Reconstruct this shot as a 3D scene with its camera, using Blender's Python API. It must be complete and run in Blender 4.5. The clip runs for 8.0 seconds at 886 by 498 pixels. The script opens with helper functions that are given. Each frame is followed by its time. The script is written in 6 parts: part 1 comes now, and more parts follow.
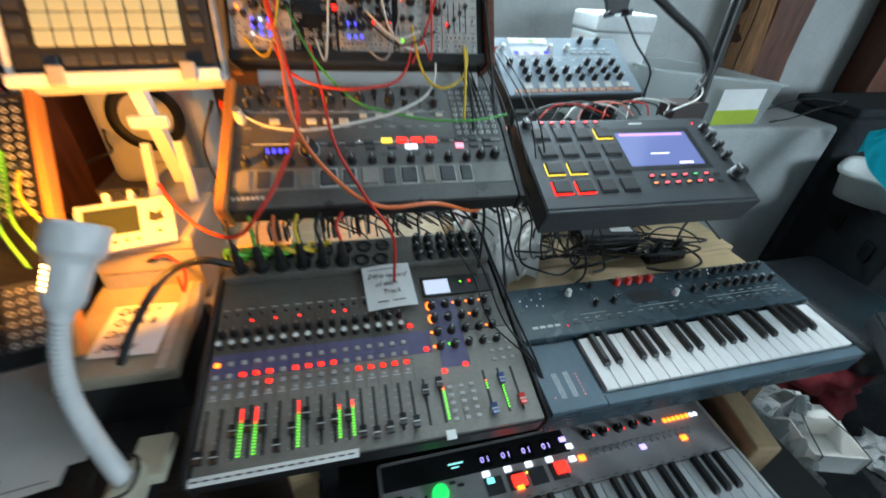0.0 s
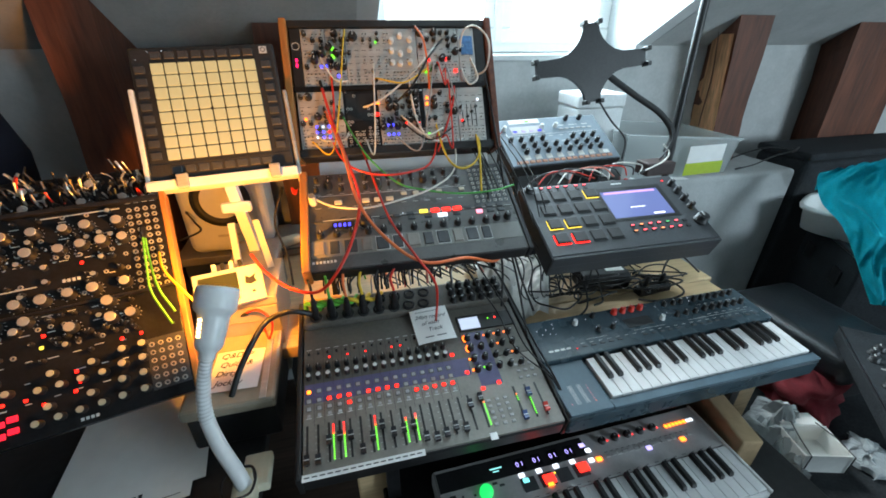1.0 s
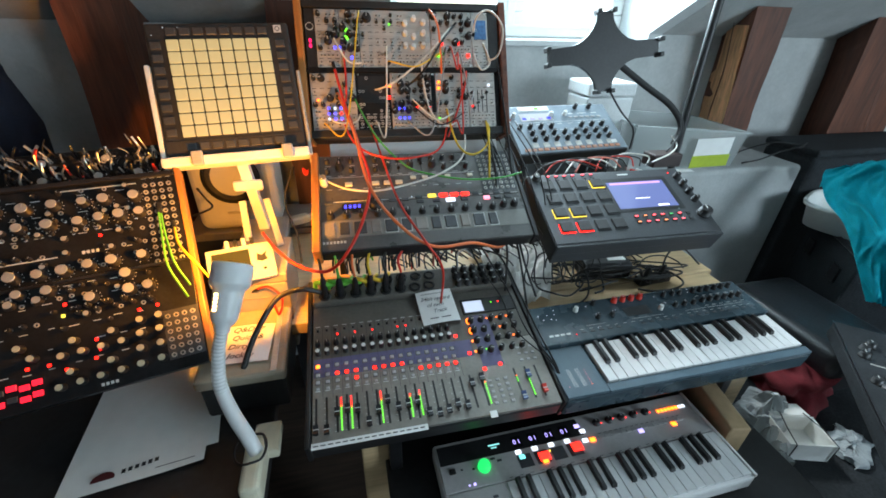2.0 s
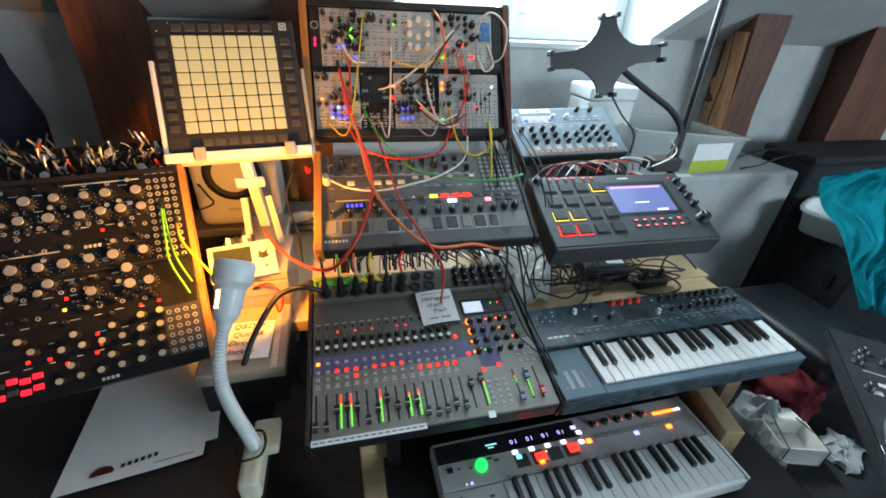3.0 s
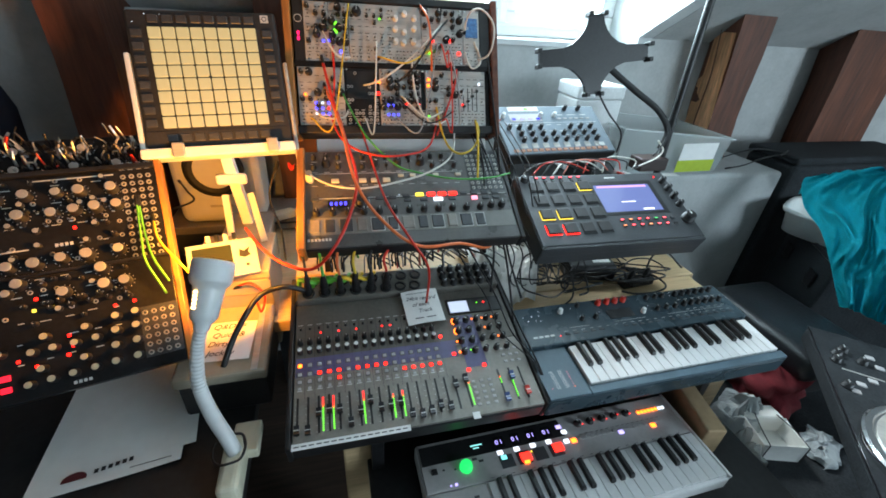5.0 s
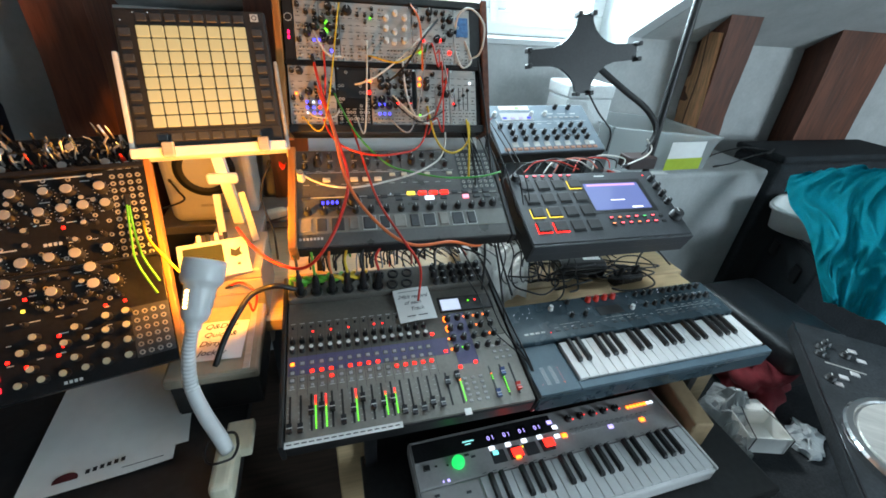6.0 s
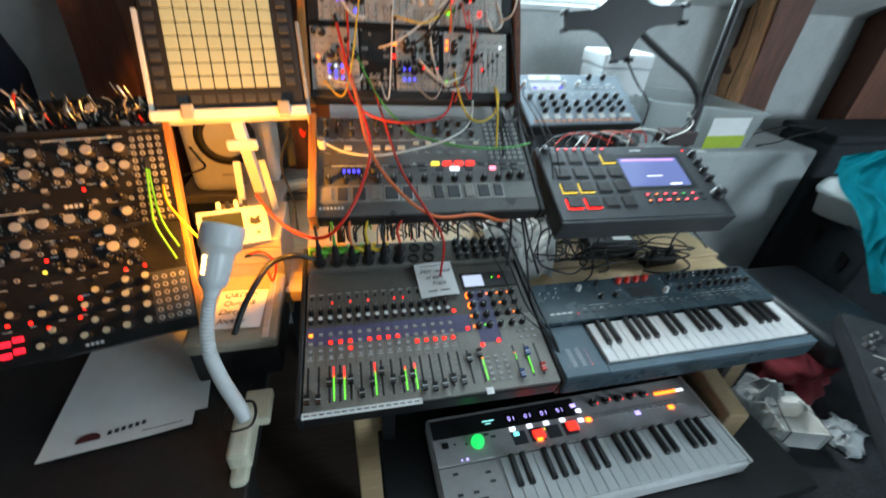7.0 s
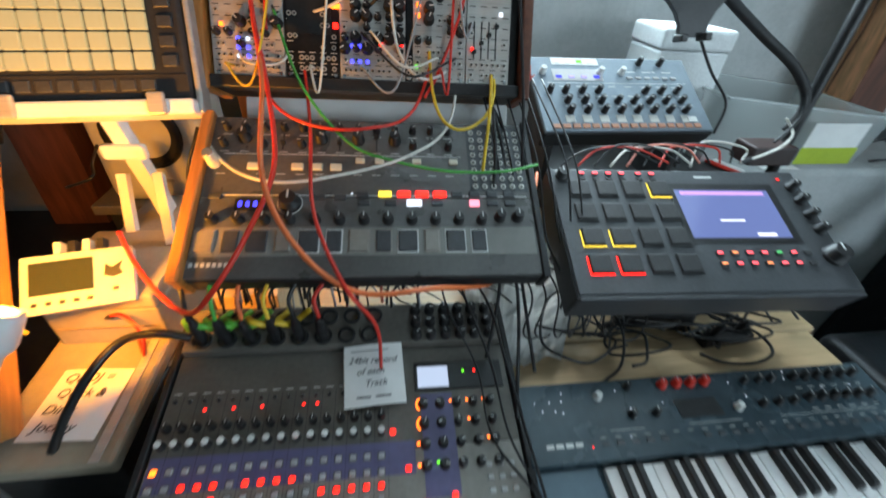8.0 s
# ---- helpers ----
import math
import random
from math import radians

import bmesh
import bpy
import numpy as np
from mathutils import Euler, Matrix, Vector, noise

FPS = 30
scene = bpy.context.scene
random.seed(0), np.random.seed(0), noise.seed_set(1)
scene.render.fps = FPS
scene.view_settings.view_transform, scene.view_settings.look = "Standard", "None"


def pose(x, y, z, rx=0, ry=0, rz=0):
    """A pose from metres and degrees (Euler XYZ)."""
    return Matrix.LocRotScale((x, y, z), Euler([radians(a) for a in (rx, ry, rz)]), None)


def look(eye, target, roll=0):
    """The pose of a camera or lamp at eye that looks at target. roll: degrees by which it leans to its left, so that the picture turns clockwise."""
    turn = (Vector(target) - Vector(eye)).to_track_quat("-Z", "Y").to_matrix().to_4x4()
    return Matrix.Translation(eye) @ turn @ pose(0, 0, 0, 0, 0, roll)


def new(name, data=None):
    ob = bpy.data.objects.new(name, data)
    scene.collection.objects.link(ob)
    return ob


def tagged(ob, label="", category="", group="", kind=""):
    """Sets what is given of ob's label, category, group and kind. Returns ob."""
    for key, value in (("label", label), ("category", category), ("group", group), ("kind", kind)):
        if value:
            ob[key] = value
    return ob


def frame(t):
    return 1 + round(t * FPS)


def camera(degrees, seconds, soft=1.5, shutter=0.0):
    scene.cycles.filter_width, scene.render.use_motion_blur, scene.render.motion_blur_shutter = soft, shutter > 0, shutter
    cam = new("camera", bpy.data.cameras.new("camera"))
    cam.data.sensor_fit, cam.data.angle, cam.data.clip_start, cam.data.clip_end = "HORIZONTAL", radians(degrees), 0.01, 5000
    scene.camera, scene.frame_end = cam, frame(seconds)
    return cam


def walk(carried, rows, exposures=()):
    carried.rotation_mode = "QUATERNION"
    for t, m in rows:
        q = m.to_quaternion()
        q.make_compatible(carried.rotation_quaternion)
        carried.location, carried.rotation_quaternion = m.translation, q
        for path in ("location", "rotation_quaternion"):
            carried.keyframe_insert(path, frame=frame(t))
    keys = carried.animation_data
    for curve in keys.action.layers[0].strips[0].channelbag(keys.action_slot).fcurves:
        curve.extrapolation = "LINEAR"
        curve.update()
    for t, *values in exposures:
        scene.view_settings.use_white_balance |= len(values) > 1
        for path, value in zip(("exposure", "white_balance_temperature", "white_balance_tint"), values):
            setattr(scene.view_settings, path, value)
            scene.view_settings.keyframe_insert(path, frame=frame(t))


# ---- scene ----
cam = camera(95.4, 8.0, soft=1.7, shutter=0.6)
PATH = [
    (0, (0.064, 0.112, 1.279), (0.506, 1.698, 0.144), 3.7),
    (0.3, (0.018, 0.061, 1.335), (0.458, 1.658, 0.219), 1.7),
    (0.5, (-0.009, 0.025, 1.337), (0.434, 1.659, 0.274), 0.6),
    (1, (-0.029, -0.025, 1.375), (0.423, 1.686, 0.444), -0.0),
    (1.5, (-0.038, -0.036, 1.385), (0.399, 1.647, 0.396), 0.9),
    (3, (-0.053, -0.039, 1.392), (0.397, 1.629, 0.383), 3.1),
    (3.5, (-0.057, -0.026, 1.394), (0.381, 1.638, 0.374), 3.1),
    (4, (-0.053, -0.024, 1.388), (0.390, 1.628, 0.352), 3.4),
    (4.5, (-0.046, -0.026, 1.389), (0.422, 1.628, 0.367), 3.8),
    (6, (-0.039, -0.037, 1.395), (0.488, 1.598, 0.371), 4.4),
    (6.5, (-0.052, -0.035, 1.390), (0.426, 1.601, 0.343), 4.0),
    (7, (-0.042, -0.014, 1.361), (0.390, 1.596, 0.255), 4.4),
    (7.2, (-0.008, 0.055, 1.308), (0.370, 1.639, 0.148), 4.0),
    (7.5, (0.065, 0.146, 1.271), (0.397, 1.718, 0.081), 4.1),
    (7.8, (0.126, 0.230, 1.300), (0.412, 1.815, 0.113), 3.9),
    (8, (0.141, 0.279, 1.313), (0.410, 1.866, 0.126), 4.4),
]
walk(cam, [(t, look(eye, target, roll)) for t, eye, target, roll in PATH],
     exposures=[(0, 1.16), (0.5, 1.12), (1, 1.20), (6.5, 1.22), (7.2, 1.10), (8, 1.0)])

# ---- world and lights ----
world = bpy.data.worlds.new("sky")
scene.world = world
world.use_nodes = True
wn = world.node_tree
sky = wn.nodes.new("ShaderNodeTexSky")
sky.sky_type, sky.sun_disc = "NISHITA", False
sky.sun_elevation, sky.sun_rotation = radians(38), radians(200)
wn.links.new(sky.outputs["Color"], wn.nodes["Background"].inputs["Color"])
wn.nodes["Background"].inputs["Strength"].default_value = 0.15


def lamp(name, kind, m, power, color, size=0.1, size_y=None, spot=None):
    data = bpy.data.lights.new(name, kind)
    data.energy, data.color = power, color
    if kind == "AREA":
        data.shape, data.size, data.size_y = "RECTANGLE", size, size_y or size
    elif kind == "SUN":
        data.angle = size
    else:
        data.shadow_soft_size = size
    if spot:
        data.spot_size, data.spot_blend = radians(spot), 0.25
    ob = new(name, data)
    ob.matrix_world = m
    return ob


lamp("daylight_sun", "SUN", look((0, 6, 6), (0.6, 0, 0)), 0.8, (1, 0.97, 0.92), radians(12))
lamp("window_daylight", "AREA", look((0.64, 2.7, 2.25), (0.64, 0.0, 2.20)), 255, (0.68, 0.89, 1.0), 2.2, 1.8)
lamp("lamp_bulb", "SPOT", look((-0.234, 0.616, 1.037), (-0.593, 1.47, 1.00)), 5.6, (1.0, 0.37, 0.03), 0.02, spot=179)
# soft fill added from behind the camera, no source is seen there
lamp("rear_fill", "AREA", look((2.75, -2.36, 1.6), (1.7, 1.2, 0.9)), 34, (0.68, 0.87, 1.0), 1.0, 1.0)

# ---- materials ----


def material(name, color, rough=0.5, metal=0.0, grain=0.0, scale=60.0, bump=0.0, spots=0.0, emit=None, power=0.0, stretch=None, coat=0.0, per_piece=0.0):
    """Two scales of variation on one base colour: a fine grain and broad stains."""
    m = bpy.data.materials.new(name)
    m.use_nodes = True
    nt = m.node_tree
    b = nt.nodes["Principled BSDF"]
    b.inputs["Roughness"].default_value, b.inputs["Metallic"].default_value = rough, metal
    b.inputs["Base Color"].default_value = (*color, 1)
    b.inputs["Coat Weight"].default_value = coat
    if emit:
        b.inputs["Emission Color"].default_value = (*emit, 1)
        b.inputs["Emission Strength"].default_value = power
    if grain or spots or bump:
        tc = nt.nodes.new("ShaderNodeTexCoord")
        mp = nt.nodes.new("ShaderNodeMapping")
        mp.inputs["Scale"].default_value = stretch or (1, 1, 1)
        nt.links.new(tc.outputs["Object"], mp.inputs["Vector"])
        fine, broad = nt.nodes.new("ShaderNodeTexNoise"), nt.nodes.new("ShaderNodeTexNoise")
        for n, sc in ((fine, scale), (broad, scale / 9)):
            n.inputs["Scale"].default_value, n.inputs["Detail"].default_value = sc, 5
            nt.links.new(mp.outputs["Vector"], n.inputs["Vector"])
        col = None
        for n, amount in ((fine, grain), (broad, spots)):
            if not amount:
                continue
            r = nt.nodes.new("ShaderNodeMapRange")
            r.inputs["From Min"].default_value, r.inputs["From Max"].default_value = 0.3, 0.7
            r.inputs["To Min"].default_value, r.inputs["To Max"].default_value = 1 - amount, 1 + amount
            nt.links.new(n.outputs["Fac"], r.inputs["Value"])
            x = nt.nodes.new("ShaderNodeVectorMath")
            x.operation = "SCALE"
            if col:
                nt.links.new(col, x.inputs[0])
            else:
                x.inputs[0].default_value = color
            nt.links.new(r.outputs["Result"], x.inputs["Scale"])
            col = x.outputs["Vector"]
        if per_piece and col:
            oi = nt.nodes.new("ShaderNodeObjectInfo")
            r = nt.nodes.new("ShaderNodeMapRange")
            r.inputs["To Min"].default_value, r.inputs["To Max"].default_value = 1 - per_piece, 1 + per_piece
            nt.links.new(oi.outputs["Random"], r.inputs["Value"])
            x = nt.nodes.new("ShaderNodeVectorMath")
            x.operation = "SCALE"
            nt.links.new(col, x.inputs[0])
            nt.links.new(r.outputs["Result"], x.inputs["Scale"])
            col = x.outputs["Vector"]
        if col:
            nt.links.new(col, b.inputs["Base Color"])
        rr = nt.nodes.new("ShaderNodeMapRange")
        rr.inputs["To Min"].default_value, rr.inputs["To Max"].default_value = max(0.02, rough - 0.12), min(1, rough + 0.12)
        nt.links.new(broad.outputs["Fac"], rr.inputs["Value"])
        nt.links.new(rr.outputs["Result"], b.inputs["Roughness"])
        if bump:
            bp = nt.nodes.new("ShaderNodeBump")
            bp.inputs["Strength"].default_value, bp.inputs["Distance"].default_value = bump, 0.004
            nt.links.new(fine.outputs["Fac"], bp.inputs["Height"])
            nt.links.new(bp.outputs["Normal"], b.inputs["Normal"])
    return m


def glow(name, color, power):
    return material(name, tuple(0.12 * c for c in color), 0.55, emit=color, power=power)


def glass(name, color, rough=0.02, clear=0.8):
    """Thin clear sheet: mostly see-through, with a glossy coat."""
    m = bpy.data.materials.new(name)
    m.use_nodes = True
    nt = m.node_tree
    b = nt.nodes["Principled BSDF"]
    b.inputs["Base Color"].default_value, b.inputs["Roughness"].default_value = (*color, 1), rough
    tr, mix = nt.nodes.new("ShaderNodeBsdfTransparent"), nt.nodes.new("ShaderNodeMixShader")
    mix.inputs["Fac"].default_value = clear
    nt.links.new(b.outputs[0], mix.inputs[1])
    nt.links.new(tr.outputs[0], mix.inputs[2])
    nt.links.new(mix.outputs[0], nt.nodes["Material Output"].inputs["Surface"])
    return m


PLASTER = material("grey_plaster", (0.43, 0.44, 0.435), 0.9, grain=0.05, scale=90, bump=0.25, spots=0.10)
WHITE_PLASTER = material("white_plaster", (0.56, 0.58, 0.58), 0.85, grain=0.03, scale=60, bump=0.15, spots=0.04)
WHITE_PAINT = material("white_gloss_paint", (0.8, 0.8, 0.78), 0.35, grain=0.02, scale=50, spots=0.03)
BEAM_WOOD = material("old_beam_wood", (0.105, 0.034, 0.017), 0.6, grain=0.35, scale=24, bump=0.5, spots=0.35, stretch=(3, 3, 0.35))
# hewn wood, its colour raised to hold the window light on the post
LIT_HEWN_WOOD = material("hewn_wood_window_lit", (0.75, 0.41, 0.21), 0.7, grain=0.3, scale=26, bump=0.5, spots=0.25, stretch=(3, 3, 0.35))
CHEEK_WOOD = material("oiled_walnut_side", (0.42, 0.17, 0.04), 0.4, grain=0.25, scale=40, bump=0.1, spots=0.15, stretch=(4, 0.4, 4))
TABLE_WOOD = material("pale_birch_board", (0.55, 0.39, 0.22), 0.5, grain=0.12, scale=30, bump=0.1, spots=0.1, stretch=(0.4, 4, 4))
CARDBOARD = material("cardboard", (0.36, 0.25, 0.14), 0.85, grain=0.1, scale=60, bump=0.15, spots=0.12)
BLACK_DESK = material("black_desk", (0.016, 0.016, 0.017), 0.45, grain=0.25, scale=80, spots=0.3)
DARK_FLOOR = material("dark_floorboards", (0.06, 0.04, 0.03), 0.55, grain=0.3, scale=20, bump=0.2, spots=0.3, stretch=(0.3, 4, 1))
BLACK = material("black_plastic", (0.014, 0.014, 0.015), 0.42, grain=0.2, scale=150, bump=0.08, spots=0.25)
BLACK_SATIN = material("black_steel_panel", (0.012, 0.012, 0.013), 0.36, grain=0.2, scale=150, spots=0.3)
BLACK_SATIN.node_tree.nodes["Principled BSDF"].inputs["Specular IOR Level"].default_value = 0.22
RUBBER = material("black_rubber", (0.02, 0.02, 0.021), 0.65, grain=0.2, scale=200, spots=0.2)
CHARCOAL = material("charcoal_plastic", (0.050, 0.053, 0.058), 0.45, grain=0.12, scale=180, bump=0.06, spots=0.15)
GROOVE_PANEL = material("satin_graphite_panel", (0.105, 0.102, 0.098), 0.30, metal=0.2, grain=0.1, scale=150, spots=0.15)
MIX_GREY = material("mixer_grey_steel", (0.25, 0.23, 0.205), 0.42, metal=0.25, grain=0.08, scale=150, spots=0.12)
MIX_DARK = material("mixer_dark_top", (0.125, 0.115, 0.10), 0.42, metal=0.2, grain=0.1, scale=150, spots=0.15)
MIX_BLUE = material("mixer_blue_band", (0.115, 0.105, 0.215), 0.4, grain=0.06, scale=150, spots=0.1)
SYNTH_BLUE = material("blue_grey_panel", (0.075, 0.115, 0.145), 0.4, grain=0.06, scale=120, spots=0.12)
SYNTH_DARK = material("dark_slate_panel", (0.032, 0.054, 0.068), 0.27, grain=0.1, scale=120, spots=0.2)
STEP_GREY = material("warm_grey_panel", (0.44, 0.42, 0.415), 0.45, grain=0.05, scale=120, spots=0.08)
STEP_WHITE = material("off_white_plastic", (0.70, 0.69, 0.68), 0.4, grain=0.03, scale=120, spots=0.05)
WARM_LID = material("aged_beige_plastic", (0.34, 0.29, 0.22), 0.5, grain=0.05, scale=90, spots=0.12)
SILVER = material("brushed_aluminium", (0.46, 0.44, 0.41), 0.40, metal=0.3, grain=0.1, scale=120, spots=0.15, stretch=(0.3, 4, 1))
BLUE_SILVER = material("silver_blue_panel", (0.17, 0.205, 0.24), 0.38, metal=0.25, grain=0.06, scale=120, spots=0.12)
CHROME = material("chrome", (0.7, 0.7, 0.7), 0.15, metal=1.0)
GUNMETAL = material("dark_steel", (0.06, 0.06, 0.065), 0.35, metal=0.8, grain=0.1, scale=60, spots=0.2)
KEY_WHITE = material("white_keys", (0.62, 0.62, 0.62), 0.28, grain=0.02, scale=100, spots=0.03, per_piece=0.03)
KEY_BLACK = material("black_keys", (0.012, 0.012, 0.013), 0.3, grain=0.1, scale=100, spots=0.2)
KNOB_WHITE = material("white_knob_cap", (0.7, 0.7, 0.68), 0.4)
BRASS = material("cream_knob_cap", (0.62, 0.55, 0.38), 0.35, metal=0.3)
PAPER = material("white_paper", (0.82, 0.81, 0.79), 0.8, grain=0.03, scale=40, bump=0.08, spots=0.05)
INK = material("black_ink", (0.02, 0.02, 0.025), 0.6)
PRINT = material("white_print", (0.62, 0.62, 0.6), 0.5)
PAD_CREAM = material("backlit_cream_pads", (0.26, 0.25, 0.16), 0.55, grain=0.02, scale=90, spots=0.03, per_piece=0.03, emit=(0.62, 0.47, 0.20), power=0.30)
LAMP_GREY = material("pale_grey_plastic", (0.70, 0.71, 0.71), 0.35, grain=0.03, scale=80, spots=0.05)
IVORY = material("ivory_plastic", (0.66, 0.62, 0.48), 0.4, grain=0.04, scale=80, spots=0.08)
SPEAKER_WHITE = material("white_speaker_shell", (0.66, 0.65, 0.62), 0.45, grain=0.03, scale=60, spots=0.05)
FOAM = material("white_styrofoam", (0.78, 0.80, 0.80), 0.9, grain=0.05, scale=160, bump=0.3, spots=0.05)
TEAL = material("turquoise_cloth", (0.005, 0.58, 0.70), 0.85, grain=0.12, scale=250, bump=0.25, spots=0.08)
RED_CLOTH = material("dark_red_cloth", (0.16, 0.010, 0.017), 0.85, grain=0.15, scale=200, bump=0.3, spots=0.15)
DULL_BLACK = material("dull_black_textile", (0.021, 0.024, 0.027), 0.85, grain=0.3, scale=160, bump=0.3, spots=0.3)
DULL_BLACK.node_tree.nodes["Principled BSDF"].inputs["Specular IOR Level"].default_value = 0.25
TUB_WHITE = material("white_tub_plastic", (0.80, 0.80, 0.77), 0.45, grain=0.03, scale=80, spots=0.06)
LEATHER = material("black_leather", (0.016, 0.018, 0.021), 0.34, grain=0.25, scale=120, bump=0.3, spots=0.25)
LEATHER.node_tree.nodes["Principled BSDF"].inputs["Specular IOR Level"].default_value = 0.6
NAVY = material("dark_navy_fabric", (0.01, 0.014, 0.03), 0.9, grain=0.2, scale=200, bump=0.2, spots=0.2)
LABEL_GREEN = material("lime_label", (0.42, 0.52, 0.03), 0.6, grain=0.05, scale=60, spots=0.05)
FOIL = material("crumpled_film", (0.38, 0.41, 0.42), 0.4, grain=0.1, scale=40, bump=0.4, spots=0.1)
CLEAR = glass("clear_plastic", (0.62, 0.66, 0.66), 0.25, 0.60)
PANE = glass("window_glass", (0.9, 0.95, 0.95), 0.01, 0.92)
JACK = material("jack_nut", (0.52, 0.50, 0.46), 0.32, metal=0.55)
COLORS = {"red": (0.62, 0.03, 0.015), "orange": (0.75, 0.17, 0.05), "yellow": (0.72, 0.48, 0.03), "green": (0.06, 0.36, 0.05), "white": (0.68, 0.66, 0.6),
          "black": (0.012, 0.012, 0.013), "blue": (0.04, 0.07, 0.2), "pink": (0.72, 0.22, 0.16), "lime": (0.13, 0.5, 0.05), "grey": (0.28, 0.28, 0.29)}
CABLE = {k: material(k + "_cable", c, 0.4, grain=0.06, scale=200, spots=0.08) for k, c in COLORS.items()}
LED_RED, LED_GREEN, LED_ORANGE = glow("red_led", (1, 0.010, 0.005), 3.2), glow("green_led", (0.16, 1, 0.03), 1.3), glow("orange_led", (1, 0.14, 0.01), 3.0)
LED_BLUE, LED_WHITE, LED_YELLOW = glow("blue_led", (0.05, 0.05, 1), 2.4), glow("white_led", (0.75, 0.85, 1), 1.0), glow("yellow_led", (1, 0.72, 0.06), 1.1)
LED_VIOLET, LED_PINK, LED_CYAN = glow("violet_led", (0.42, 0.36, 1), 1.0), glow("pink_led", (1, 0.25, 0.35), 1.2), glow("cyan_led", (0.2, 0.9, 0.9), 0.8)
SCREEN = material("lcd_blue", (0.05, 0.06, 0.12), 0.10, emit=(0.20, 0.26, 0.62), power=0.32)
SCREEN_PALE = glow("lcd_pale", (0.6, 0.72, 0.95), 0.45)
BULB = glow("warm_bulb", (1.0, 0.55, 0.16), 9)

# ---- mesh helpers ----


def finish(name, bm, mat, smooth=False):
    me = bpy.data.meshes.new(name)
    bm.to_mesh(me)
    bm.free()
    if smooth:
        for p in me.polygons:
            p.use_smooth = True
    for m in mat if isinstance(mat, (list, tuple)) else (mat,):
        me.materials.append(m)
    return me


def part(name, bm, mat, parent=None, label="", m=None, smooth=False):
    """One mesh object, under a thing or a part."""
    ob = new(name, bm if isinstance(bm, bpy.types.Mesh) else finish(name, bm, mat, smooth))
    if parent:
        ob.parent = parent
    if m is not None:
        ob.matrix_basis = m
    return tagged(ob, label)


def box(x0, x1, y0, y1, z0, z1, bevel=0.0, seg=2, bm=None):
    own = bm or bmesh.new()
    r = bmesh.ops.create_cube(own, size=1.0)
    for v in r["verts"]:
        v.co = Vector(((x0 + x1) / 2 + v.co.x * (x1 - x0), (y0 + y1) / 2 + v.co.y * (y1 - y0), (z0 + z1) / 2 + v.co.z * (z1 - z0)))
    if bevel:
        edges = list({e for v in r["verts"] for e in v.link_edges})
        bmesh.ops.bevel(own, geom=edges, offset=bevel, segments=seg, affect="EDGES", profile=0.5)
    return own


def lathe(profile, seg=16, bm=None, at=(0, 0, 0)):
    """Turned round z; profile: (radius, z) from below to above."""
    own = bm or bmesh.new()
    rings = []
    for r, z in profile:
        if r < 1e-6:
            rings.append([own.verts.new((at[0], at[1], at[2] + z))])
        else:
            rings.append([own.verts.new((at[0] + r * math.cos(2 * math.pi * i / seg), at[1] + r * math.sin(2 * math.pi * i / seg), at[2] + z)) for i in range(seg)])
    for a, b in zip(rings, rings[1:]):
        for i in range(seg):
            j = (i + 1) % seg
            if len(a) == 1 and len(b) > 1:
                own.faces.new((b[i], a[0], b[j]))
            elif len(b) == 1 and len(a) > 1:
                own.faces.new((a[i], a[j], b[0]))
            elif len(a) > 1:
                own.faces.new((a[i], a[j], b[j], b[i]))
    bmesh.ops.recalc_face_normals(own, faces=own.faces)
    return own


def spline(points, n=8):
    """Catmull-Rom through the points."""
    p = [Vector(q) for q in points]
    p = [2 * p[0] - p[1], *p, 2 * p[-1] - p[-2]]
    out = []
    for a, b, c, d in zip(p, p[1:], p[2:], p[3:]):
        for i in range(n):
            t = i / n
            out.append(0.5 * (2 * b + (c - a) * t + (2 * a - 5 * b + 4 * c - d) * t * t + (3 * b - a - 3 * c + d) * t ** 3))
    return [*out, p[-2]]


def tube(points, r, seg=8, n=8, bm=None, smooth=True):
    own = bm or bmesh.new()
    path = spline(points, n) if smooth else [Vector(q) for q in points]
    rings, side = [], None
    for i, q in enumerate(path):
        d = (path[min(i + 1, len(path) - 1)] - path[max(i - 1, 0)]).normalized()
        side = (side - d * side.dot(d)).normalized() if side else d.orthogonal().normalized()
        up = d.cross(side)
        rr = r(i / (len(path) - 1)) if callable(r) else r
        rings.append([own.verts.new(q + rr * (math.cos(2 * math.pi * k / seg) * side + math.sin(2 * math.pi * k / seg) * up)) for k in range(seg)])
    for a, b in zip(rings, rings[1:]):
        for k in range(seg):
            own.faces.new((a[k], a[(k + 1) % seg], b[(k + 1) % seg], b[k]))
    own.faces.new(rings[0][::-1])
    own.faces.new(rings[-1])
    return own


def prism(outline, y0, y1):
    """A polygon in x and z, pulled from y0 to y1."""
    bm = bmesh.new()
    a = [bm.verts.new((x, y0, z)) for x, z in outline]
    b = [bm.verts.new((x, y1, z)) for x, z in outline]
    bm.faces.new(a)
    bm.faces.new(b[::-1])
    for i in range(len(a)):
        j = (i + 1) % len(a)
        bm.faces.new((a[j], a[i], b[i], b[j]))
    bmesh.ops.recalc_face_normals(bm, faces=bm.faces)
    return bm


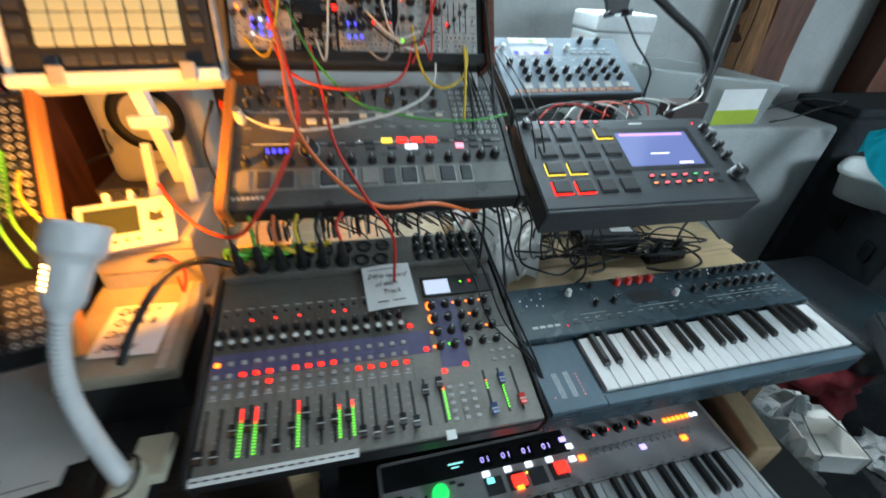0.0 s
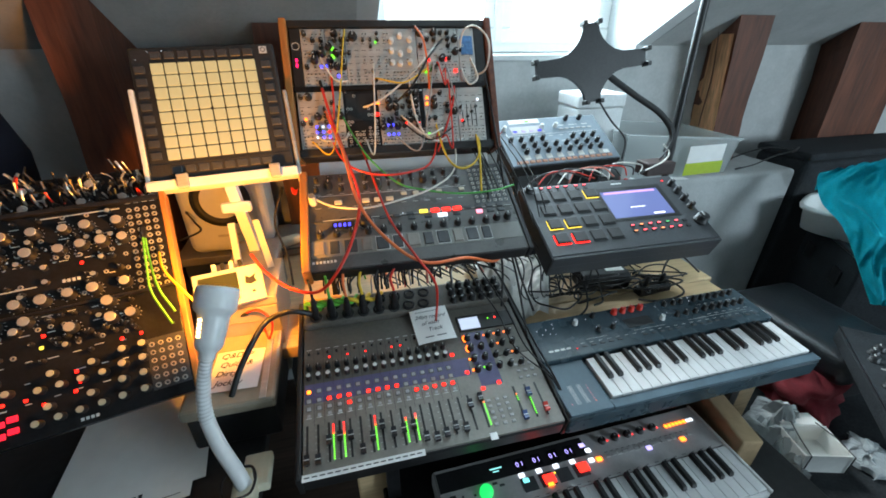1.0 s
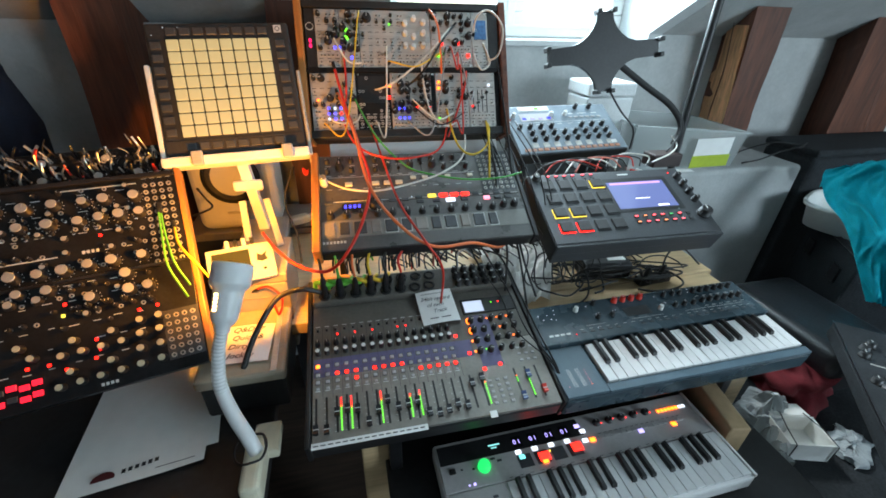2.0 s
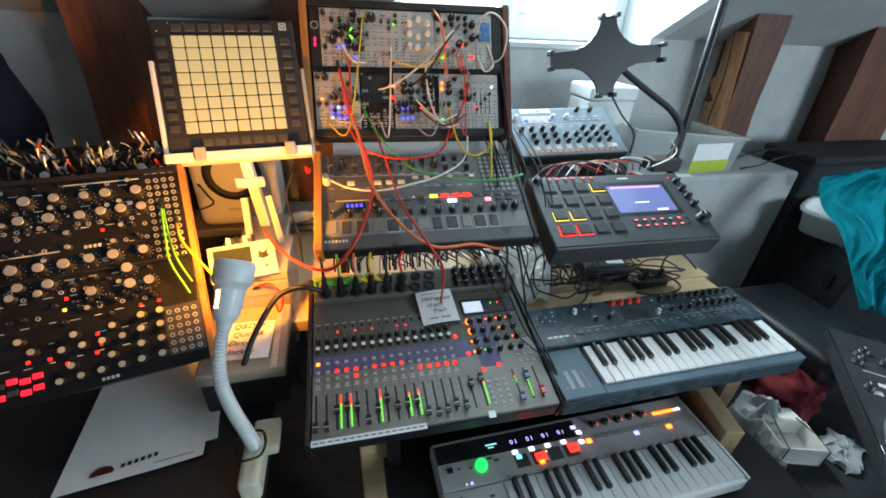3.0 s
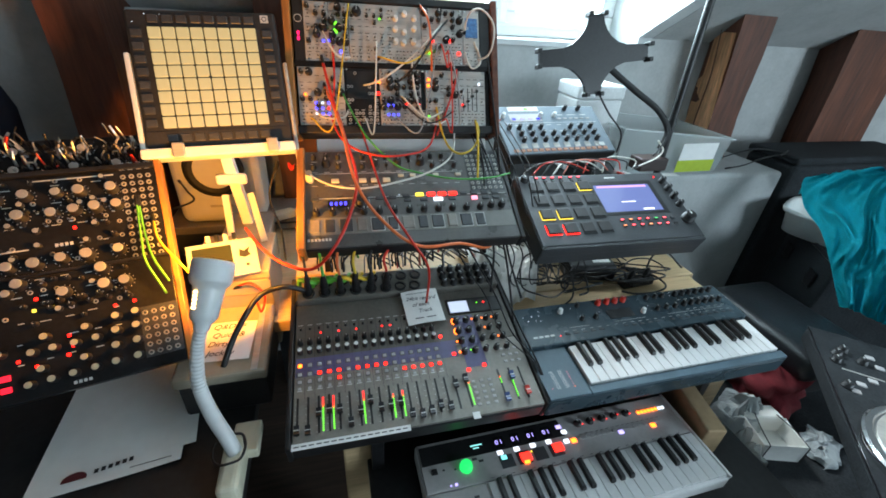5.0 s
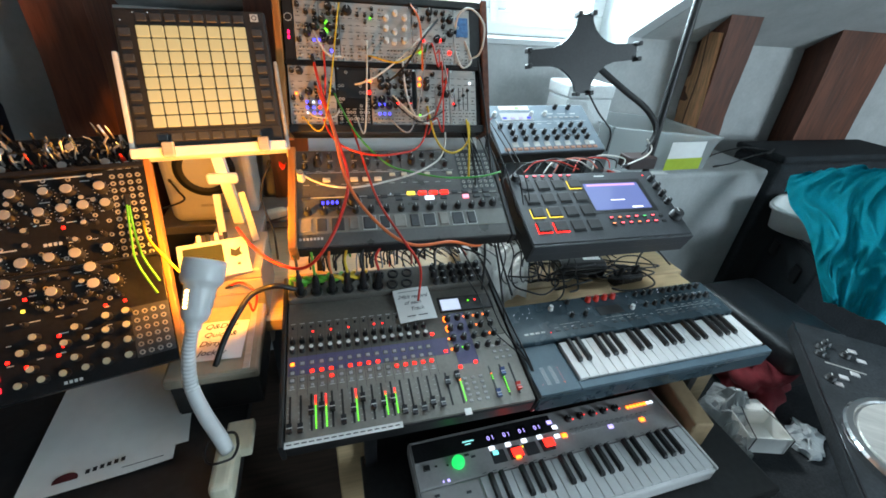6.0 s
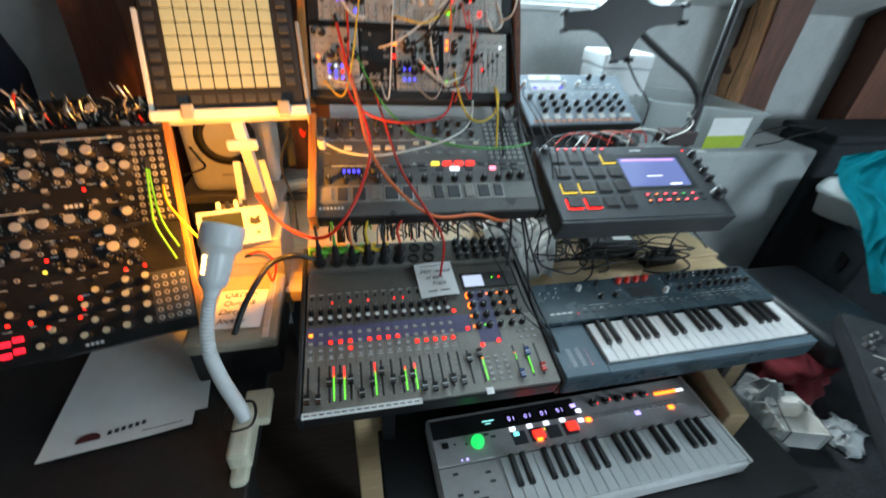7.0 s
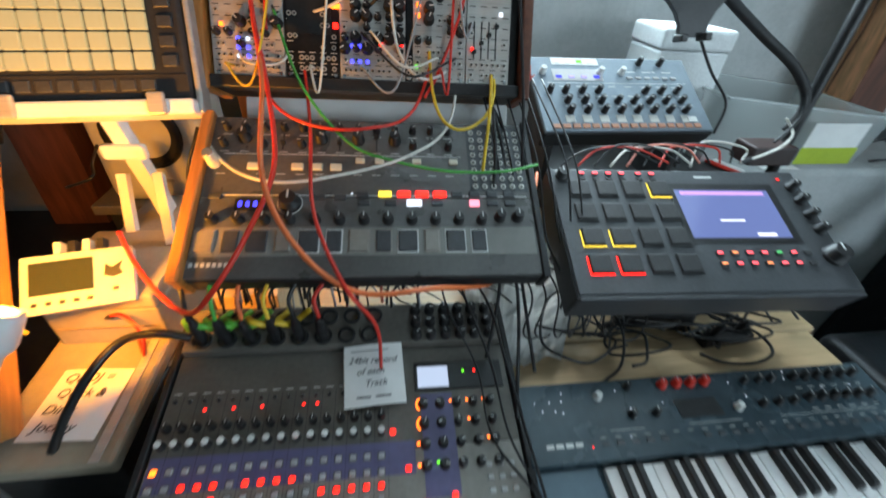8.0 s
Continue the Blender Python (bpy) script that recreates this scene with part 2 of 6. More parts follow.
def plate(outline, z0, z1):
    """A polygon in x and y, pulled from z0 to z1."""
    bm = bmesh.new()
    a = [bm.verts.new((x, y, z0)) for x, y in outline]
    b = [bm.verts.new((x, y, z1)) for x, y in outline]
    bm.faces.new(a[::-1])
    bm.faces.new(b)
    for i in range(len(a)):
        j = (i + 1) % len(a)
        bm.faces.new((a[i], a[j], b[j], b[i]))
    bmesh.ops.recalc_face_normals(bm, faces=bm.faces)
    return bm


def thing(name, o, slope=0, yaw=0, roll=0, label="", category="", group=""):
    """An Empty at a device's front left corner: x to its right, y up its slope, z out of its panel."""
    ob = new(name)
    ob.empty_display_size = 0.05
    ob.matrix_basis = pose(*o, 0, 0, yaw) @ pose(0, 0, 0, slope) @ pose(0, 0, 0, 0, -roll)
    return tagged(ob, label, category, group)


def single(name, bm, mat, label, category, m=None, smooth=False, kind="", group=""):
    return tagged(part(name, bm, mat, None, "", m, smooth), label, category, group, kind)


def at(x, y, z=0.0, rz=0.0, rx=0.0):
    return pose(x, y, z, rx, 0, rz)


def lettering(name, text, size, mat, parent, m, label="", slant=0.0):
    cu = bpy.data.curves.new(name, "FONT")
    cu.body, cu.size, cu.extrude, cu.align_x, cu.align_y = text, size, 0.0002, "LEFT", "CENTER"
    cu.shear = slant
    tmp = bpy.data.objects.new(name, cu)
    me = bpy.data.meshes.new_from_object(tmp)
    bpy.data.objects.remove(tmp)
    me.materials.clear()
    me.materials.append(mat)
    return part(name, me, mat, parent, label, m)


# shared small meshes
def knob_mesh(r, h, mat, cap=None, name="knob"):
    bm = lathe([(r * 1.12, 0), (r * 1.12, h * 0.25), (r, h * 0.3), (r * 0.9, h * 0.94), (r * 0.8, h), (0, h)], 14)
    me = finish(name, bm, [mat, cap or PRINT], True)
    for p in me.polygons:
        if p.center.z > h * 0.97:
            p.material_index = 1 if cap else 0
        p.use_smooth = abs(p.normal.z) < 0.8
    bm = bmesh.new()
    bm.from_mesh(me)
    n0 = len(bm.faces)
    box(-r * 0.09, r * 0.09, 0, r * 0.86, h * 0.9, h + 0.0004, bm=bm)
    bm.faces.ensure_lookup_table()
    for f in bm.faces[n0:]:
        f.material_index = 1
    bm.to_mesh(me)
    bm.free()
    return me


def button_mesh(w, d, h, mat, name="button", bevel=0.0008):
    return finish(name, box(-w / 2, w / 2, -d / 2, d / 2, 0, h, bevel, 1), mat)


def jack_mesh(r=0.0042):
    bm = lathe([(r, 0), (r, 0.0018), (r * 0.62, 0.0022), (r * 0.5, 0.0003), (0, 0.0003)], 10)
    me = finish("jack", bm, [JACK, BLACK], False)
    for p in me.polygons:
        if p.center.xy.length < r * 0.5:
            p.material_index = 1
    return me


def led_mesh(mat, w=0.003, d=0.003, h=0.0012, name="led"):
    return finish(name, box(-w / 2, w / 2, -d / 2, d / 2, 0, h, 0.0004, 1), mat)


def fader_mesh(mat, line=None):
    bm = bmesh.new()
    y = 0.007
    prof = [(-y, 0.004), (-y, 0.011), (-y * 0.35, 0.009), (y * 0.35, 0.009), (y, 0.011), (y, 0.004)]
    a = [bm.verts.new((-0.0042, p, q)) for p, q in prof]
    b = [bm.verts.new((0.0042, p, q)) for p, q in prof]
    bm.faces.new(a)
    bm.faces.new(b[::-1])
    for i in range(6):
        bm.faces.new((a[i], a[(i + 1) % 6], b[(i + 1) % 6], b[i]))
    bmesh.ops.recalc_face_normals(bm, faces=bm.faces)
    n0 = len(bm.faces)
    box(-0.0045, 0.0045, -0.0006, 0.0006, 0.0088, 0.0095, bm=bm)
    box(-0.001, 0.001, -0.003, 0.003, -0.001, 0.0045, bm=bm)
    bm.faces.ensure_lookup_table()
    me = finish("fader_cap", bm, [mat, line or PRINT])
    for p in list(me.polygons)[n0:n0 + 6]:
        p.material_index = 1
    return me


def keybed(parent, x0, y0, z0, white, pitch, depth, pattern, height=0.018, lift=0.010):
    """White keys from left to right and the black ones between; pattern: which white keys have a black one at their right, by note."""
    gap = 0.0009
    wm = finish("white_key", box(gap / 2, pitch - gap / 2, 0, depth, -height, 0, 0.0012, 2), KEY_WHITE)
    bmk = bmesh.new()
    w = pitch * 0.27
    for z, ins, f0 in ((-0.006, 0, 0), (lift * 0.8, 0.0012, 0.004), (lift, 0.0022, 0.009)):
        for sx, sy in ((-1, 0), (1, 0), (1, 1), (-1, 1)):
            bmk.verts.new((sx * (w - ins), depth * 0.38 + f0 if sy == 0 else depth, z))
    bmk.verts.ensure_lookup_table()
    v = bmk.verts
    for k in (0, 4):
        for i in range(4):
            j = (i + 1) % 4
            bmk.faces.new((v[k + i], v[k + j], v[k + 4 + j], v[k + 4 + i]))
    bmk.faces.new(v[8:12])
    bm_mesh = finish("black_key", bmk, KEY_BLACK)
    for i in range(white):
        part("white_key", wm, None, parent, m=at(x0 + i * pitch, y0, z0))
        if (i + pattern) % 7 not in (2, 6) and i < white - 1:
            part("black_key", bm_mesh, None, parent, m=at(x0 + (i + 1) * pitch, y0, z0))

# ---- room ----
# the roof slope springs from the knee wall and rises into the room
EAVE_Y, EAVE_Z, PITCH = 1.45, 1.345, 0.55


def roof_z(y):
    return EAVE_Z + PITCH * (EAVE_Y - y)


def structure(name, bm, mat, label, category):
    return single(name, bm, mat, label, category, kind="structure")


def slope_slab(x0, x1):
    """A slab of the sloping roof between two places along the wall."""
    bm = bmesh.new()
    y_top = EAVE_Y - (2.45 - EAVE_Z) / PITCH
    prof = [(1.52, roof_z(1.52)), (y_top, 2.45), (y_top, 2.53), (1.52, roof_z(1.52) + 0.09)]
    a = [bm.verts.new((x0, y, z)) for y, z in prof]
    b = [bm.verts.new((x1, y, z)) for y, z in prof]
    bm.faces.new(a)
    bm.faces.new(b[::-1])
    for i in range(4):
        bm.faces.new((a[i], b[i], b[(i + 1) % 4], a[(i + 1) % 4]))
    bmesh.ops.recalc_face_normals(bm, faces=bm.faces)
    return bm


def dormer_cheek(x0, x1):
    """Upright side of the dormer above the sill and the roof slope."""
    bm = bmesh.new()
    y_top = EAVE_Y - (2.45 - EAVE_Z) / PITCH
    prof = [(1.72, 1.30), (1.45, 1.30), (1.45, roof_z(1.45) + 0.002), (y_top, 2.452), (y_top + 0.05, 2.52), (1.72, 2.52)]
    a = [bm.verts.new((x0, y, z)) for y, z in prof]
    b = [bm.verts.new((x1, y, z)) for y, z in prof]
    bm.faces.new(a)
    bm.faces.new(b[::-1])
    for i in range(len(prof)):
        j = (i + 1) % len(prof)
        bm.faces.new((a[i], b[i], b[j], a[j]))
    bmesh.ops.recalc_face_normals(bm, faces=bm.faces)
    return bm


def build_room():
    structure("floor", box(-2.4, 3.4, -2.4, 1.45, -0.1, 0), DARK_FLOOR, "dark wooden floorboards under the desks", "floor")
    structure("ceiling", box(-2.4, 3.4, -2.4, 1.72, 2.53, 2.62), WHITE_PLASTER, "white plaster attic ceiling", "ceiling")
    structure("wall_west", box(-2.5, -2.4, -2.4, 1.52, 0, 2.53), PLASTER, "plain grey plastered side wall", "wall")
    structure("wall_east", box(3.4, 3.5, -2.4, 1.52, 0, 2.53), PLASTER, "plain grey plastered side wall", "wall")
    structure("wall_south", prism([(-2.5, 0), (3.5, 0), (3.5, 2.53), (3.3, 2.53), (3.3, 1.05), (2.2, 1.05), (2.2, 2.15), (3.3, 2.15), (3.3, 2.53), (-2.5, 2.53)], -2.5, -2.4), PLASTER, "plain grey plastered wall with an opening for the added window", "wall")
    # unseen window, added so the rear fill has an opening to stand in
    rear = structure("added_rear_window", box(2.2, 3.3, -2.48, -2.43, 1.05, 1.10, 0.004), WHITE_PAINT, "unseen white window added behind the camera for the rear fill", "window")
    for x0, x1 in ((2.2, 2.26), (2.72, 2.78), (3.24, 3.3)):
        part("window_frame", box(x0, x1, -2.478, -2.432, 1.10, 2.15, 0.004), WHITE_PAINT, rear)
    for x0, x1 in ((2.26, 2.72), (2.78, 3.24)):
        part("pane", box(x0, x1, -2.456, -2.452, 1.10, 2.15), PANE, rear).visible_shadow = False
    structure("ledge", box(0.985, 1.690, 1.10, 1.449, 0, 0.922, 0.016, 3), PLASTER, "grey plastered ledge under the timber posts", "ledge")
    structure("wall_north", prism([(-2.5, 0), (3.5, 0), (3.5, roof_z(1.45)), (1.181, roof_z(1.45)), (1.181, 1.298), (0.069, 1.298), (0.069, roof_z(1.45)), (-2.5, roof_z(1.45))], 1.45, 1.52), PLASTER,
              "grey plastered knee wall under the roof slope", "wall")
    structure("ceiling", slope_slab(-2.4, 0.07), PLASTER, "grey plastered roof slope beside the dormer", "ceiling")
    structure("ceiling", slope_slab(1.18, 3.4), PLASTER, "grey plastered roof slope beside the dormer", "ceiling")
    structure("trim", dormer_cheek(0.07, 0.13), WHITE_PLASTER, "white plastered side of the dormer", "dormer wall")
    structure("trim", dormer_cheek(1.12, 1.18), WHITE_PLASTER, "white plastered side of the dormer", "dormer wall")
    structure("trim", box(0.13, 1.12, 1.446, 1.72, 1.2985, 1.318, 0.003), WHITE_PLASTER, "white plastered sill of the dormer window", "window sill")
    win = structure("window_1", box(0.13, 1.12, 1.64, 1.70, 1.3185, 1.405, 0.006), WHITE_PAINT, "white painted casement window with two bright panes", "window")
    for x0, x1 in ((0.13, 0.20), (0.572, 0.690), (1.062, 1.12)):
        part("window_frame", box(x0, x1, 1.642, 1.698, 1.405, 2.47, 0.006), WHITE_PAINT, win)
    part("window_frame", box(0.13, 1.12, 1.64, 1.70, 2.47, 2.53, 0.004), WHITE_PAINT, win)
    part("window_frame", box(0.614, 0.646, 1.628, 1.644, 1.36, 2.47, 0.004), WHITE_PAINT, win, "cover strip between the two sashes")
    part("window_frame", box(0.15, 1.10, 1.630, 1.641, 1.352, 1.362, 0.002), WHITE_PAINT, win, "drip rail along the foot of the sashes")
    part("handle", box(0.615, 0.625, 1.60, 1.632, 1.80, 1.92, 0.004), WHITE_PAINT, win)
    for x0, x1 in ((0.20, 0.572), (0.690, 1.062)):
        pane = part("pane", box(x0, x1, 1.668, 1.672, 1.405, 2.47), PANE, win)
        pane.visible_shadow = False


def hew(bm, seed):
    """Adze-worn faces: small uneven waves."""
    bmesh.ops.subdivide_edges(bm, edges=[e for e in bm.edges if e.calc_length() > 0.3], cuts=18)
    for v in bm.verts:
        v.co.x += 0.010 * noise.noise(Vector((v.co.x * 3, 1.7 + seed, v.co.z * 6))) + 0.003 * noise.noise(Vector((2.0, seed, v.co.z * 30)))
        v.co.y += 0.007 * noise.noise(Vector((v.co.x * 3, 7.1 + seed, v.co.z * 6)))
    return bm


def timber(foot, head, z0, mat, label, seed=0.0):
    """A squared post: foot and head are (x at the front left, x at the front right, x at the back left, x at the back right, y front), cut off by the roof slope."""
    bm = bmesh.new()
    lo = [bm.verts.new(q) for q in ((foot[0], foot[4], z0), (foot[1], foot[4], z0), (foot[3], 1.449, z0), (foot[2], 1.449, z0))]
    hi = [bm.verts.new(q) for q in ((head[0], head[4], roof_z(head[4]) - 0.001), (head[1], head[4], roof_z(head[4]) - 0.001), (head[3], 1.449, roof_z(1.449) - 0.001), (head[2], 1.449, roof_z(1.449) - 0.001))]
    bm.faces.new(lo[::-1])
    bm.faces.new(hi)
    for i in range(4):
        bm.faces.new((lo[i], lo[(i + 1) % 4], hi[(i + 1) % 4], hi[i]))
    bmesh.ops.recalc_face_normals(bm, faces=bm.faces)
    return single("timber_post", hew(bm, seed), mat, label, "timber post", group="timber posts")


def build_timbers():
    timber((-0.72, -0.60, -0.72, -0.60, 1.25), (-0.672, -0.548, -0.672, -0.548, 1.25), 0.0, BEAM_WOOD, "dark red-brown rough timber post lit warm by the lamp")
    timber((-0.207, -0.07, -0.207, -0.07, 1.33), (-0.213, -0.066, -0.213, -0.066, 1.33), 0.0, BEAM_WOOD, "dark red-brown timber post behind the modular rack", 2.0)
    b = timber((1.435, 1.555, 1.484, 1.58, 1.27), (1.378, 1.526, 1.452, 1.55, 1.27), 0.9225, BEAM_WOOD, "reddish timber post with a split face coloured as window-lit", 4.0)
    # split face on the side towards the window, window light painted in, with a torn edge and a drying crack
    bm = bmesh.new()
    rows = []
    for k in range(27):
        z = 0.93 + k * 0.0175
        f = (z - 0.9225) / 0.52
        front = Vector((1.435 - 0.060 * f, 1.268, z))
        back = Vector((1.484 - 0.034 * f, 1.447, z))
        torn = 0.02 + 0.025 * abs(noise.noise(Vector((3.0, 1.0, z * 23)))) + (0.16 if z > 1.22 else 0.0)
        rows.append([front.lerp(back, q) + Vector((-0.007 - 0.005 * abs(noise.noise(Vector((q * 9, 4.0, z * 14)))), 0, 0)) for q in (0.01, 0.25, 0.5, 0.75, 1.0 - torn)])
    vs = [[bm.verts.new((p.x, p.y, min(p.z, roof_z(p.y) - 0.006))) for p in row] for row in rows]
    for a, c in zip(vs, vs[1:]):
        for i in range(4):
            bm.faces.new((a[i], a[i + 1], c[i + 1], c[i]))
    bmesh.ops.solidify(bm, geom=bm.faces[:], thickness=0.006)
    bmesh.ops.recalc_face_normals(bm, faces=bm.faces)
    part("split_face", bm, LIT_HEWN_WOOD, b, "splintered face of the post with window light in its colour")
    crack = [Vector((1.435 - 0.060 * f, 1.268, 0.94 + 0.46 * f)).lerp(Vector((1.484 - 0.034 * f, 1.447, 0.94 + 0.46 * f)), 0.50 + 0.06 * math.sin(7 * f)) + Vector((-0.0135, 0, 0)) for f in [i / 9 for i in range(10)]]
    part("crack", tube(crack, lambda t: 0.0008 + 0.0016 * math.sin(math.pi * t), 5, 4), BEAM_WOOD, b, "dark drying crack")
    timber((2.085, 2.40, 2.16, 2.42, 1.30), (2.010, 2.36, 2.06, 2.40, 1.30), 0.0, BEAM_WOOD, "dark reddish timber post behind the black crate", 6.0)


# ---- desks ----


def build_desk():
    d = thing("desk", (0, 0, 0), label="black desk with wooden legs and a lower keyboard tray", category="desk")
    part("tabletop", box(-0.150, 0.90, 0.43, 1.34, 0.715, 0.745, 0.004), BLACK_DESK, d)
    part("tray", box(-0.02, 0.80, 0.20, 0.60, 0.575, 0.600, 0.004), BLACK_DESK, d)
    for x, y in ((-0.03, 0.50), (0.85, 0.50), (-0.11, 1.28), (0.85, 1.28)):
        part("leg", box(x - 0.035, x + 0.035, y - 0.035, y + 0.035, 0, 0.715, 0.004), TABLE_WOOD if y < 1 else BLACK_DESK, d)
    for x in (0.0, 0.78):
        part("tray_bracket", box(x - 0.012, x + 0.012, 0.44, 0.58, 0.600, 0.715, 0.002), GUNMETAL, d)
    s = thing("riser_shelf", (0, 0, 0), label="raised black shelf that carries the upper instruments", category="shelf")
    part("shelf_board", box(0.40, 0.978, 0.955, 1.30, 0.905, 0.925, 0.003), BLACK_DESK, s)
    for x in (0.42, 0.885):
        for y in (0.975, 1.28):
            part("leg", box(x - 0.01, x + 0.01, y - 0.01, y + 0.01, 0.745, 0.905, 0.002), BLACK_DESK, s)
    l = thing("side_desk", (0, 0, 0), label="black side desk under the modular synthesizer", category="desk")
    part("tabletop", box(-1.35, -0.225, 0.30, 1.32, 0.665, 0.695, 0.004), BLACK_DESK, l)
    for x, y in ((-1.3, 0.36), (-0.27, 0.40), (-1.3, 1.26), (-0.27, 1.26)):
        part("leg", box(x - 0.025, x + 0.025, y - 0.025, y + 0.025, 0, 0.665, 0.003), BLACK_DESK, l)


# ---- instruments ----


def build_minikeys():
    """Blue-grey synthesizer, keys at the front right."""
    s = thing("synthesizer", (0.400, 0.400, 0.800), 5.7, label="dark slate synthesizer with white keys and touch strips", category="synthesizer")
    part("body", box(-0.094, 0.480, -0.020, 0.206, -0.052, -0.010, 0.004), SYNTH_DARK, s)
    part("control_panel", box(-0.092, 0.478, 0.095, 0.204, -0.010, 0.006, 0.003), SYNTH_DARK, s)
    part("touch_panel", box(-0.092, -0.006, -0.018, 0.094, -0.010, -0.003, 0.002), SYNTH_BLUE, s)
    part("key_slip", box(-0.005, 0.478, -0.019, -0.001, -0.010, -0.004, 0.002), SYNTH_BLUE, s)
    keybed(s, 0.001, 0.0, 0.0, 22, 0.0213, 0.090, 0, 0.010, 0.009)
    return s


def build_stepkeys():
    s = thing("sequencer_keyboard", (0.073, 0.245, 0.644), 0.4, 0.4, 0, "warm grey sequencer keyboard with lit buttons and knobs", "keyboard")
    part("body", box(0, 0.591, 0, 0.200, -0.038, -0.004, 0.005), STEP_WHITE, s)
    part("control_panel", box(0.003, 0.588, 0.100, 0.197, -0.005, 0.001, 0.002), STEP_GREY, s)
    part("touch_panel", box(0.003, 0.115, 0.004, 0.099, -0.005, 0.001, 0.002), STEP_GREY, s)
    keybed(s, 0.118, 0.006, 0.002, 22, 0.0212, 0.092, 0, 0.010, 0.009)
    return s


def build_mixer():
    s = thing("mixing_console", (-0.139, 0.388, 0.789), 13.4, -0.5, -0.8, "grey sixteen-channel mixing console with lit meters and buttons", "mixer")
    part("body", box(0.0, 0.442, 0.0, 0.352, -0.045, -0.006, 0.004), BLACK, s)
    for x in (-0.0085, 0.442):
        part("side_cheek", box(x, x + 0.0085, -0.002, 0.354, -0.048, 0.004, 0.002), BLACK, s, "black end cheek")
    part("fader_panel", box(0.002, 0.440, 0.002, 0.150, -0.006, 0.0, 0.001), MIX_GREY, s)
    part("channel_panel", box(0.002, 0.440, 0.1505, 0.282, -0.006, 0.0, 0.001), MIX_DARK, s)
    part("jack_ridge", box(0.002, 0.440, 0.2825, 0.350, -0.006, 0.014, 0.005), MIX_DARK, s)
    return s


def build_grooves():
    s = thing("semi_modular_synthesizer", (-0.104, 0.690, 0.985), 30, -1.5, 0, "black semi-modular synthesizer with wooden sides and pads", "synthesizer")
    part("body", box(0.0, 0.448, -0.016, 0.235, -0.036, -0.004, 0.003), BLACK, s)
    part("control_panel", box(0.0, 0.448, -0.014, 0.100, -0.004, 0.0, 0.001), GROOVE_PANEL, s)
    part("patch_panel", box(0.0, 0.448, 0.1005, 0.233, -0.004, 0.0, 0.001), GROOVE_PANEL, s)
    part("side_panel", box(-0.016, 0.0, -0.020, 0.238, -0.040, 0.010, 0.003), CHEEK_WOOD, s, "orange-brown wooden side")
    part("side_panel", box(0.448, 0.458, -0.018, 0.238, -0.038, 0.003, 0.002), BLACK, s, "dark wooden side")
    return s


def build_rack():
    s = thing("modular_rack", (-0.105, 0.937, 1.149), 64, -2.2, 1.0, "two-row rack of silver synthesizer modules with patch cables", "modular rack")
    part("case", box(-0.004, 0.452, -0.018, 0.285, -0.075, -0.010, 0.004), BLACK, s)
    part("rail", box(-0.004, 0.452, -0.018, -0.001, -0.010, 0.006, 0.002), BLACK, s)
    part("rail", box(-0.004, 0.452, 0.129, 0.140, -0.010, 0.003, 0.001), BLACK_SATIN, s)
    part("rail", box(-0.004, 0.452, 0.270, 0.286, -0.010, 0.006, 0.002), BLACK, s)
    # left side in orange-brown wood, right side in a darker wood
    for x in (-0.020, 0.452):
        part("side_panel", box(x, x + 0.016, -0.022, 0.290, -0.080, 0.010, 0.003), CHEEK_WOOD if x < 0 else BEAM_WOOD, s, "wooden side, the right one darker")
    return s


def build_pads():
    s = thing("pad_controller", (-0.357, 0.883, 1.155), 62.4, 7.3, 3.7, "black square pad controller with sixty-four cream pads", "pad controller")
    part("body", box(-0.036, 0.236, -0.036, 0.230, -0.022, -0.003, 0.006, 3), RUBBER, s)
    pm = finish("pad", box(-0.0109, 0.0109, -0.0109, 0.0109, -0.003, 0.003, 0.0016, 2), PAD_CREAM)
    for i in range(8):
        for j in range(8):
            part("pad", pm, None, s, m=at(0.0123 + i * 0.0245, 0.0123 + j * 0.0245))
    return s


def build_sampler():
    s = thing("sampler", (0.588, 0.715, 0.996), 22.7, -2.2, 0.7, "dark grey sampler with sixteen pads and a touch screen", "sampler")
    part("body", plate([(-0.197, -0.095), (0.226, -0.095), (0.226, 0.132), (-0.197, 0.132)], -0.058, -0.004), CHARCOAL, s)
    part("top_panel", box(-0.196, 0.225, -0.088, 0.131, -0.004, 0.0, 0.002), CHARCOAL, s)
    part("screen", box(0, 0.159, 0, 0.090, 0.0, 0.0008), SCREEN, s)
    return s


def build_drum():
    s = thing("drum_synthesizer", (0.425, 0.955, 1.062), 30, 2.5, 0.6, "blue-grey desktop drum synthesizer with rows of black knobs", "synthesizer")
    part("body", box(0.0, 0.348, 0.0, 0.190, -0.040, -0.004, 0.004), BLACK, s)
    part("top_panel", box(0.002, 0.346, 0.003, 0.188, -0.004, 0.0, 0.002), BLUE_SILVER, s)
    return s


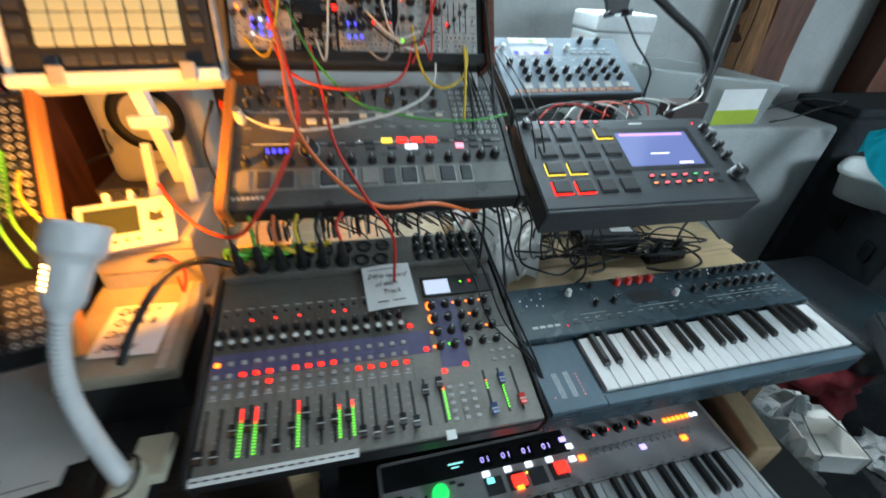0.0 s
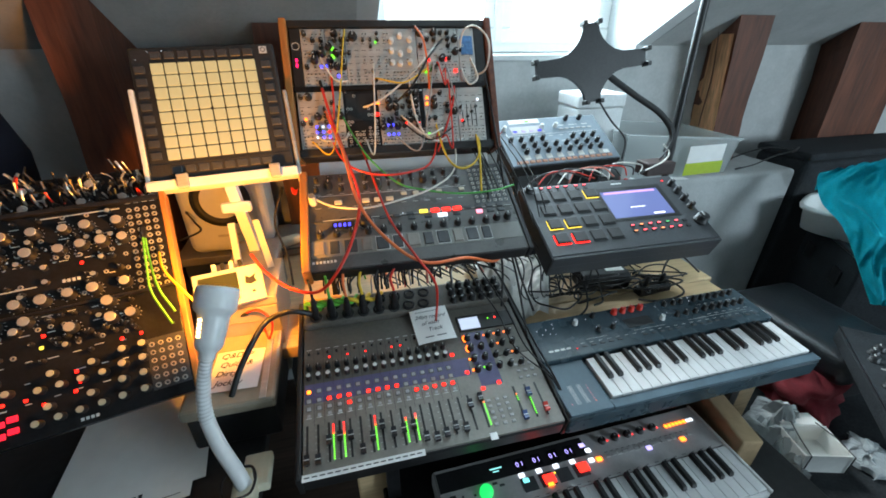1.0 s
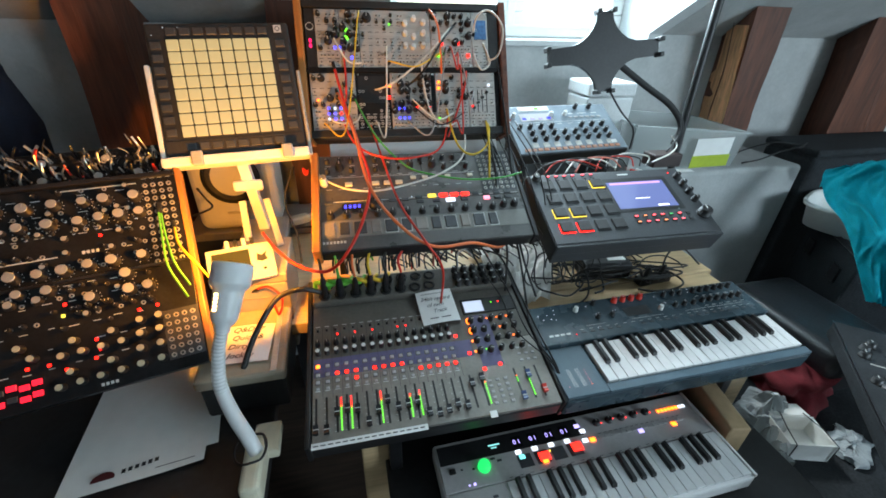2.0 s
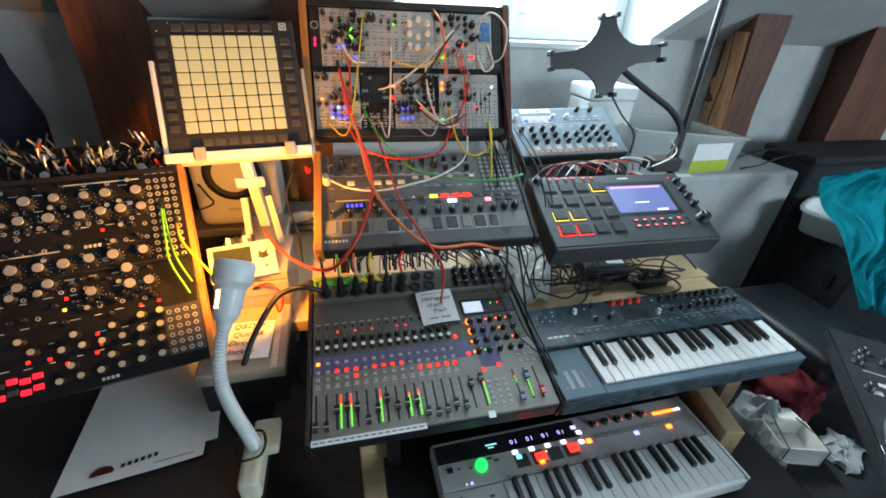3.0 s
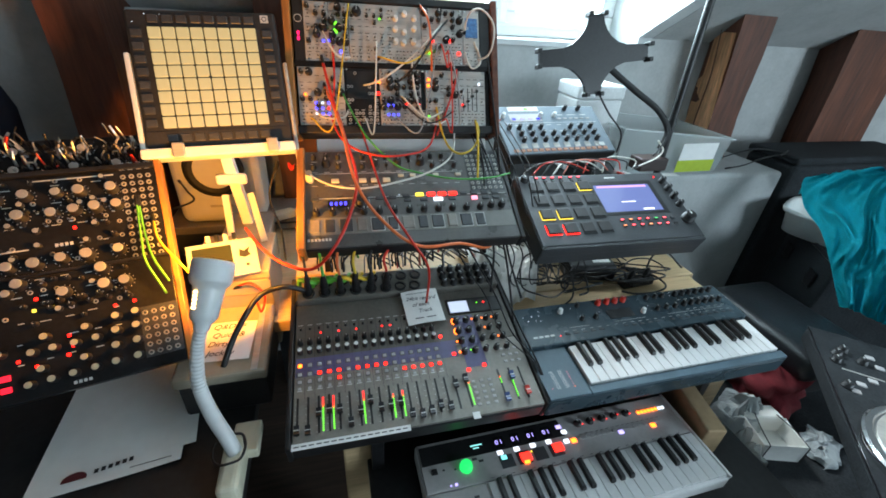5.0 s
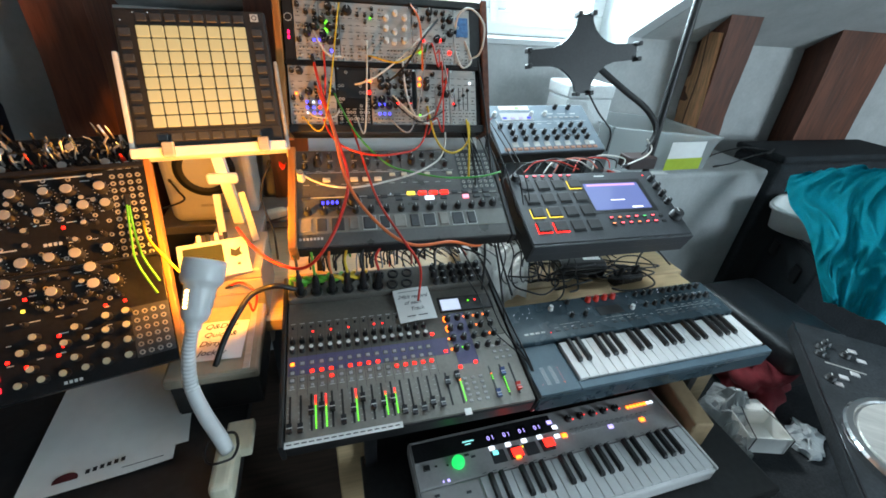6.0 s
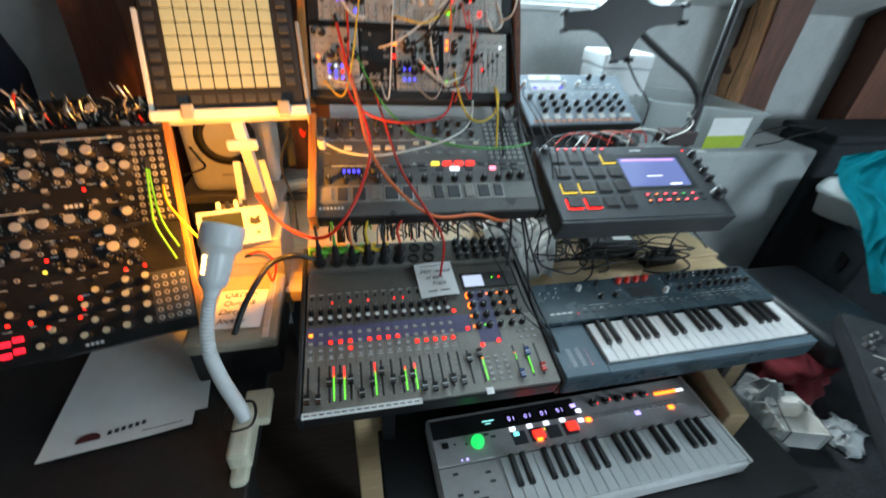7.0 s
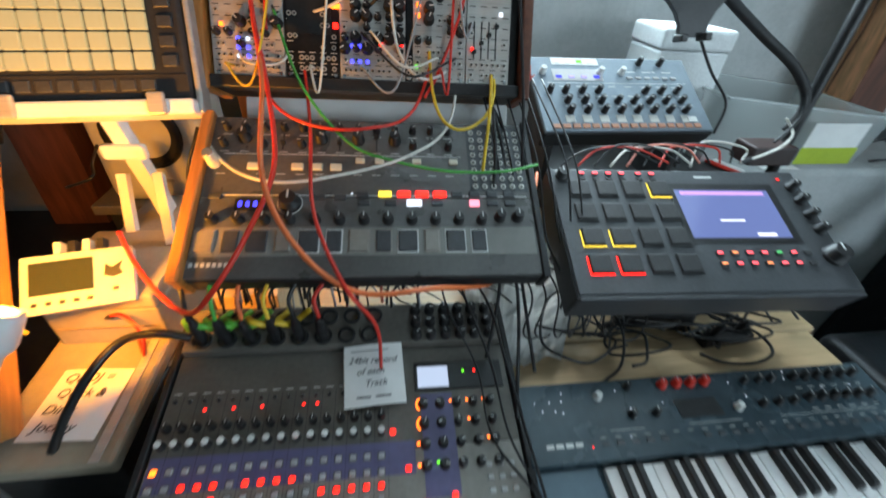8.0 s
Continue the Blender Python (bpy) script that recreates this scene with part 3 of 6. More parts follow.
def build_modular():
    s = thing("modular_synthesizer", (-0.708, 0.490, 0.826), 45, 13, 0, "tiered black analogue synthesizer with cream knobs and patch jacks", "synthesizer")
    part("lower_panel", box(0, 0.40, 0.0, 0.198, -0.030, 0.0, 0.002), BLACK_SATIN, s)
    part("upper_panel", box(0, 0.40, 0.204, 0.378, -0.030, 0.0, 0.002), BLACK_SATIN, s)
    part("trim_strip", box(0, 0.40, 0.1985, 0.2035, -0.02, 0.003, 0.001), GUNMETAL, s)
    part("trim_strip", box(0, 0.40, 0.3785, 0.3870, -0.03, 0.006, 0.001), GUNMETAL, s)
    part("side_panel", box(0.4005, 0.411, -0.004, 0.396, -0.034, 0.003, 0.002), CHEEK_WOOD, s, "orange-brown wooden side")
    part("top_panel", box(0.0, 0.40, 0.389, 0.468, -0.065, -0.030, 0.003), BLACK_SATIN, s, "black top tier that faces upwards")
    part("frame", box(0.04, 0.36, 0.05, 0.385, -0.125, -0.031, 0.003), BLACK, s)
    return s


build_room()
build_timbers()
build_desk()
minikeys, stepkeys, mixer, grooves, rack, pads, sampler, drum, modular = (f() for f in (build_minikeys, build_stepkeys, build_mixer, build_grooves, build_rack, build_pads, build_sampler, build_drum, build_modular))

# ---- details of the instruments ----
KNOB_S = knob_mesh(0.0048, 0.012, BLACK)
KNOB_XS = knob_mesh(0.0038, 0.010, BLACK)
KNOB_M = knob_mesh(0.0075, 0.015, BLACK)
KNOB_L = knob_mesh(0.013, 0.017, BLACK)
KNOB_CAP = knob_mesh(0.0046, 0.013, BLACK, KNOB_WHITE)
KNOB_CREAM = knob_mesh(0.0052, 0.014, BLACK, BRASS)
KNOB_SILVER = knob_mesh(0.0085, 0.015, BLACK, material("satin_aluminium_cap", (0.50, 0.48, 0.45), 0.32, metal=0.45))
KNOB_PALE = knob_mesh(0.0048, 0.011, KNOB_WHITE)
KNOB_RED = knob_mesh(0.0062, 0.013, CABLE["red"])
JACKM = jack_mesh()
LEDS = {k: led_mesh(m) for k, m in (("red", LED_RED), ("green", LED_GREEN), ("orange", LED_ORANGE), ("blue", LED_BLUE), ("white", LED_WHITE), ("yellow", LED_YELLOW), ("violet", LED_VIOLET), ("pink", LED_PINK), ("cyan", LED_CYAN))}
rnd = random.Random(4)


def put(name, mesh, parent, x, y, z=0.0, rz=0.0, s=1.0):
    o = part(name, mesh, None, parent, m=at(x, y, z, rz))
    if s != 1.0:
        o.scale = (s, s, s)
    return o


def print_bars(parent, spots, mat=PRINT, z=0.0003, name="print_mark"):
    """Small printed marks that cannot be read: one flat mesh."""
    bm = bmesh.new()
    for x, y, w, d in spots:
        vs = [bm.verts.new(q) for q in ((x - w / 2, y - d / 2, z), (x + w / 2, y - d / 2, z), (x + w / 2, y + d / 2, z), (x - w / 2, y + d / 2, z))]
        bm.faces.new(vs)
    return tagged(part(name, bm, mat, parent), kind="stuff")


def detail_mixer(s):
    n, pitch, x0 = 16, 0.0169, 0.0114
    slot = finish("fader_slot", box(-0.0018, 0.0018, 0.018, 0.082, -0.0005, 0.0004), BLACK)
    cap, cap_blue, cap_red = fader_mesh(GUNMETAL), fader_mesh(CABLE["blue"]), fader_mesh(CABLE["red"])
    sq = button_mesh(0.0070, 0.0066, 0.0024, material("grey_button_cap", (0.42, 0.41, 0.42), 0.5))
    well = button_mesh(0.0094, 0.0090, 0.0008, MIX_DARK, "button_frame")
    sq_red, sq_orange = button_mesh(0.0066, 0.0058, 0.0024, LED_RED, "lit_button"), button_mesh(0.0066, 0.0066, 0.0024, LED_ORANGE, "lit_button")
    up = (0.0245, 0.0226, 0.0495, 0.0527, 0.050, 0.0244, 0.0415, 0.0574, 0.0412, 0.0435, 0.046, 0.0227, 0.0187, 0.0221, 0.0296, 0.0239)
    lit = {2, 3, 4, 6, 7, 8, 9}
    part("blue_band", box(0.004, 0.306, 0.121, 0.158, 0.0, 0.0004), MIX_BLUE, s)
    part("blue_band", box(0.316, 0.358, 0.094, 0.215, 0.0, 0.0004), MIX_BLUE, s)
    for i in range(n):
        x = x0 + i * pitch
        put("fader_slot", slot, s, 0.0088 + i * 0.0171, 0)
        put("fader_cap", cap, s, 0.0088 + i * 0.0171, up[i])
        put("knob", KNOB_S, s, x, 0.190)
        put("knob", KNOB_CAP, s, x, 0.1705)
        put("button", sq_orange if i == 0 else sq, s, x, 0.143)
        put("button", sq_red if i in lit else sq, s, x, 0.1255)
        put("button", sq_red if i in (4, 11, 12, 13, 14, 15) else sq, s, x, 0.1110)
        put("button", sq, s, x, 0.0985, s=0.8)
        for y in (0.143, 0.1255, 0.1110):
            put("button_frame", well, s, x, y)
        put("gain_knob", KNOB_XS, s, x, 0.222, s=0.55)
        if i in (2, 4, 6, 9, 10):
            put("led", LEDS["red"], s, x + 0.003, 0.211)
    # level meters beside the faders
    seg = {k: led_mesh(m, 0.0024, 0.0019, 0.0008, "meter_led") for k, m in (("g", LED_GREEN), ("o", LED_ORANGE), ("r", LED_RED))}
    for x, y0, count, red in ((0.0500, 0.0215, 16, 5), (0.0670, 0.0215, 16, 6), (0.1179, 0.0215, 16, 5), (0.1686, 0.0230, 12, 2), (0.1858, 0.0230, 13, 3), (0.3095, 0.0225, 14, 3), (0.3955, 0.0250, 9, 0), (0.3728, 0.0550, 4, 1)):
        for k in range(count):
            put("meter_led", seg["r" if k > count - red else "o" if k == count - red and red else "g"], s, x, y0 + k * 0.0037)
    for x, y, c in ((0.2835, 0.0627, cap), (0.3045, 0.0709, cap), (0.372, 0.0230, cap_blue), (0.3946, 0.0635, cap_blue), (0.4148, 0.0300, cap_red)):
        put("fader_slot", slot, s, x, 0)
        put("fader_cap", c, s, x, y)
    # right-hand block: small keys, encoders, lit rings
    small = button_mesh(0.0075, 0.0052, 0.002, STEP_GREY)
    for i in range(3):
        for j in range(5):
            put("button", small, s, 0.3185 + i * 0.0158, 0.020 + j * 0.0110)
    for x, y in ((0.2970, 0.1267), (0.279, 0.1695), (0.317, 0.089), (0.350, 0.095)):
        put("lit_button", sq_red, s, x, y)
    for i in range(5):
        for j in range(4):
            put("knob", KNOB_M if i < 2 else KNOB_S, s, 0.3190 + i * 0.0222, 0.128 + j * 0.0243, s=0.8 if i < 2 else 1.1, rz=rnd.uniform(-130, 130))
            if (i, j) in ((2, 3), (3, 2), (4, 3), (4, 1), (1, 0), (3, 3)):
                put("led", LEDS["orange" if i > 1 else "green"], s, 0.3110 + i * 0.0222, 0.131 + j * 0.0243)
    # lit half rings beside the first encoders
    arc = bmesh.new()
    tube([(0.0088 * math.cos(q), 0.0088 * math.sin(q), 0.001) for q in [math.radians(120 + 14 * k) for k in range(9)]], 0.0010, 5, bm=arc, smooth=False)
    ring = finish("lit_ring", arc, LED_ORANGE)
    for j in (2, 3):
        put("lit_ring", ring, s, 0.3190, 0.128 + j * 0.0243)
    for j in (0, 1):
        put("led", LEDS["orange"], s, 0.3105, 0.129 + j * 0.0243, s=1.2)
    for i in range(3):
        for j in range(3):
            put("button", small, s, 0.395 + i * 0.014, 0.096 + j * 0.014)
    part("screen_bezel", box(0.309, 0.432, 0.219, 0.258, 0, 0.003, 0.001), BLACK, s)
    part("display", box(0.3135, 0.3555, 0.2225, 0.2515, 0.003, 0.0036), SCREEN_PALE, s)
    put("led", LEDS["green"], s, 0.377, 0.243, 0.003)
    put("led", LEDS["red"], s, 0.393, 0.243, 0.003)
    # rear ridge: combo sockets and plugs, small knobs
    sock = finish("socket", lathe([(0.011, 0), (0.011, 0.003), (0.008, 0.0035), (0.0075, -0.004), (0, -0.004)], 16), [BLACK])
    plug = finish("plug", lathe([(0.0065, 0), (0.0075, 0.02), (0.006, 0.036), (0.0035, 0.045), (0, 0.046)], 12), BLACK)
    for i in range(8):
        put("socket", sock, s, 0.027 + i * 0.0316, 0.2985, 0.014, s=1.12)
        put("socket", sock, s, 0.033 + i * 0.0316, 0.329, 0.014, s=1.12)
        if i in (0, 1, 2, 3, 4, 5):
            part("plug", plug, None, s, m=at(0.027 + i * 0.0316, 0.2985, 0.012, 0, -6 + 5 * (i % 3))).scale = (1.0 + 0.1 * (i % 2), 1.0 + 0.1 * (i % 2), 1.2)
    for i in range(6):
        for j in range(3):
            put("knob", KNOB_M, s, 0.3145 + i * 0.0212, 0.294 + j * 0.0205, 0.014, rz=rnd.uniform(-130, 130), s=0.95)
    print_bars(s, [(x0 + i * pitch, y, 0.009, 0.0014) for i in range(16) for y in (0.0945, 0.169, 0.188, 0.232)] + [(x0 + i * pitch - 0.005, 0.02 + k * 0.0105, 0.003, 0.0006) for i in range(16) for k in range(6)])
    print_bars(s, [(x0 + (i + 0.5) * pitch, 0.155, 0.0005, 0.15) for i in range(16)], BLACK, 0.0004, "panel_line")
    part("tape_strip", box(0.001, 0.190, -0.004, 0.006, 0.0, 0.0012), PAPER, s, "strip of white tape with worn handwriting")
    print_bars(s, [(0.008 + i * 0.0115, 0.001, 0.008, 0.0018) for i in range(16)], INK, 0.0016)
    part("tag", box(0.301, 0.314, -0.004, 0.008, 0.0, 0.0012), PAPER, s, "small white paper tag")


def detail_minikeys(s):
    top = 0.006
    for x, y, m, z in ((0.0255, 0.178, KNOB_PALE, 1.1), (0.2245, 0.148, KNOB_PALE, 1.1)):
        put("encoder", m, s, x, y, top, s=z)
    for i in range(4):
        put("knob", KNOB_RED, s, 0.129 + i * 0.0225, 0.189, top)
    for i in range(6):
        put("knob", KNOB_S, s, 0.343 + i * 0.0205, 0.186, top, s=1.15)
        put("knob", KNOB_S, s, 0.343 + i * 0.0205, 0.153, top, s=1.15)
    for i, (x, y) in enumerate(((0.075, 0.190), (0.260, 0.186), (0.285, 0.186), (0.305, 0.186), (0.065, 0.150), (0.100, 0.150), (0.265, 0.150), (0.290, 0.150), (0.315, 0.150))):
        put("knob", KNOB_S, s, x, y, top)
    part("display", box(0.135, 0.200, 0.140, 0.166, top, top + 0.0006), BLACK, s)
    led = led_mesh(LED_WHITE, 0.0016, 0.0016, 0.0005)
    spots = [(-0.066, 0.176), (-0.058, 0.164), (-0.045, 0.176), (-0.040, 0.163), (-0.028, 0.176), (-0.024, 0.188), (-0.030, 0.160), (0.056, 0.186), (0.068, 0.160), (0.118, 0.164), (0.236, 0.186), (0.250, 0.164), (0.330, 0.186), (0.336, 0.196), (0.330, 0.156), (0.43, 0.168), (0.05, 0.122), (0.38, 0.168)]
    for x, y in spots:
        put("led", led, s, x, y, top)
    but = button_mesh(0.011, 0.005, 0.0016, CHARCOAL)
    for i in range(22):
        if i not in (5, 6, 12):
            put("button", but, s, 0.012 + i * 0.0208, 0.116, top)
    put("led", LEDS["red"], s, -0.006, 0.114, top, s=0.6)
    print_bars(s, [(0.012 + i * 0.0208, 0.124, 0.009, 0.001) for i in range(22)] + [(-0.062 + i * 0.013, 0.118, 0.010, 0.005) for i in range(4)] + [(0.343 + i * 0.0205, y, 0.010, 0.0012) for i in range(6) for y in (0.170, 0.138)], PRINT, top + 0.0003)
    print_bars(s, [(0.05, 0.132, 0.05, 0.0008), (0.18, 0.132, 0.08, 0.0008), (0.36, 0.132, 0.16, 0.0008)], PRINT, top + 0.0003)
    # two touch strips made of fine bars, with rows of lights
    print_bars(s, [(x + dx * 0.0022, 0.002 + k * 0.0021, 0.0012, 0.0012) for x in (-0.068, -0.050) for dx in range(4) for k in range(19)], PRINT, -0.0027, "touch_strip")
    for k in range(7):
        put("led", led_mesh(LED_ORANGE, 0.0012, 0.0012, 0.0005) if k == 0 else bpy.data.meshes["strip_led"] if "strip_led" in bpy.data.meshes else led_mesh(LED_PINK, 0.0012, 0.0012, 0.0005, "strip_led"), s, -0.032, 0.002 + k * 0.0055, -0.003)
    put("led", LEDS["pink"], s, -0.078, 0.004, -0.003, s=0.5)


def detail_stepkeys(s):
    z = 0.001
    part("display_window", box(0.006, 0.310, 0.152, 0.190, z, z + 0.0012, 0.0005), BLACK, s)
    part("display", box(0.108, 0.132, 0.171, 0.1735, z + 0.0012, z + 0.0016), glow("lcd_cyan", (0.3, 0.9, 0.9), 0.6), s)
    part("display", box(0.112, 0.124, 0.1655, 0.1675, z + 0.0012, z + 0.0016), bpy.data.materials["lcd_cyan"], s)
    for i in range(4):
        x = 0.168 + i * 0.0353
        part("digit_display", box(x - 0.010, x + 0.010, 0.156, 0.180, z + 0.0012, z + 0.0016), BLACK_SATIN, s)
        for dx, text in ((-0.0052, "0"), (0.0045, "1")):
            lettering("digit", text, 0.013, LED_VIOLET, s, at(x + dx - 0.0035, 0.168, z + 0.0018))
    dark = button_mesh(0.0085, 0.007, 0.002, BLACK)
    lit = {k: button_mesh(0.0115, 0.0085, 0.0026, LEDS[k].materials[0], "lit_button") for k in ("white", "orange", "violet", "cyan")}
    red = finish("lit_button", box(-0.011, 0.011, -0.009, 0.009, 0, 0.003, 0.002, 2), glow("wide_red_button", (1, 0.02, 0.012), 1.7))
    for i in range(4):
        put("lit_button", lit["white"], s, 0.162 + i * 0.0355, 0.147, z)
    put("lit_button", lit["cyan"], s, 0.166, 0.136, z)
    for i in range(4):
        x = 0.170 + i * 0.0355
        part("track_button", box(x - 0.014, x + 0.014, 0.115, 0.141, z, z + 0.0012, 0.0005), CHARCOAL, s)
    put("lit_button", red, s, 0.209, 0.127, z + 0.0012)
    put("lit_button", lit["orange"], s, 0.207, 0.118, z + 0.0014)
    put("lit_button", red, s, 0.282, 0.131, z + 0.0012)
    put("led", LEDS["yellow"], s, 0.225, 0.136, z)
    for x, y, k in ((0.311, 0.160, "white"), (0.305, 0.173, "violet"), (0.306, 0.140, "white"), (0.322, 0.138, "orange"), (0.433, 0.133, "violet"), (0.5135, 0.132, "orange")):
        put("lit_button", lit[k], s, x, y, z)
    for i in range(5):
        put("knob", KNOB_L, s, 0.350 + i * 0.0300, 0.171, z, s=0.55)
        put("led", LEDS["red"], s, 0.362 + i * 0.0300, 0.169 + 0.004 * (i % 2), z, s=0.7)
    dim = finish("button", box(-0.0045, 0.0045, -0.0035, 0.0035, 0, 0.0014), STEP_GREY)
    for i in range(16):
        put("button", dim, s, 0.344 + i * 0.0128, 0.140, z)
    for i in range(8):
        put("led", LEDS["orange"] if i < 6 else LEDS["white"], s, 0.502 + i * 0.0092, 0.1665, z, s=2.2)
    lamp_knob = finish("encoder", lathe([(0.0125, 0), (0.0125, 0.006), (0.011, 0.011), (0, 0.012)], 20), glow("green_encoder", (0.02, 0.85, 0.16), 0.55), True)
    put("encoder", lamp_knob, s, 0.087, 0.134, z)
    put("button", button_mesh(0.011, 0.011, 0.003, BLACK), s, 0.026, 0.138, z)
    for x, y in ((0.044, 0.138), (0.066, 0.135)):
        put("button", dark, s, x, y, z, s=0.5)
    put("led", LEDS["violet"], s, 0.050, 0.107, z)
    put("led", LEDS["violet"], s, 0.060, 0.107, z, s=1.6)
    grey = button_mesh(0.012, 0.006, 0.0016, CHARCOAL, "grey_button")
    for x, y in ((0.032, 0.085), (0.090, 0.078), (0.094, 0.062), (0.032, 0.050), (0.060, 0.050), (0.108, 0.146), (0.12, 0.14)):
        put("button", grey, s, x, y, z, s=0.8)
    for x in (0.025, 0.060):
        part("touch_strip", box(x, x + 0.018, 0.010, 0.040, z, z + 0.0006), CHARCOAL, s)
    print_bars(s, [(0.344 + i * 0.0128, 0.148, 0.007, 0.001) for i in range(16)] + [(0.13 + i * 0.0212, 0.104, 0.008, 0.001) for i in range(21)], CHARCOAL, z + 0.0004)
    part("end_rim", box(0.585, 0.591, 0.0, 0.198, -0.004, 0.004, 0.002), STEP_WHITE, s)


def detail_grooves(s):
    # eight pads with white outlines and sequencer buttons
    for i in range(12):
        x = 0.016 + i * 0.0318
        w = 0.0125 if i % 2 == 0 else 0.0095
        part("pad_frame", box(x - w - 0.0018, x + w + 0.0018, 0.0178, 0.0525, 0.0, 0.0012, 0.0006, 1), PRINT if i in (4, 5, 8, 10, 11) else MIX_GREY, s)
        part("pad", box(x - w, x + w, 0.020, 0.050, 0.0, 0.0035, 0.0012, 1), CHARCOAL if i % 3 else MIX_GREY, s)
        put("knob", KNOB_M, s, x + 0.006, 0.066, 0, s=0.9)
    for i in range(2):
        put("knob", KNOB_M, s, 0.398 + i * 0.025, 0.070, 0)
    part("pad_strip", box(0.004, 0.444, 0.0150, 0.0555, 0.0, 0.0008), material("pale_pad_strip", (0.20, 0.195, 0.18), 0.4, grain=0.05, scale=90, spots=0.08), s, "pale strip round the pads")
    part("white_line", box(0.014, 0.44, 0.1030, 0.1038, 0.0, 0.0012), PRINT, s)
    part("display", box(0.045, 0.090, 0.080, 0.098, 0, 0.0012, 0.0005), BLACK, s)
    for i in range(4):
        lettering("digit", "8", 0.012, LED_BLUE, s, at(0.049 + i * 0.0095, 0.089, 0.0014))
    put("encoder", KNOB_L, s, 0.115, 0.091)
    ring = finish("dial_ring", lathe([(0.0165, 0), (0.0165, 0.0008), (0.0155, 0.0008), (0.0155, 0)], 24), PRINT)
    put("dial_ring", ring, s, 0.115, 0.091)
    kb = button_mesh(0.016, 0.008, 0.003, CHARCOAL)
    for x, k in ((0.240, LED_YELLOW), (0.266, LED_RED), (0.291, LED_RED), (0.316, LED_RED)):
        put("lit_button", button_mesh(0.018, 0.009, 0.003, k, "lit_button"), s, x, 0.106)
    put("lit_button", button_mesh(0.021, 0.010, 0.003, LED_WHITE, "lit_button"), s, 0.280, 0.092)
    put("lit_button", button_mesh(0.014, 0.010, 0.003, LED_PINK, "lit_button"), s, 0.364, 0.092)
    for x, y in ((0.0195, 0.1010), (0.152, 0.100), (0.180, 0.100), (0.210, 0.104), (0.212, 0.092), (0.248, 0.092), (0.312, 0.092), (0.340, 0.106), (0.365, 0.106), (0.390, 0.106), (0.415, 0.106), (0.390, 0.092), (0.415, 0.092)):
        put("button", kb, s, x, y)
    put("led", LEDS["white"], s, 0.195, 0.107, s=0.8)
    # upper panel: sliders, switches, knobs, patch bay
    sw = finish("switch_cap", box(-0.008, 0.008, -0.005, 0.005, 0, 0.005, 0.001, 1), IVORY)
    for i, x in enumerate((0.062, 0.120, 0.146, 0.172, 0.205, 0.232, 0.285, 0.338)):
        put("switch_cap", sw, s, x, 0.148 if i < 4 else 0.160, 0, s=1.0 if i < 4 else 0.8)
    sl = finish("slider_slot", box(-0.001, 0.001, -0.014, 0.014, 0, 0.0004), RUBBER)
    cap = finish("slider_cap", box(-0.003, 0.003, -0.002, 0.002, 0, 0.008, 0.0006, 1), BLACK)
    for i in range(13):
        x = 0.018 + i * 0.0262
        if i in (3, 6, 8, 11):
            put("slider_slot", sl, s, x, 0.192)
            put("slider_cap", cap, s, x, 0.185 + 0.016 * rnd.random())
        else:
            put("knob", KNOB_M if i % 2 else KNOB_S, s, x, 0.186 + 0.010 * (i % 2), s=1.1, rz=rnd.uniform(-130, 130))
        put("knob", KNOB_S, s, x, 0.214, rz=rnd.uniform(-130, 130))
    put("knob", knob_mesh(0.008, 0.026, IVORY, CHROME), s, 0.010, 0.153)
    for i in range(6):
        for j in range(8):
            put("jack", JACKM, s, 0.368 + i * 0.0135, 0.120 + j * 0.0135)
    part("patch_field", box(0.360, 0.444, 0.112, 0.228, 0, 0.0004), CHARCOAL, s)
    part("white_line", box(0.020, 0.350, 0.1695, 0.1705, 0, 0.0004), PRINT, s)
    print_bars(s, [(0.02 + i * 0.026, y, 0.012, 0.0012) for i in range(13) for y in (0.174, 0.203, 0.137)] + [(0.368 + i * 0.0135, 0.1135 + j * 0.0135, 0.007, 0.0009) for i in range(6) for j in range(8)])
    w = s.matrix_basis
    st = thing("synthesizer_stand", (0.10, 0.75, 0.745), label="black bracket stand under the semi-modular synthesizer", category="stand")
    for x in (0.03, 0.42):
        a, c = w @ Vector((x, 0.010, -0.038)), w @ Vector((x, 0.215, -0.038))
        for p in (a.lerp(c, 0.55), c):
            part("leg", box(p.x - 0.10 - 0.007, p.x - 0.10 + 0.007, p.y - 0.75 - 0.007, p.y - 0.75 + 0.007, 0, p.z - 0.745 - 0.004, 0.002), GUNMETAL, st)
        part("arm", tube([a - Vector((0.10, 0.75, 0.749)), c - Vector((0.10, 0.75, 0.749))], 0.007, 4, 2, smooth=False), GUNMETAL, st)
    # maker's mark as a bar
    print_bars(s, [(0.006 + i * 0.0068, 0.004, 0.0045, 0.006) for i in range(7)])


MODULES_TOP = ((0.022, 0.0535, "k"), (0.0757, 0.0425, "k"), (0.1187, 0.1655, "w"), (0.2847, 0.0995, "j"), (0.3846, 0.0405, "b"))
MODULES_LOW = ((0.001, 0.1015, "l"), (0.1030, 0.0780, "d"), (0.1815, 0.0965, "m"), (0.2785, 0.0095, "d"), (0.2885, 0.0800, "j"), (0.3690, 0.0670, "f"))
PALE_KNOBS = ((0.2252, 0.2387), (0.2461, 0.2499), (0.2681, 0.2412), (0.2240, 0.2157), (0.2439, 0.2090), (0.2669, 0.2179), (0.2239, 0.1885), (0.2418, 0.1861), (0.2654, 0.1895))


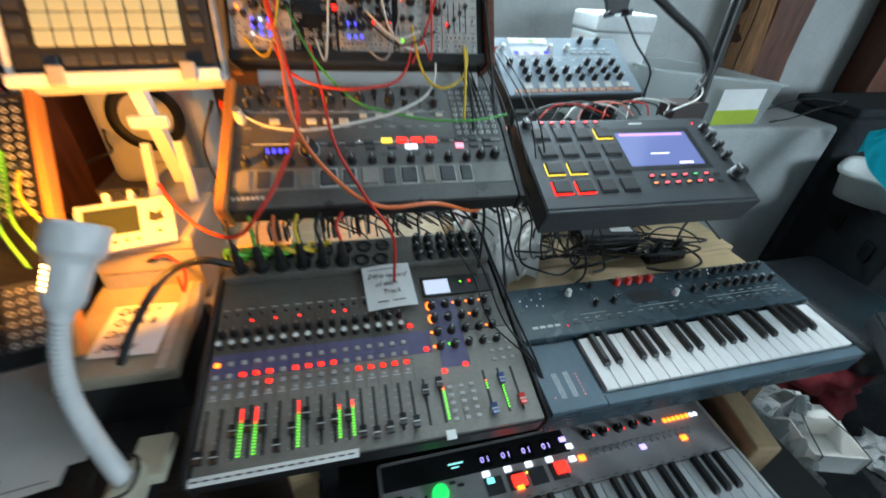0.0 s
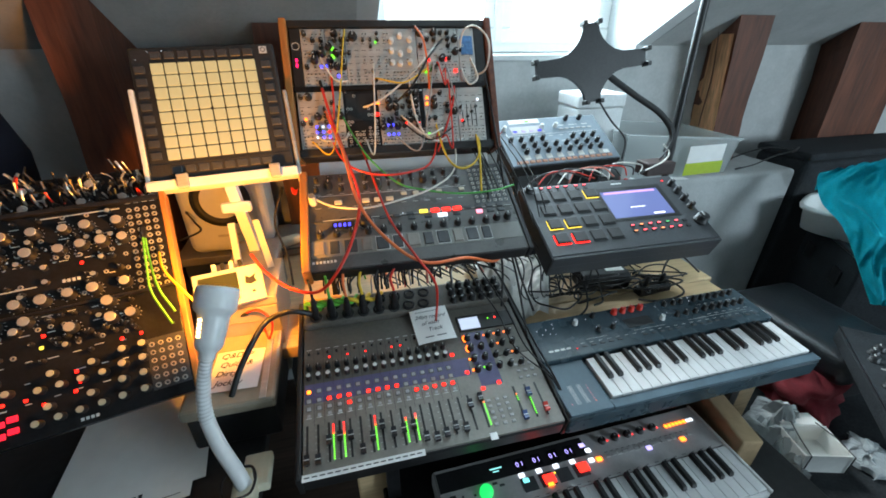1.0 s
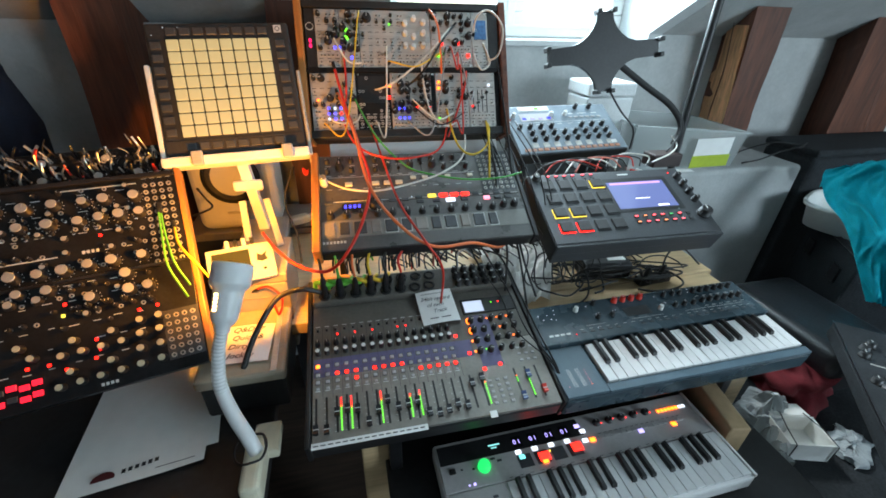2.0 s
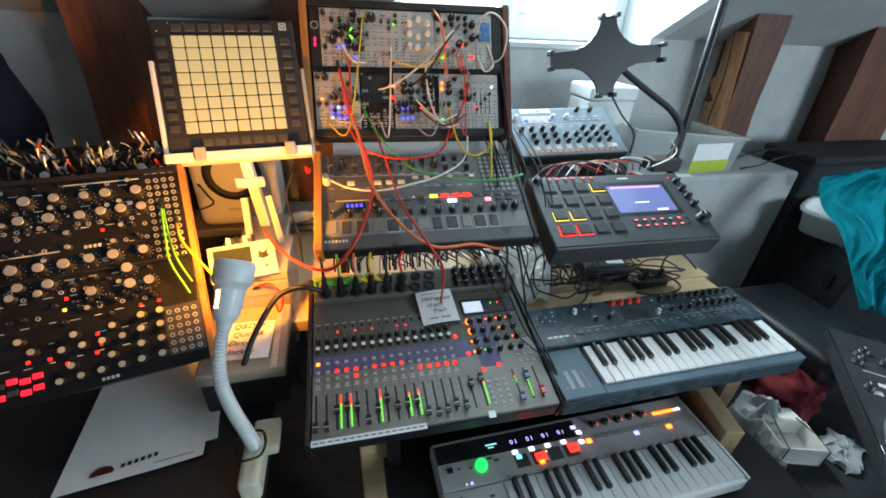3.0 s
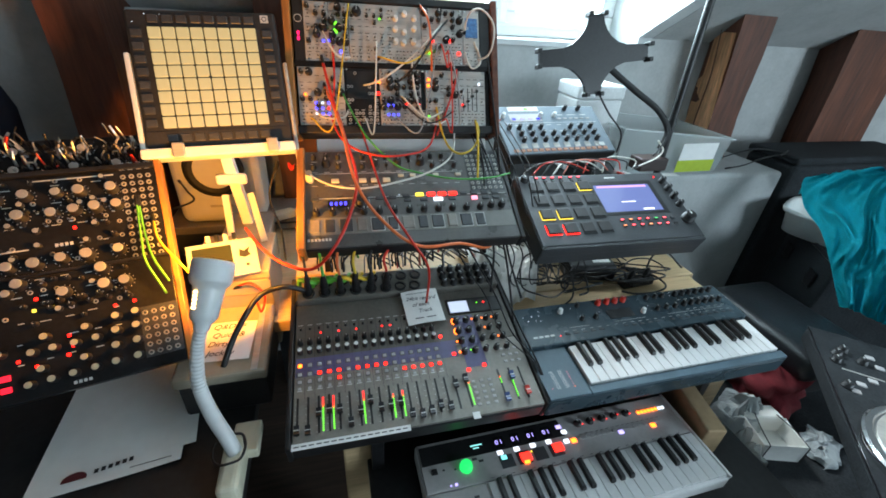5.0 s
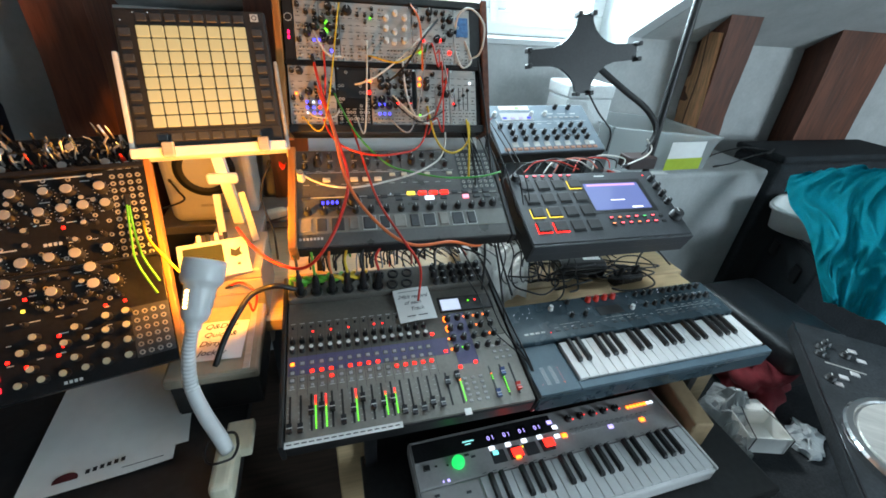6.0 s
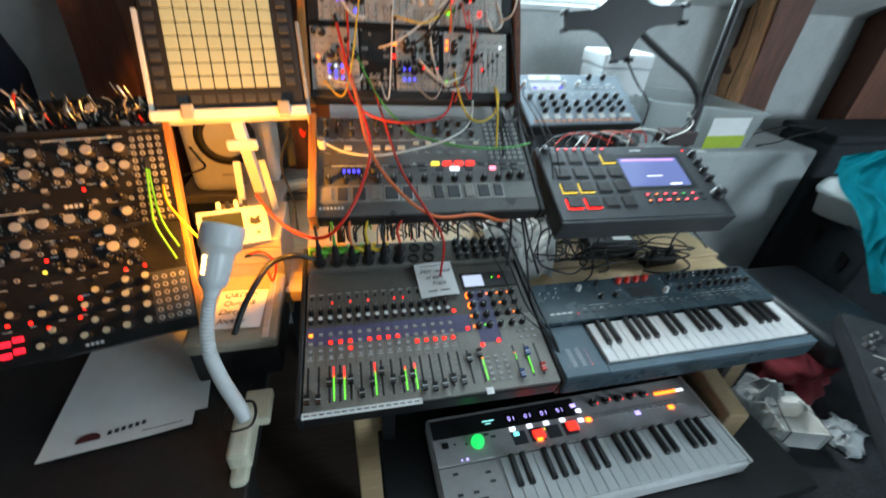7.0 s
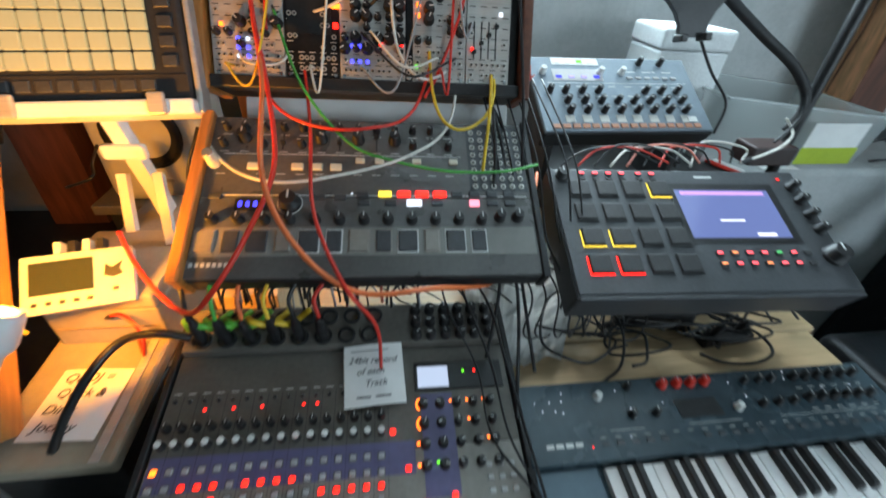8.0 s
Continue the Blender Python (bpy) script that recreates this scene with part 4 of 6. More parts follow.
def detail_rack(s):
    r = random.Random(11)
    part("brand_panel", box(0.0, 0.021, 0.1405, 0.269, -0.010, 0.001, 0.001), BLACK, s, "narrow black power panel")
    ring = finish("ring_mark", lathe([(0.0085, 0), (0.0085, 0.0006), (0.0074, 0.0006), (0.0074, 0)], 20), PRINT)
    put("ring_mark", ring, s, 0.0105, 0.230, 0.001)
    part("display", box(0.0045, 0.0165, 0.180, 0.204, 0.001, 0.0016), BLACK, s)
    for y in (0.187, 0.198):
        lettering("digit", "8", 0.012, glow("segment_red", (1, 0.01, 0.10), 2.2) if "segment_red" not in bpy.data.materials else bpy.data.materials["segment_red"], s, at(0.0068, y, 0.002))
    screw = finish("screw", lathe([(0.0026, 0), (0.0024, 0.001), (0, 0.0012)], 8), CHROME)
    for base, row in ((0.1405, MODULES_TOP), (0.0, MODULES_LOW)):
        for x, w, kind in row:
            dark = kind in "d"
            m = part("module", box(x + 0.0004, x + w - 0.0004, base + 0.0004, base + 0.1281, -0.010, 0.0, 0.0006, 1), BLACK_SATIN if dark else SILVER, s)
            for sx in (x + 0.006, x + w - 0.006):
                for sy in (base + 0.004, base + 0.1245):
                    put("screw", screw, m, sx, sy)
            cols = max(1, round(w / 0.0165))
            px = w / cols
            used = []
            for i in range(cols):
                cx = x + px * (i + 0.5)
                for j in range(8):
                    cy = base + 0.0125 + j * 0.0148
                    if j < 2 or (kind == "j" and j < 3) or r.random() < 0.12:
                        put("jack", JACKM, m, cx + r.uniform(-0.001, 0.001), cy, s=0.85)
                        if r.random() < 0.5:
                            put("jack", JACKM, m, cx + px * 0.48, cy, s=0.8) if i < cols - 1 else None
                    elif kind == "d" and base + 0.055 < cy:
                        continue
                    elif kind == "w" and cx > 0.212 and cy > 0.18:
                        continue
                    elif kind == "w" and r.random() < 0.5:
                        put("jack" if j < 4 else "knob", JACKM if j < 4 else KNOB_XS, m, cx, cy, s=0.9, rz=r.uniform(-140, 140))
                    elif kind in "km" and r.random() < 0.66:
                        put("knob", KNOB_S if r.random() < 0.6 else KNOB_M, m, cx, cy, rz=r.uniform(-140, 140))
                    elif kind == "s" and (i != 1 and r.random() < 0.4):
                        put("knob", KNOB_XS, m, cx, cy, rz=r.uniform(-140, 140))
                    elif kind in "jrl" and r.random() < 0.42:
                        put("knob", KNOB_S if r.random() < 0.7 else KNOB_M, m, cx, cy, rz=r.uniform(-140, 140))
                    elif kind == "d" and r.random() < 0.45:
                        put("jack", JACKM, m, cx, cy, s=0.8)
                    used.append((cx, cy - 0.0074, 0.009, 0.0012))
            print_bars(m, used, PRINT if dark else INK)
            if kind == "f":
                slot = finish("slider_slot", box(-0.001, 0.001, -0.026, 0.026, 0, 0.0005), BLACK)
                for i in range(4):
                    put("slider_slot", slot, m, x + 0.012 + i * 0.011, base + 0.062)
                    put("slider_cap", finish("slider_cap", box(-0.003, 0.003, -0.0022, 0.0022, 0, 0.007), BLACK), m, x + 0.012 + i * 0.011, base + 0.045 + 0.012 * i)
    put("big_knob", KNOB_L, s, 0.138, 0.250, 0, s=0.75)
    for x, y in PALE_KNOBS:
        put("knob", KNOB_PALE, s, x, y, rz=r.uniform(-140, 140), s=1.15)
    part("screen", box(0.108, 0.170, 0.060, 0.121, 0.0, 0.0010), BLACK, s, "dark glass screen of a module")
    part("divider", box(0.4255, 0.4500, 0.141, 0.268, -0.010, 0.001, 0.001), BLACK, s, "black blank panel")
    part("module_cover", box(0.3905, 0.4205, 0.206, 0.250, 0.0, 0.0010), material("blue_print", (0.06, 0.16, 0.34), 0.5, grain=0.3, scale=160, spots=0.2), s, "blue printed block on a module")
    for i in range(3):
        for j in range(3):
            put("led", LEDS["blue" if (i + j) % 3 else "red" if j == 1 else "white"], s, 0.0385 + i * 0.0135, 0.0255 + j * 0.0118, 0.001, s=1.7)
            if j < 2:
                put("led", LEDS["blue"], s, 0.1995 + i * 0.0112, 0.0247 + j * 0.0211, 0.001, s=1.6)
    for x, y, c, k in ((0.0898, 0.2231, "green", 2.4), (0.090, 0.2056, "green", 2.8), (0.0629, 0.1837, "blue", 1.8), (0.0731, 0.1841, "blue", 1.8), (0.0991, 0.1619, "blue", 2.0), (0.1888, 0.2366, "green", 1.4), (0.3094, 0.1938, "red", 2.2), (0.3491, 0.1957, "red", 2.4), (0.3017, 0.168, "green", 2.8), (0.373, 0.1676, "red", 2.6), (0.0165, 0.0675, "orange", 1.8), (0.174, 0.0979, "orange", 2.2), (0.1805, 0.0979, "orange", 2.2), (0.1767, 0.0716, "red", 2.6), (0.2412, 0.0504, "red", 2.2), (0.2714, 0.0509, "red", 2.2), (0.2946, 0.0208, "green", 1.8), (0.3783, 0.0491, "red", 1.4), (0.4201, 0.0983, "white", 2.0), (0.296, 0.092, "orange", 2.2), (0.297, 0.106, "orange", 2.0)):
        put("led", LEDS[c], s, x, y, 0.0012, s=k)
    part("white_shelf", box(0.03, 0.445, -0.062, -0.024, -0.050, -0.035, 0.002), WHITE_PAINT, s, "white strip between rack and synthesizer")


def detail_pads(s):
    part("bezel", box(-0.034, 0.234, -0.034, -0.004, -0.003, -0.001, 0.001), RUBBER, s)
    fb = finish("function_button", box(-0.0095, 0.0095, -0.0075, 0.0075, -0.003, 0.0008, 0.0012, 1), CHARCOAL)
    for i in range(8):
        for x, y in ((0.0123 + i * 0.0245, -0.018), (-0.019, 0.0123 + i * 0.0245), (0.215, 0.0123 + i * 0.0245), (0.0123 + i * 0.0245, 0.211)):
            put("function_button", fb, s, x, y)
    part("logo_plate", box(0.207, 0.222, 0.206, 0.221, 0.0008, 0.0016), PRINT, s, "small white square mark")
    part("logo_mark", lathe([(0.005, 0.0017), (0.005, 0.0021), (0.0035, 0.0021), (0.0035, 0.0017)], 16), RUBBER, s, m=at(0.2145, 0.2135))
    put("joystick_dot", finish("dot", lathe([(0.0032, 0.003), (0.0032, 0.0034), (0, 0.0034)], 8), RUBBER), s, 0.098, 0.098)
    for x, y in ((0.0, 0.219), (0.026, 0.219), (-0.022, 0.204)):
        put("led", LEDS["white"], s, x, y, 0, s=0.4)
    put("led", LEDS["green"], s, -0.022, 0.180, 0, s=0.4)
    st = thing("tablet_stand", (-0.357, 0.883, 1.155), 62.4, 7.3, 3.7, "white adjustable stand that holds the pad controller", "stand")
    part("ledge", box(-0.045, 0.240, -0.058, -0.0375, -0.040, 0.010, 0.004), WHITE_PAINT, st)
    for x in (0.012, 0.185):
        part("clip", box(x, x + 0.022, -0.060, -0.030, 0.010, 0.018, 0.003), SILVER, st)
    part("side_rail", box(-0.048, -0.038, -0.055, 0.150, -0.040, -0.005, 0.003), WHITE_PAINT, st)
    part("side_rail", box(0.238, 0.246, -0.055, 0.130, -0.040, -0.005, 0.003), SILVER, st)
    part("back_plate", box(-0.035, 0.235, -0.03, 0.12, -0.040, -0.0225, 0.003), WHITE_PAINT, st)
    inv = st.matrix_basis.inverted()

    def world(bm):
        bmesh.ops.transform(bm, matrix=inv, verts=bm.verts)
        return bm
    post = tube([(-0.272, 0.935, 1.115), (-0.262, 0.965, 0.955), (-0.258, 0.97, 0.90)], 0.016, 4, 4)
    part("post", world(post), WHITE_PAINT, st)
    part("pivot", world(box(-0.30, -0.235, 0.928, 0.945, 1.015, 1.04, 0.006)), WHITE_PAINT, st)
    for a, b in (((-0.290, 0.945, 0.985), (-0.285, 0.90, 0.90)), ((-0.236, 0.945, 0.985), (-0.208, 0.86, 0.90))):
        part("foot_arm", world(tube([a, b], 0.010, 4, 2, smooth=False)), WHITE_PAINT, st)
    part("base", world(box(-0.31, -0.20, 0.90, 1.03, 0.880, 0.900, 0.004)), MIX_GREY, st)
    part("base_block", world(box(-0.305, -0.205, 0.905, 1.025, 0.695, 0.880, 0.004)), BLACK, st)


def detail_sampler(s):
    pad = finish("pad", box(-0.0165, 0.0165, -0.0150, 0.0150, -0.001, 0.0045, 0.002, 2), RUBBER)
    lit = {(0, 0): "red", (1, 0): "red", (0, 1): "yellow", (1, 1): "yellow", (3, 3): "yellow"}
    edge = {k: (finish("lit_edge", box(-0.0165, 0.0165, -0.0166, -0.0156, -0.001, 0.0016), LEDS[k].materials[0]), finish("lit_edge", box(-0.0178, -0.0170, -0.0166, 0.0110, -0.001, 0.0016), LEDS[k].materials[0])) for k in ("red", "yellow")}
    for i in range(4):
        for j in range(4):
            x, y = -0.1545 + i * 0.0435, -0.042 + j * 0.0445
            put("pad", pad, s, x, y, 0, s=0.95)
            if (i, j) in lit:
                for e in edge[lit[(i, j)]]:
                    put("lit_edge", e, s, x, y)
            else:
                put("dark_edge", edge_dark(), s, x, y)
    part("bezel", box(-0.010, 0.172, -0.010, 0.103, 0.0, 0.0006), BLACK, s)
    part("screen_band", box(0.008, 0.150, 0.080, 0.087, 0.0009, 0.0012), glow("lcd_pink", (0.5, 0.28, 0.72), 0.8), s)
    part("screen_mark", box(0.055, 0.095, 0.030, 0.0325, 0.0009, 0.0012), glow("lcd_white", (0.8, 0.85, 1), 1.0), s)
    part("screen_mark", box(0.105, 0.135, 0.003, 0.008, 0.0009, 0.0012), bpy.data.materials["lcd_white"], s)
    b = button_mesh(0.0115, 0.0065, 0.003, RUBBER)
    on = {k: button_mesh(0.0085, 0.0026, 0.0008, glow("dim_" + k, c, p), "button_light") for k, c, p in (("red", (1, 0.08, 0.1), 2.2), ("orange", (1, 0.3, 0.1), 1.2), ("green", (0.1, 0.7, 0.2), 0.8))}
    for i in range(7):
        for j in range(2):
            x, y = 0.028 + i * 0.0232, -0.027 - j * 0.0175
            put("button", b, s, x, y)
            if i < 6:
                put("button_light", on["red" if (i + j) % 3 != 1 else "orange" if i != 4 else "green"], s, x, y + 0.0006, 0.0028)
    for i in range(6):
        for j in range(2):
            x, y = -0.145 + i * 0.0222 + (0.006 if i > 3 else 0), 0.122 - j * 0.0115
            put("button", b, s, x, y, s=0.85)
            if j == 0:
                put("button_light", on["red"], s, x, y, 0.0024)
    for i in range(4):
        put("knob", KNOB_M, s, 0.2055 + 0.0015 * i, 0.096 - i * 0.0275, s=1.05)
    put("big_knob", KNOB_L, s, 0.207, -0.033, s=1.15)
    put("volume_knob", KNOB_L, s, -0.177, 0.118, s=0.75)
    put("led", LEDS["red"], s, 0.192, 0.114)
    part("front_lip", box(-0.196, 0.225, -0.0955, -0.089, -0.030, -0.001, 0.002), CHARCOAL, s)
    part("base_plate", box(-0.19, 0.220, -0.090, 0.128, -0.066, -0.0585), BLACK, s)
    part("side_cheek", box(-0.1985, -0.1965, -0.092, 0.130, -0.056, -0.003), BLACK_SATIN, s)
    for x in (-0.15, 0.17):
        part("foot", lathe([(0.012, 0), (0.012, 0.007), (0, 0.007)], 12), RUBBER, s, m=at(x, -0.06, -0.0735))
    print_bars(s, [(0.06, 0.117, 0.03, 0.004)])
    w = s.matrix_basis
    st = thing("sampler_stand", (0.60, 0.72, 0.745), label="black steel desktop stand under the sampler", category="stand")
    for x in (-0.14, 0.16):
        a, c = w @ Vector((x, -0.070, -0.072)), w @ Vector((x, 0.110, -0.072))
        for p in (c,):
            part("leg", box(p.x - 0.60 - 0.009, p.x - 0.60 + 0.009, p.y - 0.72 - 0.006, p.y - 0.72 + 0.006, 0, p.z - 0.745 - 0.003, 0.002), GUNMETAL, st)
        part("arm", tube([a - Vector((0.60, 0.72, 0.748)), c - Vector((0.60, 0.72, 0.748))], 0.008, 4, 2, smooth=False), GUNMETAL, st)


def edge_dark():
    me = bpy.data.meshes.get("dark_edge")
    return me or finish("dark_edge", box(-0.0165, 0.0165, -0.0172, -0.0152, -0.001, 0.0026), BLACK)


def detail_drum(s):
    turn = random.Random(17)
    plate_mesh = finish("touch_plate", box(-0.0095, 0.0095, -0.0085, 0.0085, 0, 0.0008, 0.0004, 1), SILVER)
    for i in range(8):
        x = 0.0605 + i * 0.0342
        if i not in (3, 4):
            put("knob", KNOB_S, s, x + (0.001 if i < 3 else -0.002), 0.0985, s=1.3, rz=turn.uniform(-130, 130))
        put("knob", KNOB_S, s, x, 0.0735, s=1.3, rz=turn.uniform(-130, 130))
        put("knob", KNOB_S, s, x, 0.0500, s=1.3, rz=turn.uniform(-130, 130))
        put("touch_plate", plate_mesh, s, x - 0.004, 0.0320)
    put("knob", KNOB_S, s, 0.030, 0.0985, s=1.3)
    for x, y, m in ((0.026, 0.1466, KNOB_PALE), (0.1463, 0.146, KNOB_PALE), (0.193, 0.147, KNOB_PALE), (0.240, 0.174, KNOB_S), (0.286, 0.173, KNOB_S)):
        put("knob", m, s, x, y, s=1.3)
    for i, c in enumerate(("white", "white", "green", "white")):
        put("lit_button", button_mesh(0.012, 0.007, 0.002, glow("soft_" + str(i), LEDS[c].materials[0].node_tree.nodes["Principled BSDF"].inputs["Emission Color"].default_value[:3], 0.9), "lit_button"), s, 0.063 + i * 0.0232, 0.1765)
    for i, c in enumerate(("blue", "violet", "violet", "blue")):
        put("lit_button", button_mesh(0.012, 0.007, 0.002, glow("soft_b" + str(i), LEDS[c].materials[0].node_tree.nodes["Principled BSDF"].inputs["Emission Color"].default_value[:3], 0.7), "lit_button"), s, 0.058 + i * 0.0262, 0.1360)
    part("light_strip", box(0.050, 0.150, 0.167, 0.186, 0, 0.0006), STEP_WHITE, s)
    part("light_strip", box(0.046, 0.150, 0.126, 0.156, 0, 0.0006), STEP_GREY, s)
    for i in range(6):
        put("button", button_mesh(0.013, 0.006, 0.002, STEP_GREY), s, 0.208 + i * 0.0195, 0.135)
    for i in range(16):
        put("step_button", button_mesh(0.015, 0.010, 0.0025, material("step_%d" % i, (0.45, 0.2, 0.12) if i % 4 < 3 else (0.5, 0.4, 0.3), 0.4) if "step_0" not in bpy.data.materials else bpy.data.materials["step_0"], "step_button"), s, 0.026 + i * 0.0192, 0.0145)
    part("switch_frame", box(0.299, 0.318, 0.0235, 0.0360, 0, 0.002), PRINT, s)
    print_bars(s, [(0.0605 + i * 0.0342, y, 0.015, 0.0016) for i in range(8) for y in (0.111, 0.0865, 0.0620)] + [(0.18, 0.120, 0.30, 0.0010), (0.215, 0.1505, 0.02, 0.003), (0.255, 0.1505, 0.03, 0.002), (0.295, 0.1505, 0.02, 0.003)])
    w = s.matrix_basis
    st = thing("angled_stand", (0.60, 1.05, 0.925), label="black angled desktop stand under the drum synthesizer", category="stand")
    for x in (0.03, 0.31):
        a, c = w @ Vector((x, 0.015, -0.040)), w @ Vector((x, 0.175, -0.040))
        bm = bmesh.new()
        q = [(a.y, a.z), (c.y, c.z), (c.y, 0.925), (a.y, 0.925)]
        l = [bm.verts.new((a.x - 0.60 - 0.006, y - 1.05, z - 0.925)) for y, z in q]
        r = [bm.verts.new((a.x - 0.60 + 0.006, y - 1.05, z - 0.925)) for y, z in q]
        bm.faces.new(l)
        bm.faces.new(r[::-1])
        for i in range(4):
            bm.faces.new((l[i], r[i], r[(i + 1) % 4], l[(i + 1) % 4]))
        bmesh.ops.recalc_face_normals(bm, faces=bm.faces)
        part("side_plate", bm, BLACK, st)


UPPER_KNOBS = ((0.2522, 0.3416), (0.2843, 0.3407), (0.3308, 0.3407), (0.2429, 0.3038), (0.2737, 0.3065), (0.3039, 0.3070), (0.3352, 0.3074), (0.328, 0.2220), (0.2831, 0.2210), (0.2483, 0.2209), (0.2133, 0.2178), (0.1795, 0.2183), (0.300, 0.1922), (0.3296, 0.1633), (0.3013, 0.1625), (0.2453, 0.1616), (0.1895, 0.1874),
               (0.210, 0.342), (0.170, 0.340), (0.130, 0.343), (0.200, 0.305), (0.160, 0.306), (0.120, 0.304), (0.145, 0.220), (0.110, 0.219), (0.070, 0.222), (0.150, 0.190), (0.110, 0.165), (0.080, 0.340), (0.070, 0.305))


def detail_modular(s):
    r = random.Random(5)
    # lower unit: two columns of cream knobs, scattered knobs, red step lights, jack bay
    for j, y in enumerate((0.0270, 0.0535, 0.0790, 0.1030)):
        put("knob", KNOB_CREAM, s, 0.3026 + 0.0025 * j, y, rz=r.uniform(-140, 140), s=1.2)
        put("knob", KNOB_CREAM, s, 0.3329 + 0.0018 * j, y + 0.001, rz=r.uniform(-140, 140), s=1.2)
    for x, y in ((0.198, 0.0724), (0.2151, 0.0935), (0.225, 0.0731), (0.2518, 0.0731), (0.268, 0.0953), (0.2801, 0.074), (0.2623, 0.0461), (0.2744, 0.026), (0.2459, 0.0253), (0.219, 0.0245), (0.1911, 0.0231), (0.2076, 0.0439), (0.160, 0.080), (0.145, 0.100)):
        put("knob", KNOB_CREAM, s, x, y, rz=r.uniform(-140, 140), s=1.12)
    for x, y in ((0.269, 0.2748), (0.2069, 0.1595), (0.3089, 0.1228), (0.3369, 0.1245), (0.2429, 0.0882), (0.2469, 0.0700), (0.2391, 0.0570), (0.1775, 0.0637), (0.1989, 0.0499), (0.150, 0.066), (0.115, 0.272)):
        put("led", LEDS["red"], s, x, y, 0, s=1.6)
    for x in (0.203, 0.226):
        put("led", LEDS["yellow"], s, x, 0.1404, 0, s=1.8)
    step = button_mesh(0.013, 0.009, 0.003, glow("red_step", (1, 0.012, 0.03), 1.0), "step_button")
    off = button_mesh(0.013, 0.009, 0.003, CHARCOAL, "step_button")
    for i in range(8):
        for j in range(2):
            put("step_button", step if (i + j) % 3 != 2 or i > 6 else off, s, 0.050 + i * 0.0158, 0.020 + j * 0.018 + 0.004 * (i % 2))
    for i in range(26):
        put("knob", KNOB_XS, s, 0.03 + 0.30 * r.random(), r.choice((0.118, 0.150, 0.182, 0.236, 0.252)), s=r.uniform(0.8, 1.2), rz=r.uniform(-140, 140))
    for i in range(9):
        put("button", KNOB_XS, s, 0.225 + i * 0.013, 0.140 + 0.010 * (i % 2), s=1.0)
    for i in range(5):
        for j in range(4):
            put("knob", KNOB_SILVER, s, 0.030 + i * 0.036, 0.085 + j * 0.03 if i < 2 else 0.175, s=0.8, rz=r.uniform(-140, 140)) if i < 2 or j == 0 else None
    # upper unit
    for x, y in UPPER_KNOBS:
        put("knob", KNOB_SILVER, s, x, y, rz=r.uniform(-140, 140), s=r.choice((0.95, 1.05, 1.15)))
    taken = [Vector((x, y)) for x, y in UPPER_KNOBS]
    for j, y in enumerate((0.364, 0.325, 0.318, 0.304, 0.290, 0.276, 0.248, 0.231, 0.217, 0.186, 0.170, 0.134, 0.110, 0.094)):
        for i in range(20):
            q = Vector((0.018 + i * 0.0165 + 0.003 * r.random(), y + 0.003 * r.random()))
            if r.random() < 0.55 and all((q - p).length > 0.0135 for p in taken) and q.x < 0.338 and not (0.085 < q.y < 0.12):
                k = r.random()
                put("jack" if k < 0.5 else "knob", JACKM if k < 0.5 else KNOB_XS if k < 0.8 else KNOB_SILVER, s, q.x, q.y, s=0.9 if k < 0.8 else 0.55, rz=r.uniform(-140, 140))
                taken.append(q)
    tog = finish("toggle", lathe([(0.003, 0), (0.003, 0.002), (0.0011, 0.003), (0.0016, 0.012), (0, 0.0125)], 8), CHROME)
    for i in range(7):
        put("toggle", tog, s, 0.17 + i * 0.026, 0.298 + 0.006 * (i % 3))
        put("toggle", tog, s, 0.10 + i * 0.033, 0.285 + 0.004 * (i % 2))
        put("knob", KNOB_XS, s, 0.185 + i * 0.024, 0.310 + 0.004 * (i % 2))
    for y0, rows in ((0.028, 6), (0.206, 12)):
        for i in range(4):
            for j in range(rows):
                put("jack", JACKM, s, 0.349 + i * 0.0132, y0 + j * 0.0142, s=1.05)
    part("patch_field", box(0.341, 0.399, 0.020, 0.110, 0, 0.0004), CHARCOAL, s)
    marks = [(0.02 + 0.032 * i + 0.006 * r.random(), y + 0.004 * r.random(), r.uniform(0.006, 0.015), 0.0013) for y in (0.356, 0.322, 0.282, 0.246, 0.190, 0.163, 0.120, 0.088, 0.056) for i in range(10) if r.random() < 0.75]
    ticks = bmesh.new()
    for q in range(11):
        a = math.radians(-60 + q * 30)
        c, d = math.cos(a), math.sin(a)
        ticks.faces.new([ticks.verts.new((0.0118 * c * e - 0.0005 * d * f, 0.0118 * d * e + 0.0005 * c * f, 0.0004)) for e, f in ((1, -1), (1.16, -1), (1.16, 1), (1, 1))])
    tick_mesh = finish("dial_scale", ticks, PRINT)
    for x, y in UPPER_KNOBS:
        put("dial_scale", tick_mesh, s, x, y)
    print_bars(s, marks + [(0.349 + i * 0.0132, 0.022 + j * 0.0142, 0.008, 0.001) for i in range(4) for j in range(27) if j * 0.0142 < 0.09 or j * 0.0142 > 0.185])
    part("white_rule", box(0.10, 0.205, 0.2450, 0.2470, 0, 0.0005), PRINT, s)
    part("white_rule", box(0.22, 0.335, 0.3685, 0.3705, 0, 0.0005), PRINT, s)
    # maker's marks as bars
    print_bars(s, [(0.2415 + i * 0.0068, 0.2473, 0.0045, 0.006) for i in range(4)] + [(0.243 + i * 0.0065, 0.010, 0.0045, 0.005) for i in range(4)])
    # top tier: knobs, toggles and plugs seen from the side
    plug = finish("plug", lathe([(0.0042, 0), (0.0042, 0.018), (0.0028, 0.022), (0.0022, 0.032), (0, 0.032)], 8), BLACK)
